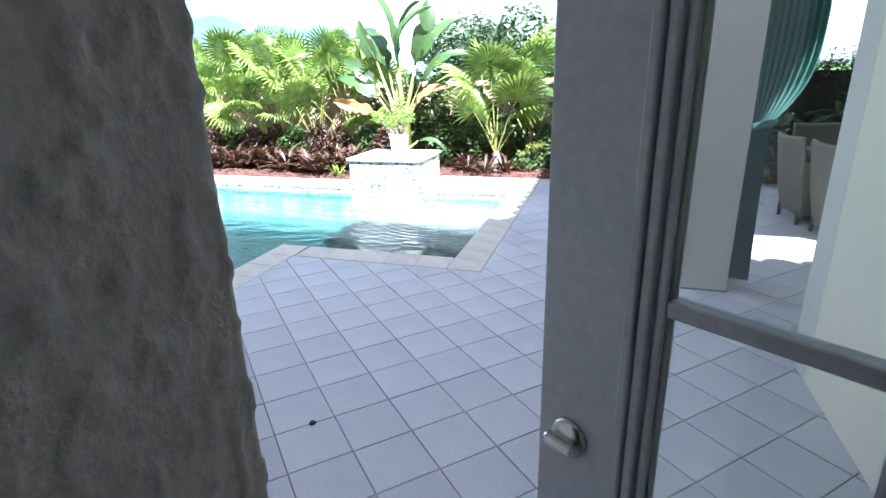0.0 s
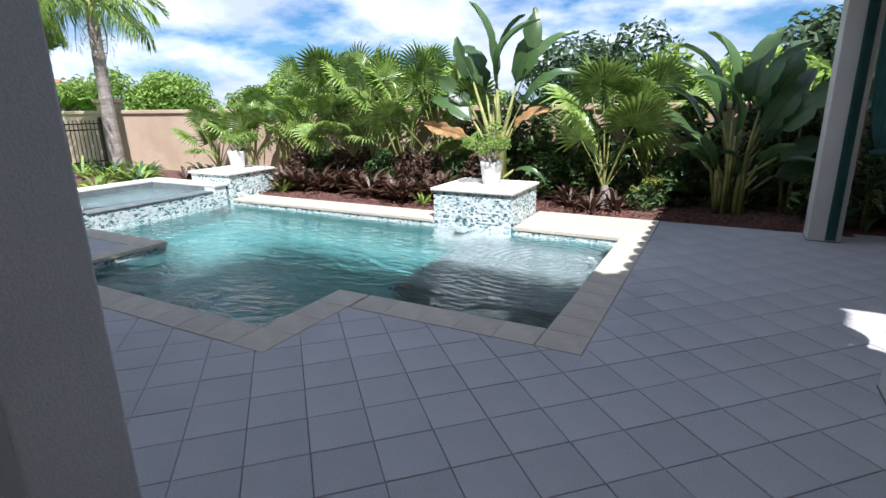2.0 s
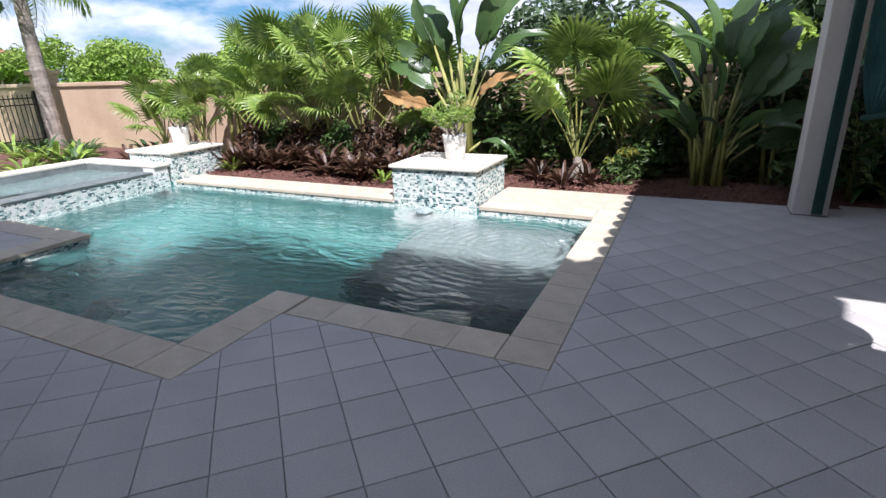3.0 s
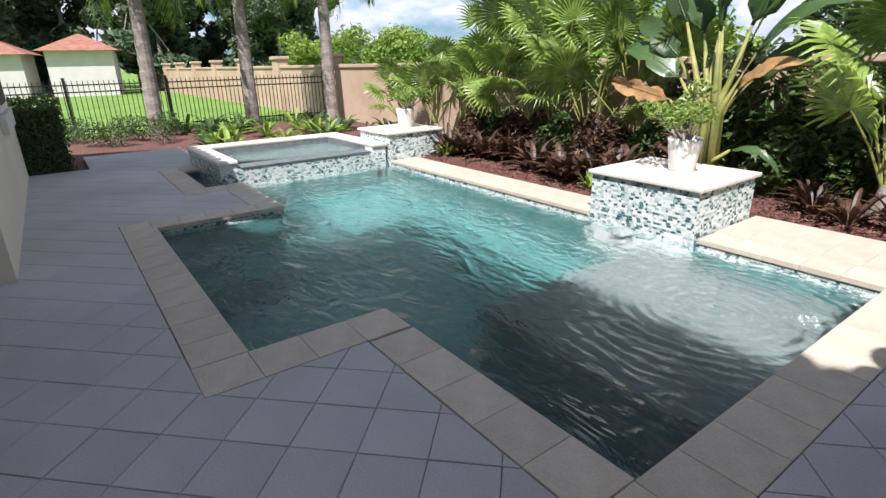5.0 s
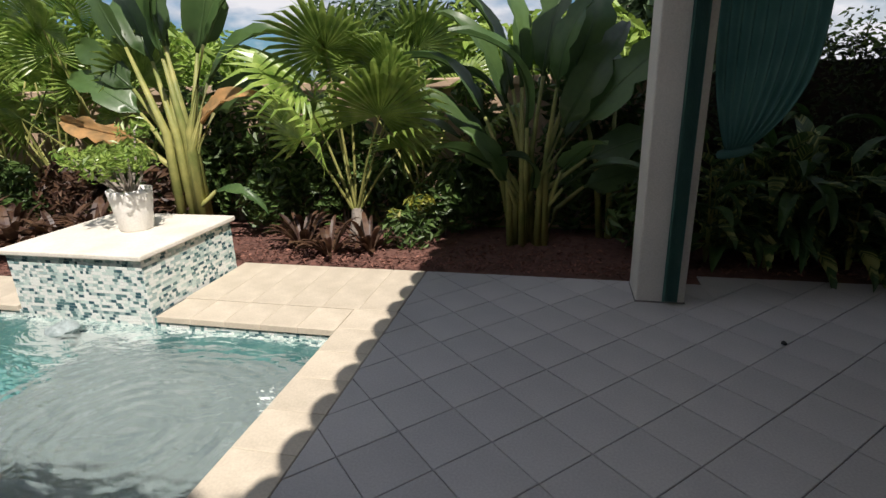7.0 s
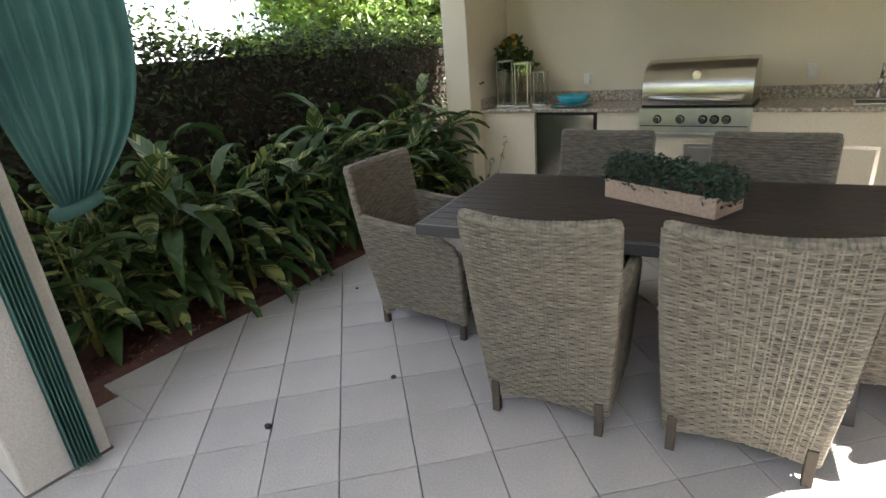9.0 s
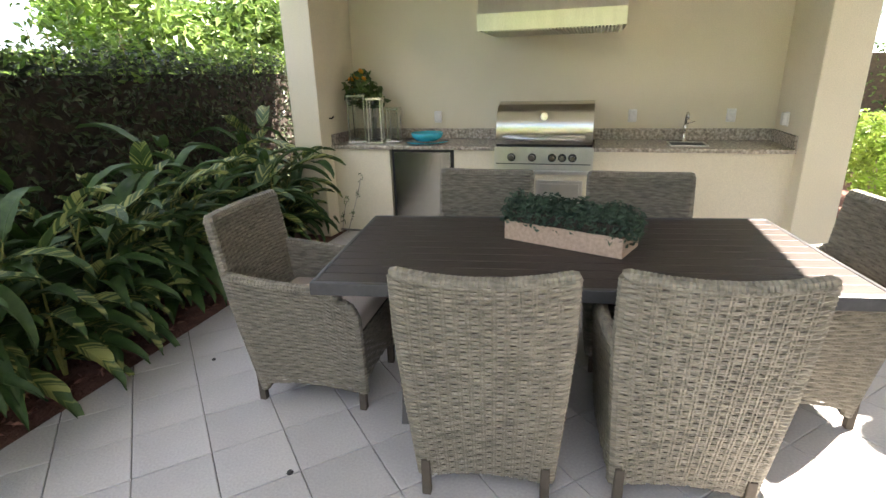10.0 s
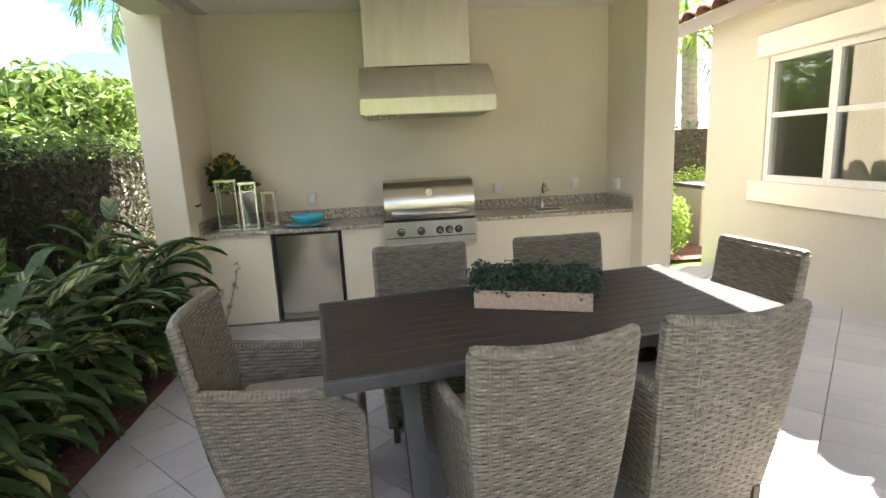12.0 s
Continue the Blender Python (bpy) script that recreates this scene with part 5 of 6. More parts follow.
# Fan palms along the wall.
for k, (x, y, h, n, s) in enumerate(((-7.6, 10.7, 2.15, 13, 0.78), (-6.95, 10.95, 2.4, 12, 0.85), (-6.2, 10.65, 2.45, 13, 0.85), (-5.5, 10.75, 2.3, 13, 0.82), (-4.8, 10.95, 2.25, 11, 0.8),
                                       (-8.3, 11.0, 2.3, 10, 0.8), (-10.75, 10.6, 1.45, 11, 0.75), (-10.0, 11.0, 1.7, 9, 0.8))):
    fan_palm(x, y, h, n, 20 + k, s)
fan_palm(-1.62, 10.55, 2.05, 9, 41, 0.98, "broad fan palm with sunlit pleated leaves by the mosaic block")
fan_palm(-1.0, 11.0, 2.2, 6, 42, 0.8)

paddle_plant(-3.45, 10.42, [(95, 6, 2.0, 1.2, 0), (165, 18, 1.9, 1.15, 0), (15, 18, 1.95, 1.15, 0), (185, 34, 1.8, 1.0, 0), (355, 36, 1.8, 1.05, 0), (250, 8, 2.0, 1.25, 0),
                                (188, 50, 1.6, 0.95, 0), (352, 52, 1.6, 0.95, 0), (205, 52, 1.5, 0.9, 1), (335, 54, 1.5, 0.8, 1), (280, 14, 1.9, 1.2, 0), (175, 26, 2.1, 1.0, 0), (5, 27, 2.1, 1.0, 0), (350, 66, 0.8, 0.6, 0)],
             3, "tall bird-of-paradise plant with two withered orange leaves", 0.06, 1.08, 0.36)
paddle_plant(0.15, 10.55, [(110, 6, 1.5, 1.6, 0), (175, 24, 1.3, 1.45, 0), (200, 36, 1.1, 1.3, 0), (160, 16, 1.5, 1.4, 0), (20, 18, 1.5, 1.6, 0), (345, 34, 1.3, 1.45, 0), (355, 50, 1.1, 1.3, 0),
                               (280, 20, 1.2, 1.2, 0), (300, 46, 0.9, 1.0, 0), (60, 12, 1.6, 1.6, 0), (310, 10, 1.5, 1.4, 0), (188, 50, 1.3, 1.2, 0), (250, 34, 0.75, 0.9, 0), (290, 30, 0.6, 0.8, 0), (225, 44, 0.9, 0.95, 0), (320, 40, 0.7, 0.9, 0),
                               (140, 30, 1.2, 1.3, 0), (40, 34, 1.1, 1.3, 0), (210, 20, 1.4, 1.3, 0), (330, 22, 1.2, 1.3, 0), (5, 62, 0.8, 1.0, 0)],
             4, "large bird-of-paradise plant half shaded beside the pavilion")
paddle_plant(-9.0, 10.95, [(90, 8, 1.3, 1.1, 0), (30, 14, 1.4, 0.9, 0), (150, 18, 1.3, 0.9, 0), (10, 20, 1.5, 0.7, 0)], 6, "slim bird-of-paradise plant by the boundary wall")
paddle_plant(1.0, 10.8, [(90, 10, 1.3, 1.1, 0), (200, 20, 1.3, 1.0, 0), (330, 30, 1.1, 1.0, 0)], 8, "shaded bird-of-paradise plant behind the column")

# Bushes between the palms and the wall, added to darken its shaded stretch.
for k, x in enumerate((-4.2, -2.75, -2.0, -1.25, -0.35, 0.5, 1.15, -3.4, -3.85)):
    h = (0.95, 1.3, 1.1, 1.3, 1.2, 1.35, 1.25, 1.3, 1.2)[k]
    shrub("wall_shrub", x, 11.22, 0, [(0, 0, 0.4 * h, 0.40, 0.2, 0.4 * h), (0.1, 0, 0.8 * h, 0.34, 0.18, 0.3 * h), (-0.15, 0, 1.1 * h, 0.22, 0.15, 0.25 * h)], 700, 0.15, M_HEDGE, 300 + k,
          "loose dark green shrub added to darken the shaded tan wall", group="shrubs against the wall", ratio=0.36)

# Low planting at the foot of the wall.
rnd = random.Random(77)
for k in range(17):
    x = -7.75 + k * 0.245 + rnd.uniform(-0.08, 0.08)
    if -3.7 < x:
        continue
    strap_clump("ti_plant", x, 9.5 + rnd.uniform(0.0, 0.5), 34, 0.62, M_RED, 100 + k, "dark red broad-leaved ti plant in mulch", 1.0, 0.085, 0.35, group="red ti plants along the bed")
strap_clump("bromeliad", -7.55, 9.45, 30, 0.38, M_BRIGHT, 130, "bright lime-green bromeliad in mulch", 0.9, 0.05, 0.4)
strap_clump("bromeliad", -4.35, 9.4, 18, 0.3, M_BRIGHT, 131, "small green bromeliad by the coping", 0.9, 0.045, 0.4)
for k, (x, y) in enumerate(((-2.05, 10.15), (-1.7, 10.0), (-1.35, 10.15), (-2.2, 10.5))):
    strap_clump("ti_plant", x, y, 30, 0.45, M_RED, 140 + k, "faded red ti plant in mulch", 1.0, 0.06, 0.35, group="red ti plants along the bed")
for k in range(9):
    x = -8.0 + k * 0.52
    # Two in three take the dark red leaf to paint the palms' shade.
    shrub("undergrowth", x, 10.45 + 0.15 * (k % 2), 0, [(0, 0, 0.34, 0.36, 0.26, 0.34), (0.1, 0, 0.6, 0.24, 0.2, 0.22)], 420, 0.13, M_HEDGE if k % 3 == 1 else M_RED, 170 + k, "bushy undergrowth beneath the palms, shade put into its leaf colour", group="undergrowth beneath the palms", ratio=0.4)
for k, (x, y) in enumerate(((-2.3, 11.0), (-0.5, 11.1), (0.6, 11.1), (1.2, 10.4), (-1.5, 11.15), (-2.7, 10.7), (-0.75, 10.75))):
    shrub("undergrowth", x, y, 0, [(0, 0, 0.34, 0.36, 0.26, 0.34), (0.1, 0, 0.6, 0.24, 0.2, 0.22)], 420, 0.13, M_HEDGE, 185 + k, "dark bushy undergrowth beside the pavilion", group="undergrowth beneath the palms", ratio=0.4)
for x0, x1, y0, n in ((-3.6, 1.05, 9.72, 2600), (-7.9, -3.62, 9.08, 1500), (1.5, 5.4, 9.92, 900)):
    chips_me = leaf_mesh("bark_chips", n, (lambda r, x0=x0, x1=x1, y0=y0: (Vector((r.uniform(x0, x1), y0 + abs(r.gauss(0, 0.45)), r.uniform(-0.002, 0.035))), Vector((0, 0, 1)))), 0.045, M_CHIP, 7, ratio=0.4, fold=0.3)
    tagged(new("bark_chips", chips_me), "loose red bark chips strewn over the bed", "mulch", kind="stuff")
croton = shrub("croton", -0.98, 10.30, 0, [(-0.12, 0, 0.22, 0.16, 0.16, 0.16), (0.1, 0.05, 0.36, 0.15, 0.14, 0.14), (0.0, -0.05, 0.14, 0.24, 0.2, 0.12), (0.2, 0, 0.2, 0.13, 0.13, 0.13)], 260, 0.105, M_HEDGE, 150, "dark green croton with a few yellow leaves", ratio=0.36)
croton_tips = leaf_mesh("tip_leaves", 70, clumps([(0.1, 0.05, 0.44, 0.14, 0.12, 0.08), (-0.14, 0, 0.33, 0.09, 0.09, 0.06)]), 0.10, M_YELLOW, 151, ratio=0.36)
mesh_part("tip_leaves", croton_tips, croton, "yellow young leaves at the tips")
for k, (x, y) in enumerate(((-10.6, 9.6), (-10.2, 10.1), (-9.9, 9.75), (-9.4, 10.0))):
    strap_clump("ti_plant", x, y, 26, 0.45, M_RED, 160 + k, "dark red ti plant beside the spa", 1.0, 0.08, 0.35, group="red ti plants along the bed")
rnd = random.Random(31)
for k in range(26):
    x, y = -15.2 + rnd.uniform(0, 4.6), 6.2 + rnd.uniform(0, 4.0)
    strap_clump("ginger_plant", x, y, 20, 0.62, M_BRIGHT if rnd.random() < 0.55 else M_GINGER, 200 + k, "low green strap-leaved plant behind the spa", 1.0, 0.09, 0.4, group="low plants behind the spa")
for k in range(9):
    shrub("round_shrub", -15.6 + rnd.uniform(0, 2.6), 3.6 + k * 0.33, 0, [(0, 0, 0.3, 0.34, 0.32, 0.3)], 380, 0.07, M_HEDGE, 240 + k, "small dark green shrub in the far bed", group="small shrubs in the far bed")
bush = thing("clipped_bush", "dark clipped hedge block at the house corner", "hedge", at=(0, 0, 0))
# Dark filler box: shade between the leaves, put in as colour.
part("core", boxes((-12.05, -10.85, 3.15, 4.05, -0.05, 0.98)), M_SOIL_SHADE, bush)
mesh_part("foliage", leaf_mesh("foliage", 3200, slab(-12.1, -10.8, 3.1, 4.1, 0.0, 1.05), 0.06, M_HEDGE, 5), bush)
mesh_part("foliage", leaf_mesh("foliage", 1500, (lambda r: (Vector((-10.8 + abs(r.gauss(0, 0.05)), r.uniform(3.1, 4.1), r.uniform(0, 1.05))), Vector((1, 0, 0)))), 0.06, M_HEDGE, 6), bush)

# Hedge behind the pavilion and ginger in front of it.
hedge = thing("hedge", "tall dense clipped hedge, shade coloured into its face leaves and core", "hedge")
# The dark box paints the hedge's shaded depth behind its leaves.
part("core", boxes((1.75, 9.3, 10.98, 11.25, -0.05, 1.62)), M_SOIL_SHADE, hedge)
# Face leaves are coloured as shaded, top growth and shoots as sunlit.
mesh_part("foliage", leaf_mesh("foliage", 14000, slab(1.65, 9.4, 10.85, 11.45, 0.0, 1.70, 0.09), 0.062, M_HEDGE_SHADED, 11), hedge)
mesh_part("top_growth", leaf_mesh("top_growth", 2600, clumps([(1.8 + 0.55 * k, 11.1, 1.74, 0.42, 0.30, 0.10 + 0.09 * ((k * 7) % 3)) for k in range(14)]), 0.07, M_GARDEN, 12), hedge, "loose young shoots on top, sunlight coloured into the leaves")
shoot_rnd = random.Random(33)
for k in range(34):
    x, h = 1.8 + 0.22 * k + shoot_rnd.uniform(-0.1, 0.1), shoot_rnd.uniform(0.12, 0.34)
    y, dx = 11.0 + shoot_rnd.uniform(-0.1, 0.25), shoot_rnd.uniform(-0.06, 0.06)
    part("shoot", tube([(x, y, 1.66), (x + dx * 0.4, y, 1.74 + h * 0.5), (x + dx, y, 1.76 + h)], [0.005, 0.004, 0.002], 5), M_STEM, hedge)
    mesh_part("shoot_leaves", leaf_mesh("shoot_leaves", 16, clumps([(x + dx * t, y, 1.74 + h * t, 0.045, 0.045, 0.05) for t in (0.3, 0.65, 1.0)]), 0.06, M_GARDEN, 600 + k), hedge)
GINGERS = [blade_mesh(1.0, 0.25, 0.7, 21, 0, M_GINGER, 0.3), blade_mesh(1.0, 0.22, 1.1, 22, 0, M_GINGER, 0.3), blade_mesh(1.0, 0.26, 0.5, 23, 0, M_GINGER_Y, 0.3), blade_mesh(1.0, 0.24, 0.9, 24, 1, M_GINGER_Y, 0.3)]
rnd = random.Random(55)
for k in range(26):
    x = 1.75 + (k % 13) * 0.31 + rnd.uniform(-0.1, 0.1)
    y = 10.08 + 0.30 * (k // 13) + rnd.uniform(-0.07, 0.1) + 0.05 * (x - 1.7)
    g = thing("shell_ginger", "variegated shell ginger with long striped leaves", "plant", "variegated ginger along the hedge", at=(x, y, 0))
    for c in range(5):
        az = rnd.uniform(0, 2 * math.pi)
        out = Vector((math.cos(az), math.sin(az) * 0.8 - 0.25, 0)).normalized()
        h = rnd.uniform(0.45, 1.12) * (1.0 if k >= 13 else 0.8)
        end = out * 0.22 * h + Vector((0, 0, h))
        part("cane", tube([(0, 0, -0.02), out * 0.07 * h + Vector((0, 0, h * 0.55)), end], [0.011, 0.009, 0.005], 5), M_STEM, g)
        for j in range(8):
            t = 0.26 + 0.74 * j / 7
            p = out * 0.22 * h * t * t + Vector((0, 0, h * t))
            la = az + (1.2 if j % 2 else -1.2) + rnd.uniform(-0.5, 0.5)
            lo = (Vector((math.cos(la), math.sin(la), 0)) + Vector((0, -0.35, 0))).normalized()
            ahead = (lo + Vector((0, 0, rnd.uniform(-0.3, 0.9) + (0.9 if j == 7 else 0.0)))).normalized()
            side = ahead.cross(Vector((0, 0, 1))).normalized()
            rot = Matrix((side, ahead, side.cross(ahead))).transposed().to_4x4()
            ob = new("leaf", rnd.choice(GINGERS))
            ob.parent = g
            ob.matrix_local = Matrix.Translation(p) @ rot @ Matrix.Scale(rnd.uniform(0.34, 0.56), 4)


def pot_with_shrub(x, y, z, seed, size, label):
    top = thing("plant_pot", label, "plant pot", "white pots on the mosaic blocks", at=(x, y, z))
    part("pot", lathe([(0.115, 0), (0.125, 0.01), (0.165, 0.30), (0.168, 0.335), (0.155, 0.335), (0.148, 0.29), (0.001, 0.285)], 28), M_POT, top, "tapered white ceramic pot", smooth=True)
    part("soil", lathe([(0.001, 0.286), (0.145, 0.286), (0.14, 0.296), (0.001, 0.30)], 20), M_SOIL_SHADE, top)
    r2 = random.Random(seed)
    plant = thing("potted_shrub", "small leafy desert-rose shrub with bare stems", "shrub", "shrubs in white pots", at=(x, y, z + 0.29))
    bm = bmesh.new()
    tips = []
    for _ in range(11):
        az, ln = r2.uniform(0, 6.28), size * r2.uniform(0.55, 1.0)
        out = Vector((math.cos(az), math.sin(az), 0))
        e = out * ln * r2.uniform(0.35, 0.9) + Vector((0, 0, ln * r2.uniform(0.6, 1.0)))
        m = e * 0.5 + out * 0.05
        tube([(out.x * 0.02, out.y * 0.02, -0.01), m, e], [0.016, 0.011, 0.006], 6, bm)
        tips.append(e)
    part("branching", bm, M_BARK, plant)
    mesh_part("foliage", leaf_mesh("foliage", 650, clumps([(e.x, e.y, e.z, 0.15, 0.15, 0.10) for e in tips]), 0.08, M_FAN, seed, ratio=0.34), plant)


pot_with_shrub(-2.98, 9.12, 0.468, 61, 0.52, "tapered white ceramic pot on the stone cap")
pot_with_shrub(-8.42, 9.18, 0.468, 62, 0.46, "white ceramic pot on the far stone cap")


def trunk_tree(name, x, y, h, crown, count, size, leaf, seed, label, group="", limbs=6, base_r=0.14):
    """Tree: tapered trunk with limbs and a ragged crown of small leaves. crown: ellipsoids relative to the foot."""
    rnd = random.Random(seed)
    top = thing(name, label, "tree", group, at=(x, y, -0.1))
    bm = bmesh.new()
    tube([(0, 0, -0.1), (0.05, 0.02, h * 0.35), (0.0, 0.05, h * 0.62)], [base_r, base_r * 0.8, base_r * 0.5], 9, bm)
    for k in range(limbs):
        b = crown[k % len(crown)]
        s = Vector((0.03, 0.03, h * rnd.uniform(0.3, 0.6)))
        e = Vector((b[0], b[1], b[2]))
        tube([s, s.lerp(e, 0.5) + Vector((0, 0, 0.1)), e], [base_r * 0.45, base_r * 0.3, base_r * 0.12], 6, bm)
    part("trunk", bm, M_BARK, top)
    mesh_part("crown", leaf_mesh("crown", count, clumps(crown), size, leaf, seed), top)
    return top


def blobs_for(rnd, n, rx, rz, z, r):
    return [(rnd.uniform(-rx, rx), rnd.uniform(-rx, rx), z + rnd.uniform(-rz, rz), r * rnd.uniform(0.7, 1.3), r * rnd.uniform(0.7, 1.3), r * rnd.uniform(0.55, 0.95)) for _ in range(n)]


rnd = random.Random(91)
for k, (x, y, h, rx, mat, n) in enumerate(((-24.5, 18.5, 4.6, 2.3, M_BRIGHT, 5200), (-30.0, 17.0, 4.4, 1.8, M_BRIGHT, 3600), (-16.0, 17.5, 3.6, 2.0, M_BRIGHT, 4200), (-11.5, 16.0, 3.9, 2.2, M_HEDGE, 4800), (-7.5, 15.0, 3.5, 2.1, M_BRIGHT, 4600),
                                             (-3.6, 17.5, 4.4, 2.1, M_PINE, 4600), (-0.2, 15.0, 3.3, 1.8, M_BRIGHT, 4200), (1.9, 15.5, 4.4, 1.7, M_PINE, 4800), (7.1, 13.6, 3.9, 1.4, M_GARDEN, 4600), (8.1, 13.2, 4.1, 1.5, M_GARDEN, 4600), (9.6, 12.8, 3.8, 1.4, M_GARDEN, 4600),
                                             (11.5, 14.0, 3.3, 1.9, M_HEDGE, 4400), (12.2, 9.4, 5.4, 2.0, M_GARDEN, 3600), (12.4, 6.2, 5.2, 1.9, M_HEDGE, 3600))):
    h *= 0.78
    trunk_tree("broadleaf_tree", x, y, h, blobs_for(rnd, 18, rx * 0.75, h * 0.24, h * 0.62, rx * 0.42), int(n * (1.5 if k < 8 else 3.6)), 0.24 if k < 8 else 0.15, mat, 300 + k,
               "leafy green garden tree beyond the boundary wall", "trees beyond the wall")
for k in range(26):
    x, y = -56 + rnd.uniform(-8, 8), -14 + k * 1.75 + rnd.uniform(-1.2, 1.2)
    h = rnd.uniform(10, 14)
    bl = [(rnd.uniform(-1.9, 1.9), rnd.uniform(-1.9, 1.9), h * rnd.uniform(0.10, 1.0), rnd.uniform(0.9, 1.7), rnd.uniform(0.9, 1.7), rnd.uniform(0.6, 1.1)) for _ in range(20)]
    trunk_tree("pine_tree", x, y, h * 1.3, bl, 4200, 0.75, M_PINE, 400 + k, "tall dark pine tree on the skyline", "pines on the skyline", 6, 0.2)


def frond_mesh(length, seed, droop):
    """Feather frond: arched rib with hanging leaflets, along +y."""
    rnd = random.Random(seed)
    verts, faces = [], []

    def rib(t):
        return Vector((0, length * (t - 0.28 * droop * t * t * t), length * (0.30 * t - 0.62 * droop * t * t)))
    n = 46
    for i in range(n):
        t = 0.10 + 0.90 * i / n
        c = rib(t)
        for s in (-1, 1):
            ln = length * 0.26 * (math.sin(math.pi * (0.12 + 0.82 * t)) ** 0.7) * rnd.uniform(0.85, 1.1)
            o = Vector((s * rnd.uniform(0.7, 1.0), rnd.uniform(0.25, 0.6), -rnd.uniform(0.3, 0.9))).normalized()
            m, e = c + o * ln * 0.5 + Vector((0, 0, 0.02)), c + o * ln - Vector((0, 0, ln * rnd.uniform(0.25, 0.6)))
            w = Vector((0, 0.016, 0.0)) * (length / 2)
            k = len(verts)
            verts += [c - w * 0.5, c + w * 0.5, m + w, m - w, e]
            faces += [(k, k + 1, k + 2, k + 3), (k + 3, k + 2, k + 4)]
    for i in range(9):
        a, b = rib(i / 9), rib((i + 1) / 9)
        r = 0.018 * length * (1 - i / 10)
        k = len(verts)
        verts += [a - Vector((r, 0, 0)), a + Vector((r, 0, 0)), b + Vector((r * 0.9, 0, 0)), b - Vector((r * 0.9, 0, 0)), a - Vector((0, 0, r)), b - Vector((0, 0, r))]
        faces += [(k, k + 1, k + 2, k + 3), (k, k + 4, k + 5, k + 3), (k + 1, k + 4, k + 5, k + 2)]
    me = bpy.data.meshes.new("frond")
    me.from_pydata(verts, [], faces)
    me.materials.append(M_FAN)
    return me


FRONDS = [frond_mesh(2.3, k, d) for k, d in enumerate((0.7, 1.0, 1.3))]


def feather_palm(x, y, h, seed, group="queen palms by the fence", label="queen palm with ringed grey trunk and drooping fronds", fronds=17):
    rnd = random.Random(seed)
    top = thing("palm_tree", label, "palm", group, at=(x, y, -0.05))
    bm = bmesh.new()
    pts, rad = [], []
    for i in range(24):
        t = i / 23
        pts.append((0.10 * math.sin(t * 2 + seed), 0.08 * t, -0.05 + h * t))
        rad.append((0.20 - 0.06 * t) * (1.0 + (0.06 if i % 2 else -0.03)))
    tube(pts, rad, 12, bm)
    part("trunk", bm, M_BARK, top, "grey ringed trunk")
    head = Vector(pts[-1])
    part("crownshaft", tube([head, head + Vector((0, 0, 0.35)), head + Vector((0, 0, 0.6))], [0.15, 0.12, 0.05], 10), M_STEM, top)
    for k in range(fronds):
        az = k * 137.5 + rnd.uniform(-12, 12)
        ob = new("frond", FRONDS[k % 3])
        ob.parent = top
        ob.matrix_local = Matrix.Translation(head + Vector((0, 0, 0.3))) @ pose(0, 0, 0, 0, 0, az) @ pose(0, 0, 0, 58 - 92 * (k / fronds) ** 1.1, rnd.uniform(-20, 20), 0)
    return top


feather_palm(-15.75, 6.10, 3.9, 1)
feather_palm(-15.80, 8.60, 4.1, 2)
feather_palm(-15.60, 11.00, 4.2, 3)
feather_palm(11.3, 1.9, 3.4, 4, label="young palm with drooping fronds behind the house", fronds=12)
feather_palm(13.0, 12.6, 5.2, 5, label="palm whose fronds hang above the hedge", fronds=14)

# ---------------------------------------------------------------- walls, fence, far houses
wall_b = thing("boundary_wall", "tan stucco boundary wall with a pale cap", "wall", kind="structure")
part("wall_face", boxes((-60.0, 14.0, 11.52, 11.72, -0.2, 1.48)), M_TANWALL, wall_b)
part("cap", boxes((-60.0, 14.0, 11.47, 11.77, 1.48, 1.58), bevel=0.015), M_TANWALL, wall_b)
for k in range(10):
    x = -16.6 - 4.8 * k
    part("pier", boxes((x - 0.3, x + 0.3, 11.40, 11.84, -0.2, 1.80), bevel=0.02), M_TANWALL, wall_b)
    part("pier_cap", boxes((x - 0.36, x + 0.36, 11.34, 11.90, 1.80, 1.92), bevel=0.02), M_TANWALL, wall_b)

fence = thing("iron_fence", "black metal picket fence along the lawn", "fence", kind="structure")
FX, FY0, FY1 = -16.6, -3.0, 11.3
for z in (0.12, 1.05, 1.22):
    part("rail", boxes((FX - 0.018, FX + 0.018, FY0, FY1, z - 0.016, z + 0.016)), M_DARKMETAL, fence)
picket = boxes((-0.009, 0.009, -0.009, 0.009, -0.1, 1.32))
me_picket = bpy.data.meshes.new("picket")
picket.to_mesh(me_picket)
picket.free()
me_picket.materials.append(M_DARKMETAL)
for k in range(int((FY1 - FY0) / 0.115)):
    ob = new("picket", me_picket)
    ob.parent = fence
    ob.location = (FX, FY0 + 0.05 + k * 0.115, 0)
for k in range(7):
    part("post", boxes((FX - 0.035, FX + 0.035, FY1 - 0.04 - k * 2.3 - 0.035, FY1 - 0.04 - k * 2.3 + 0.035, -0.1, 1.40), bevel=0.005), M_DARKMETAL, fence)


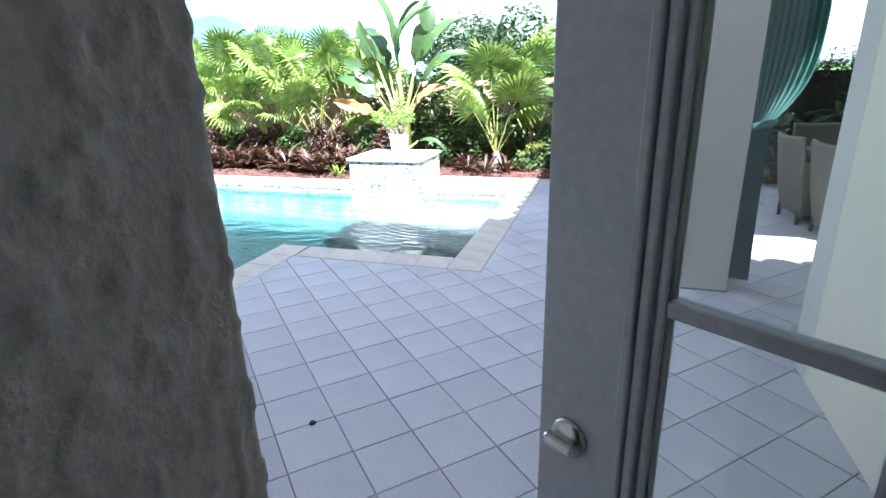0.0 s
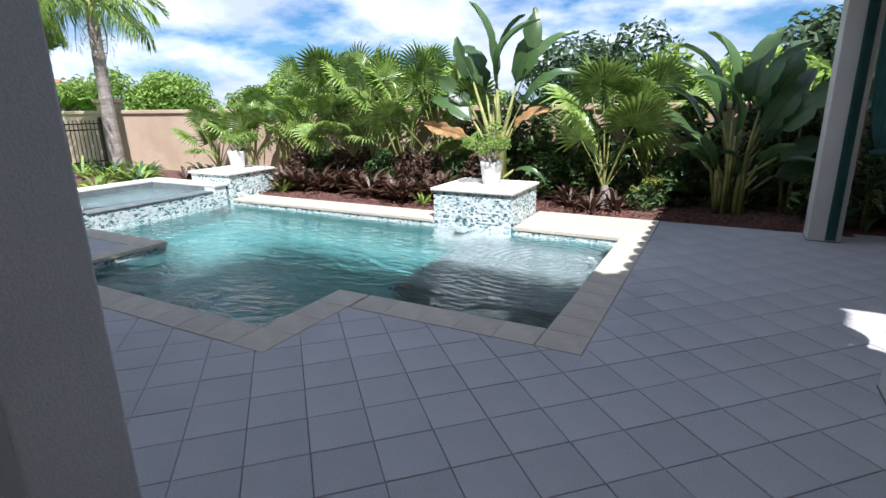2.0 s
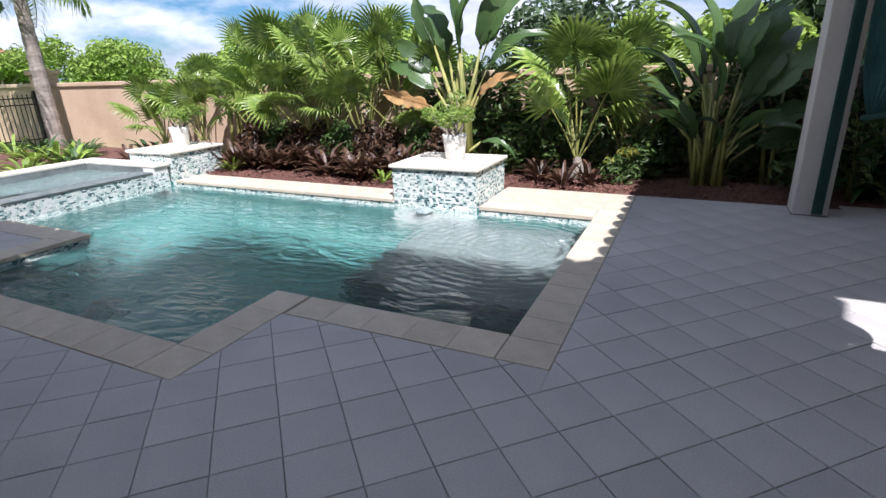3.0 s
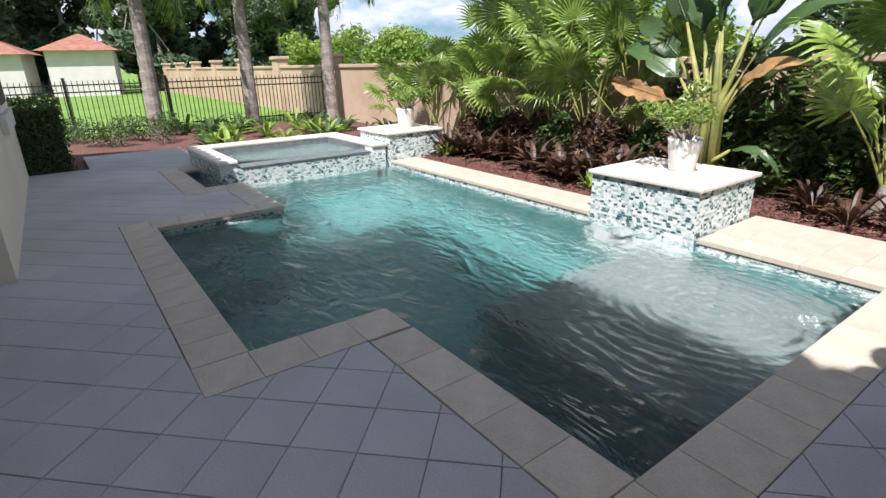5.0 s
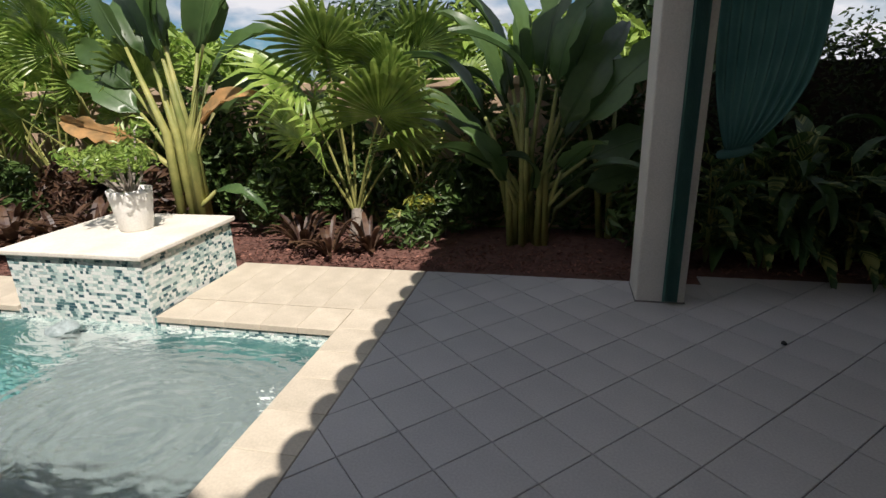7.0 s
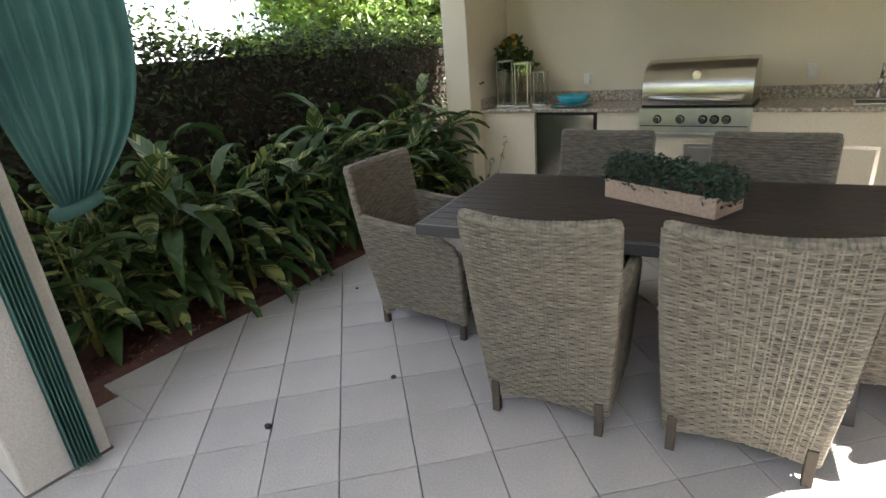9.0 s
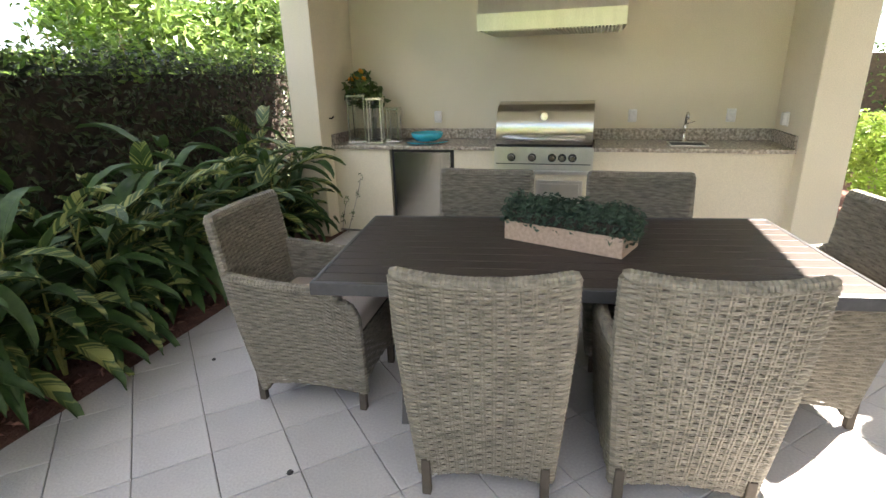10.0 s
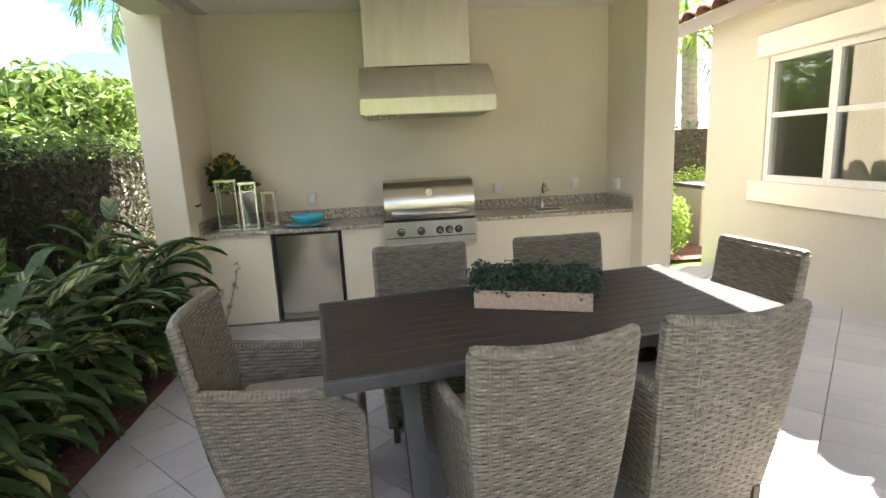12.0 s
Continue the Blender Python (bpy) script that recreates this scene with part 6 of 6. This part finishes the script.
def small_house(x, y, w, d, h, turn, label):
    top = thing("house", label, "house", "small houses beyond the lawn", at=(x, y, -0.1), turn=turn)
    part("wall", boxes((-w / 2, w / 2, -d / 2, d / 2, 0, h)), M_COLUMN, top)
    bm = bmesh.new()
    e, r = 0.5, h + 0.28 * d
    base = [bm.verts.new(p) for p in ((-w / 2 - e, -d / 2 - e, h), (w / 2 + e, -d / 2 - e, h), (w / 2 + e, d / 2 + e, h), (-w / 2 - e, d / 2 + e, h))]
    ridge = [bm.verts.new((-w / 2 + d * 0.45, 0, r)), bm.verts.new((w / 2 - d * 0.45, 0, r))]
    for f in ((base[0], base[1], ridge[1], ridge[0]), (base[2], base[3], ridge[0], ridge[1]), (base[1], base[2], ridge[1]), (base[3], base[0], ridge[0]), (base[3], base[2], base[1], base[0])):
        bm.faces.new(f)
    part("roof", bm, M_ROOF, top, "red-brown hipped tile roof")
    for s in (-1, 1):
        win = part("window", boxes((s * w * 0.25 - 0.5, s * w * 0.25 + 0.5, d / 2, d / 2 + 0.04, h * 0.35, h * 0.75)), M_WHITE, top)
        part("pane", boxes((s * w * 0.25 - 0.42, s * w * 0.25 + 0.42, d / 2 + 0.04, d / 2 + 0.05, h * 0.35 + 0.08, h * 0.75 - 0.08)), M_BLACK, win)
    return top


small_house(-46.0, 6.6, 3.8, 4.0, 2.9, 80, "small cream house with red hipped tile roof")
small_house(-47.0, 1.6, 3.8, 4.0, 2.7, 80, "cream house with red tile roof beyond the lawn")
small_house(-70.0, 35.0, 12.0, 9.0, 2.6, 60, "pale far house with flat-pitched roof")

# ---------------------------------------------------------------- patio door
HINGE = Vector((1.045, 1.175, 0.12))
DW, DH, DT = 0.89, 2.08, 0.045
door = thing("door_1", "grey-white glazed patio door standing open", "door", kind="structure", at=tuple(HINGE), turn=146.5)
ST, BEAD, GZ0, GZ1 = 0.145, 0.05, 0.14, 1.88
for x0, x1 in ((0, ST), (DW - ST, DW)):
    part("stile", boxes((x0, x1, -DT / 2, DT / 2, 0, DH), bevel=0.005), M_DOOR, door)
part("rail", boxes((ST, DW - ST, -DT / 2, DT / 2, 0, GZ0), bevel=0.004), M_DOOR, door)
part("rail", boxes((ST, DW - ST, -DT / 2, DT / 2, GZ1, DH), bevel=0.004), M_DOOR, door)
for s in (-1, 1):
    for x, d in ((ST, 1), (DW - ST, -1)):
        # a stepped moulding: a round outer ridge, a cove and a thin lip on the glass
        for near, far, proud in ((0.0, 0.016, 0.010), (0.018, 0.034, 0.004), (0.036, BEAD, -0.006)):
            u0, u1 = sorted((x + d * near, x + d * far))
            v0, v1 = sorted((s * (DT / 2 - 0.012), s * (DT / 2 + proud)))
            part("glazing_bead", boxes((u0, u1, v0, v1, GZ0, GZ1), bevel=0.004), M_DOOR, door)
cols, rows_n = 2, 3
gx0, gx1, gz0, gz1 = ST + BEAD, DW - ST - BEAD, GZ0, GZ1
for k in range(1, cols):
    x = gx0 + (gx1 - gx0) * k / cols
    part("muntin", boxes((x - 0.012, x + 0.012, -0.016, 0.016, gz0, gz1), bevel=0.006), M_DOOR, door)
for k in range(1, rows_n):
    z = gz0 + (gz1 - gz0) * k / rows_n
    for c in range(cols):
        a = gx0 + (gx1 - gx0) * c / cols + (0.012 if c else 0)
        b = gx0 + (gx1 - gx0) * (c + 1) / cols - (0.012 if c < cols - 1 else 0)
        part("muntin", boxes((a, b, -0.016, 0.016, z - 0.012, z + 0.012), bevel=0.005), M_DOOR, door)
for r in range(rows_n):
    for c in range(cols):
        a = gx0 + (gx1 - gx0) * c / cols + (0.012 if c else 0)
        b = gx0 + (gx1 - gx0) * (c + 1) / cols - (0.012 if c < cols - 1 else 0)
        z0 = gz0 + (gz1 - gz0) * r / rows_n + 0.012
        z1 = gz0 + (gz1 - gz0) * (r + 1) / rows_n - 0.012
        pane = part("pane", boxes((a, b, -0.003, 0.003, z0, z1)), M_PANE, door, "clear glass pane")
        pane.visible_shadow = False
for s in (-1, 1):
    bm = lathe([(0.001, 0), (0.034, 0.0), (0.034, 0.006), (0.027, 0.014), (0.001, 0.016)], 28)
    bmesh.ops.transform(bm, matrix=Matrix.Translation((DW - 0.065, s * DT / 2, 1.03)) @ Matrix.Rotation(radians(-90 * s), 4, "X"), verts=bm.verts[:])
    bolt = part("deadbolt", bm, M_CHROME, door, "round satin nickel deadbolt", smooth=True)
    part("thumb_turn", boxes((DW - 0.095, DW - 0.035, s * (DT / 2 + 0.026) - 0.011, s * (DT / 2 + 0.026) + 0.011, 1.020, 1.040), bevel=0.007), M_CHROME, bolt)
frame_d = thing("door_frame", "grey painted door frame in the stucco wall", "door frame", kind="structure")
def knockdown(y, z):
    """Height of trowelled stucco: flattened splashes with sharp rims over a smoother ground."""
    p = Vector((0.0, y * 1.3, z * 0.8))
    n = noise.noise(p * 34.0) + 0.5 * noise.noise(p * 71.0 + Vector((3, 1, 7))) - 0.12
    return 0.0034 * max(0.0, min(1.0, n * 6.0)) + 0.0004 * noise.noise(p * 160.0)


bm = bmesh.new()
ny, nz = 72, 420
grid = [[bm.verts.new((DOOR_L + 0.008 + knockdown(WALL_IN + (WALL_Y - WALL_IN) * i / ny, 0.1 + 2.15 * j / nz), WALL_IN + (WALL_Y + 0.006 - WALL_IN) * i / ny, 0.1 + 2.15 * j / nz)) for i in range(ny + 1)]
        for j in range(nz + 1)]
for j in range(nz):
    for i in range(ny):
        bm.faces.new((grid[j][i], grid[j + 1][i], grid[j + 1][i + 1], grid[j][i + 1]))
for j in range(nz):
    back = [bm.verts.new((DOOR_L - 0.004, WALL_Y + 0.006, 0.1 + 2.15 * k / nz)) for k in (j, j + 1)]
    bm.faces.new((grid[j][ny], grid[j + 1][ny], back[1], back[0]))
bmesh.ops.recalc_face_normals(bm, faces=bm.faces[:])
part("reveal", bm, M_JAMB, frame_d, "rough knockdown stucco reveal", smooth=True)
part("jamb", boxes((DOOR_R - 0.012, DOOR_R, 0.905, 1.10, 0.1, 2.21), bevel=0.003), M_DOOR, frame_d)
part("head", boxes((DOOR_L, DOOR_R, 0.905, 1.10, 2.211, 2.249), bevel=0.003), M_DOOR, frame_d)
part("threshold", boxes((DOOR_L, DOOR_R, 1.102, 1.20, 0.001, 0.105), bevel=0.006), M_CAP, frame_d)

# ---------------------------------------------------------------- window of the wing
win = thing("window_1", "white four-light sliding window in the cream wall", "window", kind="structure")
W0, W1 = WIN_X0, WIN_X1
part("window_frame", boxes((W0, W0 + 0.06, 4.08, 4.16, WIN_Z0, WIN_Z1), (W1 - 0.06, W1, 4.08, 4.16, WIN_Z0, WIN_Z1), (W0 + 0.06, W1 - 0.06, 4.08, 4.16, WIN_Z0, WIN_Z0 + 0.06), (W0 + 0.06, W1 - 0.06, 4.08, 4.16, WIN_Z1 - 0.06, WIN_Z1)), M_WHITE, win)
MIDX, MIDZ = (W0 + W1) / 2, 1.75
part("mullion", boxes((MIDX - 0.045, MIDX + 0.045, 4.085, 4.155, WIN_Z0 + 0.06, WIN_Z1 - 0.06), bevel=0.004), M_WHITE, win)
for a, b in ((W0 + 0.06, MIDX - 0.045), (MIDX + 0.045, W1 - 0.06)):
    part("meeting_rail", boxes((a, b, 4.09, 4.15, MIDZ - 0.025, MIDZ + 0.025), bevel=0.004), M_WHITE, win)
    for c, d in ((WIN_Z0 + 0.06, MIDZ - 0.025), (MIDZ + 0.025, WIN_Z1 - 0.06)):
        pane = part("pane", boxes((a, b, 4.115, 4.121, c, d)), M_PANE, win, "dark reflecting window pane")
        pane.visible_shadow = False
part("lintel", boxes((W0 - 0.13, W1 + 0.13, 4.181, 4.225, WIN_Z1 + 0.01, WIN_Z1 + 0.23), bevel=0.006), M_TRIM, win, "raised cream stucco band")
part("window_sill", boxes((W0 - 0.14, W1 + 0.14, 4.181, 4.235, WIN_Z0 - 0.22, WIN_Z0 - 0.01), bevel=0.006), M_TRIM, win, "raised cream stucco sill")
tagged(part("wall_wing_room", boxes((1.78, 6.82, 0.5, 0.7, 0.0, 2.79)), M_INTERIOR), "plain inner wall seen through the window", "wall", kind="structure")
tagged(part("ceiling_wing", boxes((1.78, 6.82, 0.5, 3.94, 2.70, 2.79)), M_CEIL), "plain ceiling inside the wing", "ceiling", kind="structure")
far_win = thing("window_2", "white-framed window in the far house wall", "window", kind="structure")
part("window_frame", boxes((-9.6, -8.3, 3.451, 3.49, 1.12, 2.3), bevel=0.005), M_WHITE, far_win)
part("pane", boxes((-9.52, -8.38, 3.491, 3.496, 1.2, 2.22)), M_BLACK, far_win)
part("window_sill", boxes((-9.8, -8.1, 3.451, 3.52, 0.88, 1.10), bevel=0.005), M_CAP, far_win)


# ---------------------------------------------------------------- curtains
def curtain(x_in, x_out, y, tie, tail, side, label):
    """Outdoor curtain gathered by a tie-back beside a column. It hangs from z 2.72, side: +1 spreads to +x."""
    top = thing("curtain", label, "curtain", "teal outdoor curtains", at=(0, 0, 0))
    cols_n, rows_c = 72, 26
    tie_z = tie[2]

    def grid(z_top, z_bot, xa, xb, ya, yb, amp_a, amp_b, ease):
        bm = bmesh.new()
        g = []
        for j in range(rows_c + 1):
            v = j / rows_c
            e = v ** ease
            row = []
            for i in range(cols_n + 1):
                u = i / cols_n
                x = (xa[0] + (xa[1] - xa[0]) * u) * (1 - e) + (xb[0] + (xb[1] - xb[0]) * u) * e
                sag = 0.16 * math.sin(math.pi * v) * u if ease > 1.5 else 0.0
                yy = ya * (1 - e) + yb * e + (amp_a * (1 - e) + amp_b * e) * math.sin(u * 2 * math.pi * 9 + 0.7 * math.sin(v * 3))
                row.append(bm.verts.new((x + 0.3 * sag, yy, z_top + (z_bot - z_top) * v - (0.18 * u * (1 - abs(2 * v - 1)) if ease > 1.5 else 0))))
            g.append(row)
        for j in range(rows_c):
            for i in range(cols_n):
                bm.faces.new((g[j][i], g[j][i + 1], g[j + 1][i + 1], g[j + 1][i]))
        return bm
    part("drape", grid(2.72, tie_z, (x_in, x_out), (tie[0] - 0.06, tie[0] + 0.06), y, tie[1], 0.035, 0.016, 4.5), M_CURTAIN, top, "pleated teal fabric", smooth=True)
    if tail:
        part("tail", grid(tie_z - 0.02, 0.03, (tie[0] - 0.06, tie[0] + 0.06), tail, tie[1], tie[1], 0.016, 0.03, 0.8), M_CURTAIN, top, "hanging lower end of the fabric", smooth=True)
    ring = [(tie[0] + 0.085 * math.cos(a), tie[1] + 0.05 * math.sin(a), tie_z - 0.01 + 0.02 * math.cos(a)) for a in [2 * math.pi * k / 16 for k in range(17)]]
    part("tie_back", tube(ring, 0.028, 8), M_CURTAIN, top, "knotted teal tie-back", smooth=True)
    part("rod", tube([(x_in - 0.02, y, 2.735), (x_out + 0.3, y, 2.735)], 0.012, 8), M_DARKMETAL, top)
    return top


curtain(1.38, 1.74, 5.43, (1.47, 5.45, 1.30), (1.40, 1.56), 1, "teal curtain tied back beside the pavilion column")
curtain(1.36, 1.95, 9.42, (1.56, 9.42, 1.06), None, 1, "shaded teal curtain tied to the far pavilion column")
curtain_strip = thing("curtain", "narrow gathered teal curtain against the column", "curtain", "teal outdoor curtains")
bm = bmesh.new()
prev = None
for i in range(61):
    u = i / 60
    p = [bm.verts.new((1.17 + 0.10 * u, 9.235 + 0.018 * math.sin(u * 44) - 0.01, z)) for z in (2.72, 1.9, 1.2, 0.5, 0.03)]
    if prev:
        for k in range(4):
            bm.faces.new((prev[k], p[k], p[k + 1], prev[k + 1]))
    prev = p
part("drape", bm, M_CURTAIN, curtain_strip, smooth=True)

# ---------------------------------------------------------------- table planter, flowers, small things
planter = thing("table_planter", "bleached wooden trough standing on the table", "planter", at=(3.38, 7.45, 0.752), turn=-21)
L2, W2, H2 = 0.30, 0.115, 0.095
part("trough_side", boxes((-W2, -W2 + 0.014, -L2, L2, 0, H2), bevel=0.002), M_WOODBOX, planter)
part("trough_side", boxes((W2 - 0.014, W2, -L2, L2, 0, H2), bevel=0.002), M_WOODBOX, planter)
part("trough_end", boxes((-W2 + 0.014, W2 - 0.014, -L2, -L2 + 0.014, 0, H2), bevel=0.002), M_WOODBOX, planter)
part("trough_end", boxes((-W2 + 0.014, W2 - 0.014, L2 - 0.014, L2, 0, H2), bevel=0.002), M_WOODBOX, planter)
part("soil", boxes((-W2 + 0.014, W2 - 0.014, -L2 + 0.014, L2 - 0.014, 0.0, H2 - 0.01)), M_SOIL_SHADE, planter)
box_plant = thing("boxwood", "clipped blue-green boxwood filling the trough", "plant", at=(3.38, 7.45, 0.752 + H2 - 0.01), turn=-21)
mesh_part("foliage", leaf_mesh("foliage", 5200, clumps([(0, -0.28 + 0.056 * k, 0.035, 0.125, 0.075, 0.085 + 0.012 * ((k * 5) % 3)) for k in range(11)]), 0.030, M_BOX_LEAF, 71, ratio=0.55), box_plant)
# Dark filler stands in for shade deep in the boxwood.
part("core", boxes((-0.09, 0.09, -0.27, 0.27, 0.0, 0.06)), M_SOIL_SHADE, box_plant)

vase = thing("flower_arrangement", "orange flowers and dark leaves in a clear vase", "flowers", at=(6.12, 9.66, 0.906))
v_glass = part("vase", lathe([(0.05, 0), (0.055, 0.004), (0.06, 0.24), (0.056, 0.24), (0.05, 0.01), (0.001, 0.008)], 20), M_PANE, vase, smooth=True)
v_glass.visible_shadow = False
rnd = random.Random(14)
bm = bmesh.new()
heads = []
for k in range(16):
    az = rnd.uniform(0, 6.28)
    e = Vector((0.15 * math.cos(az) * rnd.random() - 0.05, 0.24 * math.sin(az) * rnd.random(), rnd.uniform(0.44, 0.72)))
    tube([(0, 0, 0.02), (e.x * 0.3, e.y * 0.3, 0.25), e], [0.004, 0.004, 0.003], 5, bm)
    heads.append(e)
part("branching", bm, M_STEM, vase)
mesh_part("foliage", leaf_mesh("foliage", 460, clumps([(h.x, h.y, h.z - 0.05, 0.09, 0.09, 0.08) for h in heads]), 0.085, M_HEDGE, 15), vase)
for h in heads[:6]:
    bm = bmesh.new()
    bmesh.ops.create_icosphere(bm, subdivisions=2, radius=0.03, matrix=Matrix.Translation(h))
    for v in bm.verts:
        v.co += (v.co - h) * 0.5 * noise.noise(v.co * 60)
    part("flower_head", bm, M_FLOWER, vase, "ruffled orange bloom")
twig = thing("vine_twig", "thin dry vine climbing the counter base", "vine")
for k, pts in enumerate((((5.64, 9.80, 0.0), (5.66, 9.74, 0.2), (5.65, 9.66, 0.42), (5.66, 9.62, 0.58)), ((5.64, 9.86, 0.0), (5.65, 9.85, 0.15), (5.66, 9.80, 0.34)))):
    part("stem", tube(pts, 0.004, 5), M_BARK, twig)
    mesh_part("leafage", leaf_mesh("leafage", 40, clumps([(p[0], p[1], p[2], 0.03, 0.03, 0.06) for p in pts[1:]]), 0.03, M_HEDGE, 80 + k), twig)
hook = thing("wall_hook", "small dark metal hook on the stucco pier", "hook")
part("hook_arm", tube([(5.70, K_Y1 - 0.001, 1.17), (5.70, K_Y1 - 0.03, 1.17), (5.70, K_Y1 - 0.05, 1.19)], 0.008, 6), M_DARKMETAL, hook)

utility = thing("utility_box", "grey metal utility cabinet beside the house", "utility box", at=(8.15, 3.45, -0.02))
part("cabinet", boxes((-0.35, 0.35, -0.3, 0.3, 0, 0.85), bevel=0.02), M_SOFFIT, utility)
part("lid", boxes((-0.38, 0.38, -0.33, 0.33, 0.852, 0.90), bevel=0.015), M_TABLE_FRAME, utility)
for k, (x, y, r) in enumerate(((7.55, 4.35, 0.26), (8.2, 4.15, 0.30), (9.0, 3.5, 0.4), (9.7, 2.6, 0.45), (9.4, 4.2, 0.4))):
    shrub("garden_shrub", x, y, 0.0, [(0, 0, 0.40, r, r, 0.40), (0.1, 0.1, 0.75, r * 0.7, r * 0.7, 0.28)], 1500, 0.07, M_BRIGHT, 500 + k, "sunlit light green shrub in red mulch", group="shrubs beside the house")
side_hedge = thing("hedge", "dark green hedge at the end of the side yard", "hedge")
# Dark filler again, as painted shade behind the leaves.
part("core", boxes((10.6, 10.9, -4.5, 10.9, -0.1, 1.7)), M_SOIL_SHADE, side_hedge)
mesh_part("foliage", leaf_mesh("foliage", 11000, (lambda r: (Vector((10.55 + abs(r.gauss(0, 0.08)), r.uniform(-4.5, 11.0), r.uniform(0, 1.85))), Vector((-1, 0, 0.3)))), 0.075, M_HEDGE, 16), side_hedge)


def pebble(x, y, r, seed):
    top = thing("seed_pod", "small dark seed pod lying on the pavers", "debris", "seed pods on the pavers", at=(x, y, 0.0))
    bm = bmesh.new()
    bmesh.ops.create_icosphere(bm, subdivisions=2, radius=r, matrix=Matrix.Translation((0, 0, r * 0.5)))
    for v in bm.verts:
        v.co.z = max(0.0005, v.co.z * 0.7)
        v.co += v.co * 0.3 * noise.noise(v.co * 40 + Vector((seed, 0, 0)))
    part("pod", bm, M_BLACK, top, smooth=True)


for k, (x, y, r) in enumerate(((-1.83, 2.88, 0.018), (-1.00, 2.85, 0.02), (1.78, 8.75, 0.018), (2.36, 8.49, 0.014), (3.07, 9.43, 0.012), (-3.55, 2.95, 0.02))):
    pebble(x, y, r, k)

# ---------------------------------------------------------------- pavers, last
PAVER, GAP = 0.312, 0.0042
H45 = PAVER / math.sqrt(2)


def clip(poly, a, b, c, d):
    """Cut a polygon to the rectangle x a..b, y c..d."""
    for axis, lim, keep in ((0, a, 1), (0, b, -1), (1, c, 1), (1, d, -1)):
        out = []
        for i, p in enumerate(poly):
            q = poly[(i + 1) % len(poly)]
            pin, qin = keep * (p[axis] - lim) >= 0, keep * (q[axis] - lim) >= 0
            if pin:
                out.append(p)
            if pin != qin:
                t = (lim - p[axis]) / (q[axis] - p[axis])
                out.append((p[0] + t * (q[0] - p[0]), p[1] + t * (q[1] - p[1])))
        poly = out
        if len(poly) < 3:
            return []
    return poly


def paver_geometry(poly, z0, z1, ch=0.004):
    cx, cy = sum(p[0] for p in poly) / len(poly), sum(p[1] for p in poly) / len(poly)
    n = len(poly)
    ring = [(cx + (p[0] - cx) * (1 - ch / 0.17), cy + (p[1] - cy) * (1 - ch / 0.17)) for p in poly]
    v = [(x, y, z0) for x, y in poly] + [(x, y, z1 - ch * 0.7) for x, y in poly] + [(x, y, z1) for x, y in ring]
    f = [tuple(range(2 * n, 3 * n))]
    for k in range(2):
        f += [(k * n + i, k * n + (i + 1) % n, (k + 1) * n + (i + 1) % n, (k + 1) * n + i) for i in range(n)]
    return v, f


PAVED = DECK[:-1]
half = H45 - GAP / math.sqrt(2)
sq = [(half, 0), (0, half), (-half, 0), (0, -half)]
gv, gf = paver_geometry(sq, -0.012, 0.0)
me_paver = bpy.data.meshes.new("paver")
me_paver.from_pydata(gv, [], gf)
me_paver.materials.append(M_PAVER)
rnd = random.Random(8)
rest_v, rest_f, near = [], [], []
X0, Y0 = -0.922, 3.379 + H45
for i in range(-80, 60):
    for j in range(-80, 80):
        cx, cy = X0 + (i + j) * H45, Y0 + (i - j) * H45
        if not (-12.8 < cx < 7.2 and 0.8 < cy < 10.2):
            continue
        poly = [(cx + a, cy + b) for a, b in sq]
        probe = poly + [((p[0] + q[0]) / 2, (p[1] + q[1]) / 2) for p, q in zip(poly, poly[1:] + poly[:1])]
        joined = all(any(a <= px <= b and c <= py <= d for a, b, c, d in PAVED) for px, py in probe)
        for a, b, c, d in ([(-99, 99, -99, 99)] if joined else PAVED):
            cut = clip(poly, a, b, c, d) if not all(a < px < b and c < py < d for px, py in poly) else poly
            if len(cut) < 3:
                continue
            whole = cut is poly
            if whole and -2.6 < cx < 3.4 and 2.4 < cy < 9.7 and len(near) < 300:
                near.append((cx, cy))
            else:
                v, f = paver_geometry(cut, -0.012, rnd.uniform(-0.0012, 0.0008))
                k = len(rest_v)
                rest_v += v
                rest_f += [tuple(q + k for q in g) for g in f]
for cx, cy in near:
    ob = new("paver", me_paver)
    ob.parent = deck
    ob.matrix_local = pose(cx, cy, rnd.uniform(-0.0012, 0.0008), rnd.uniform(-0.12, 0.12), rnd.uniform(-0.12, 0.12), 0)
me = bpy.data.meshes.new("pavers")
me.from_pydata(rest_v, [], rest_f)
me.materials.append(M_PAVER_FAR)
ob = new("pavers", me)
ob.parent = deck
tagged(ob, "pale grey concrete pavers, cut at the edges", kind="stuff")
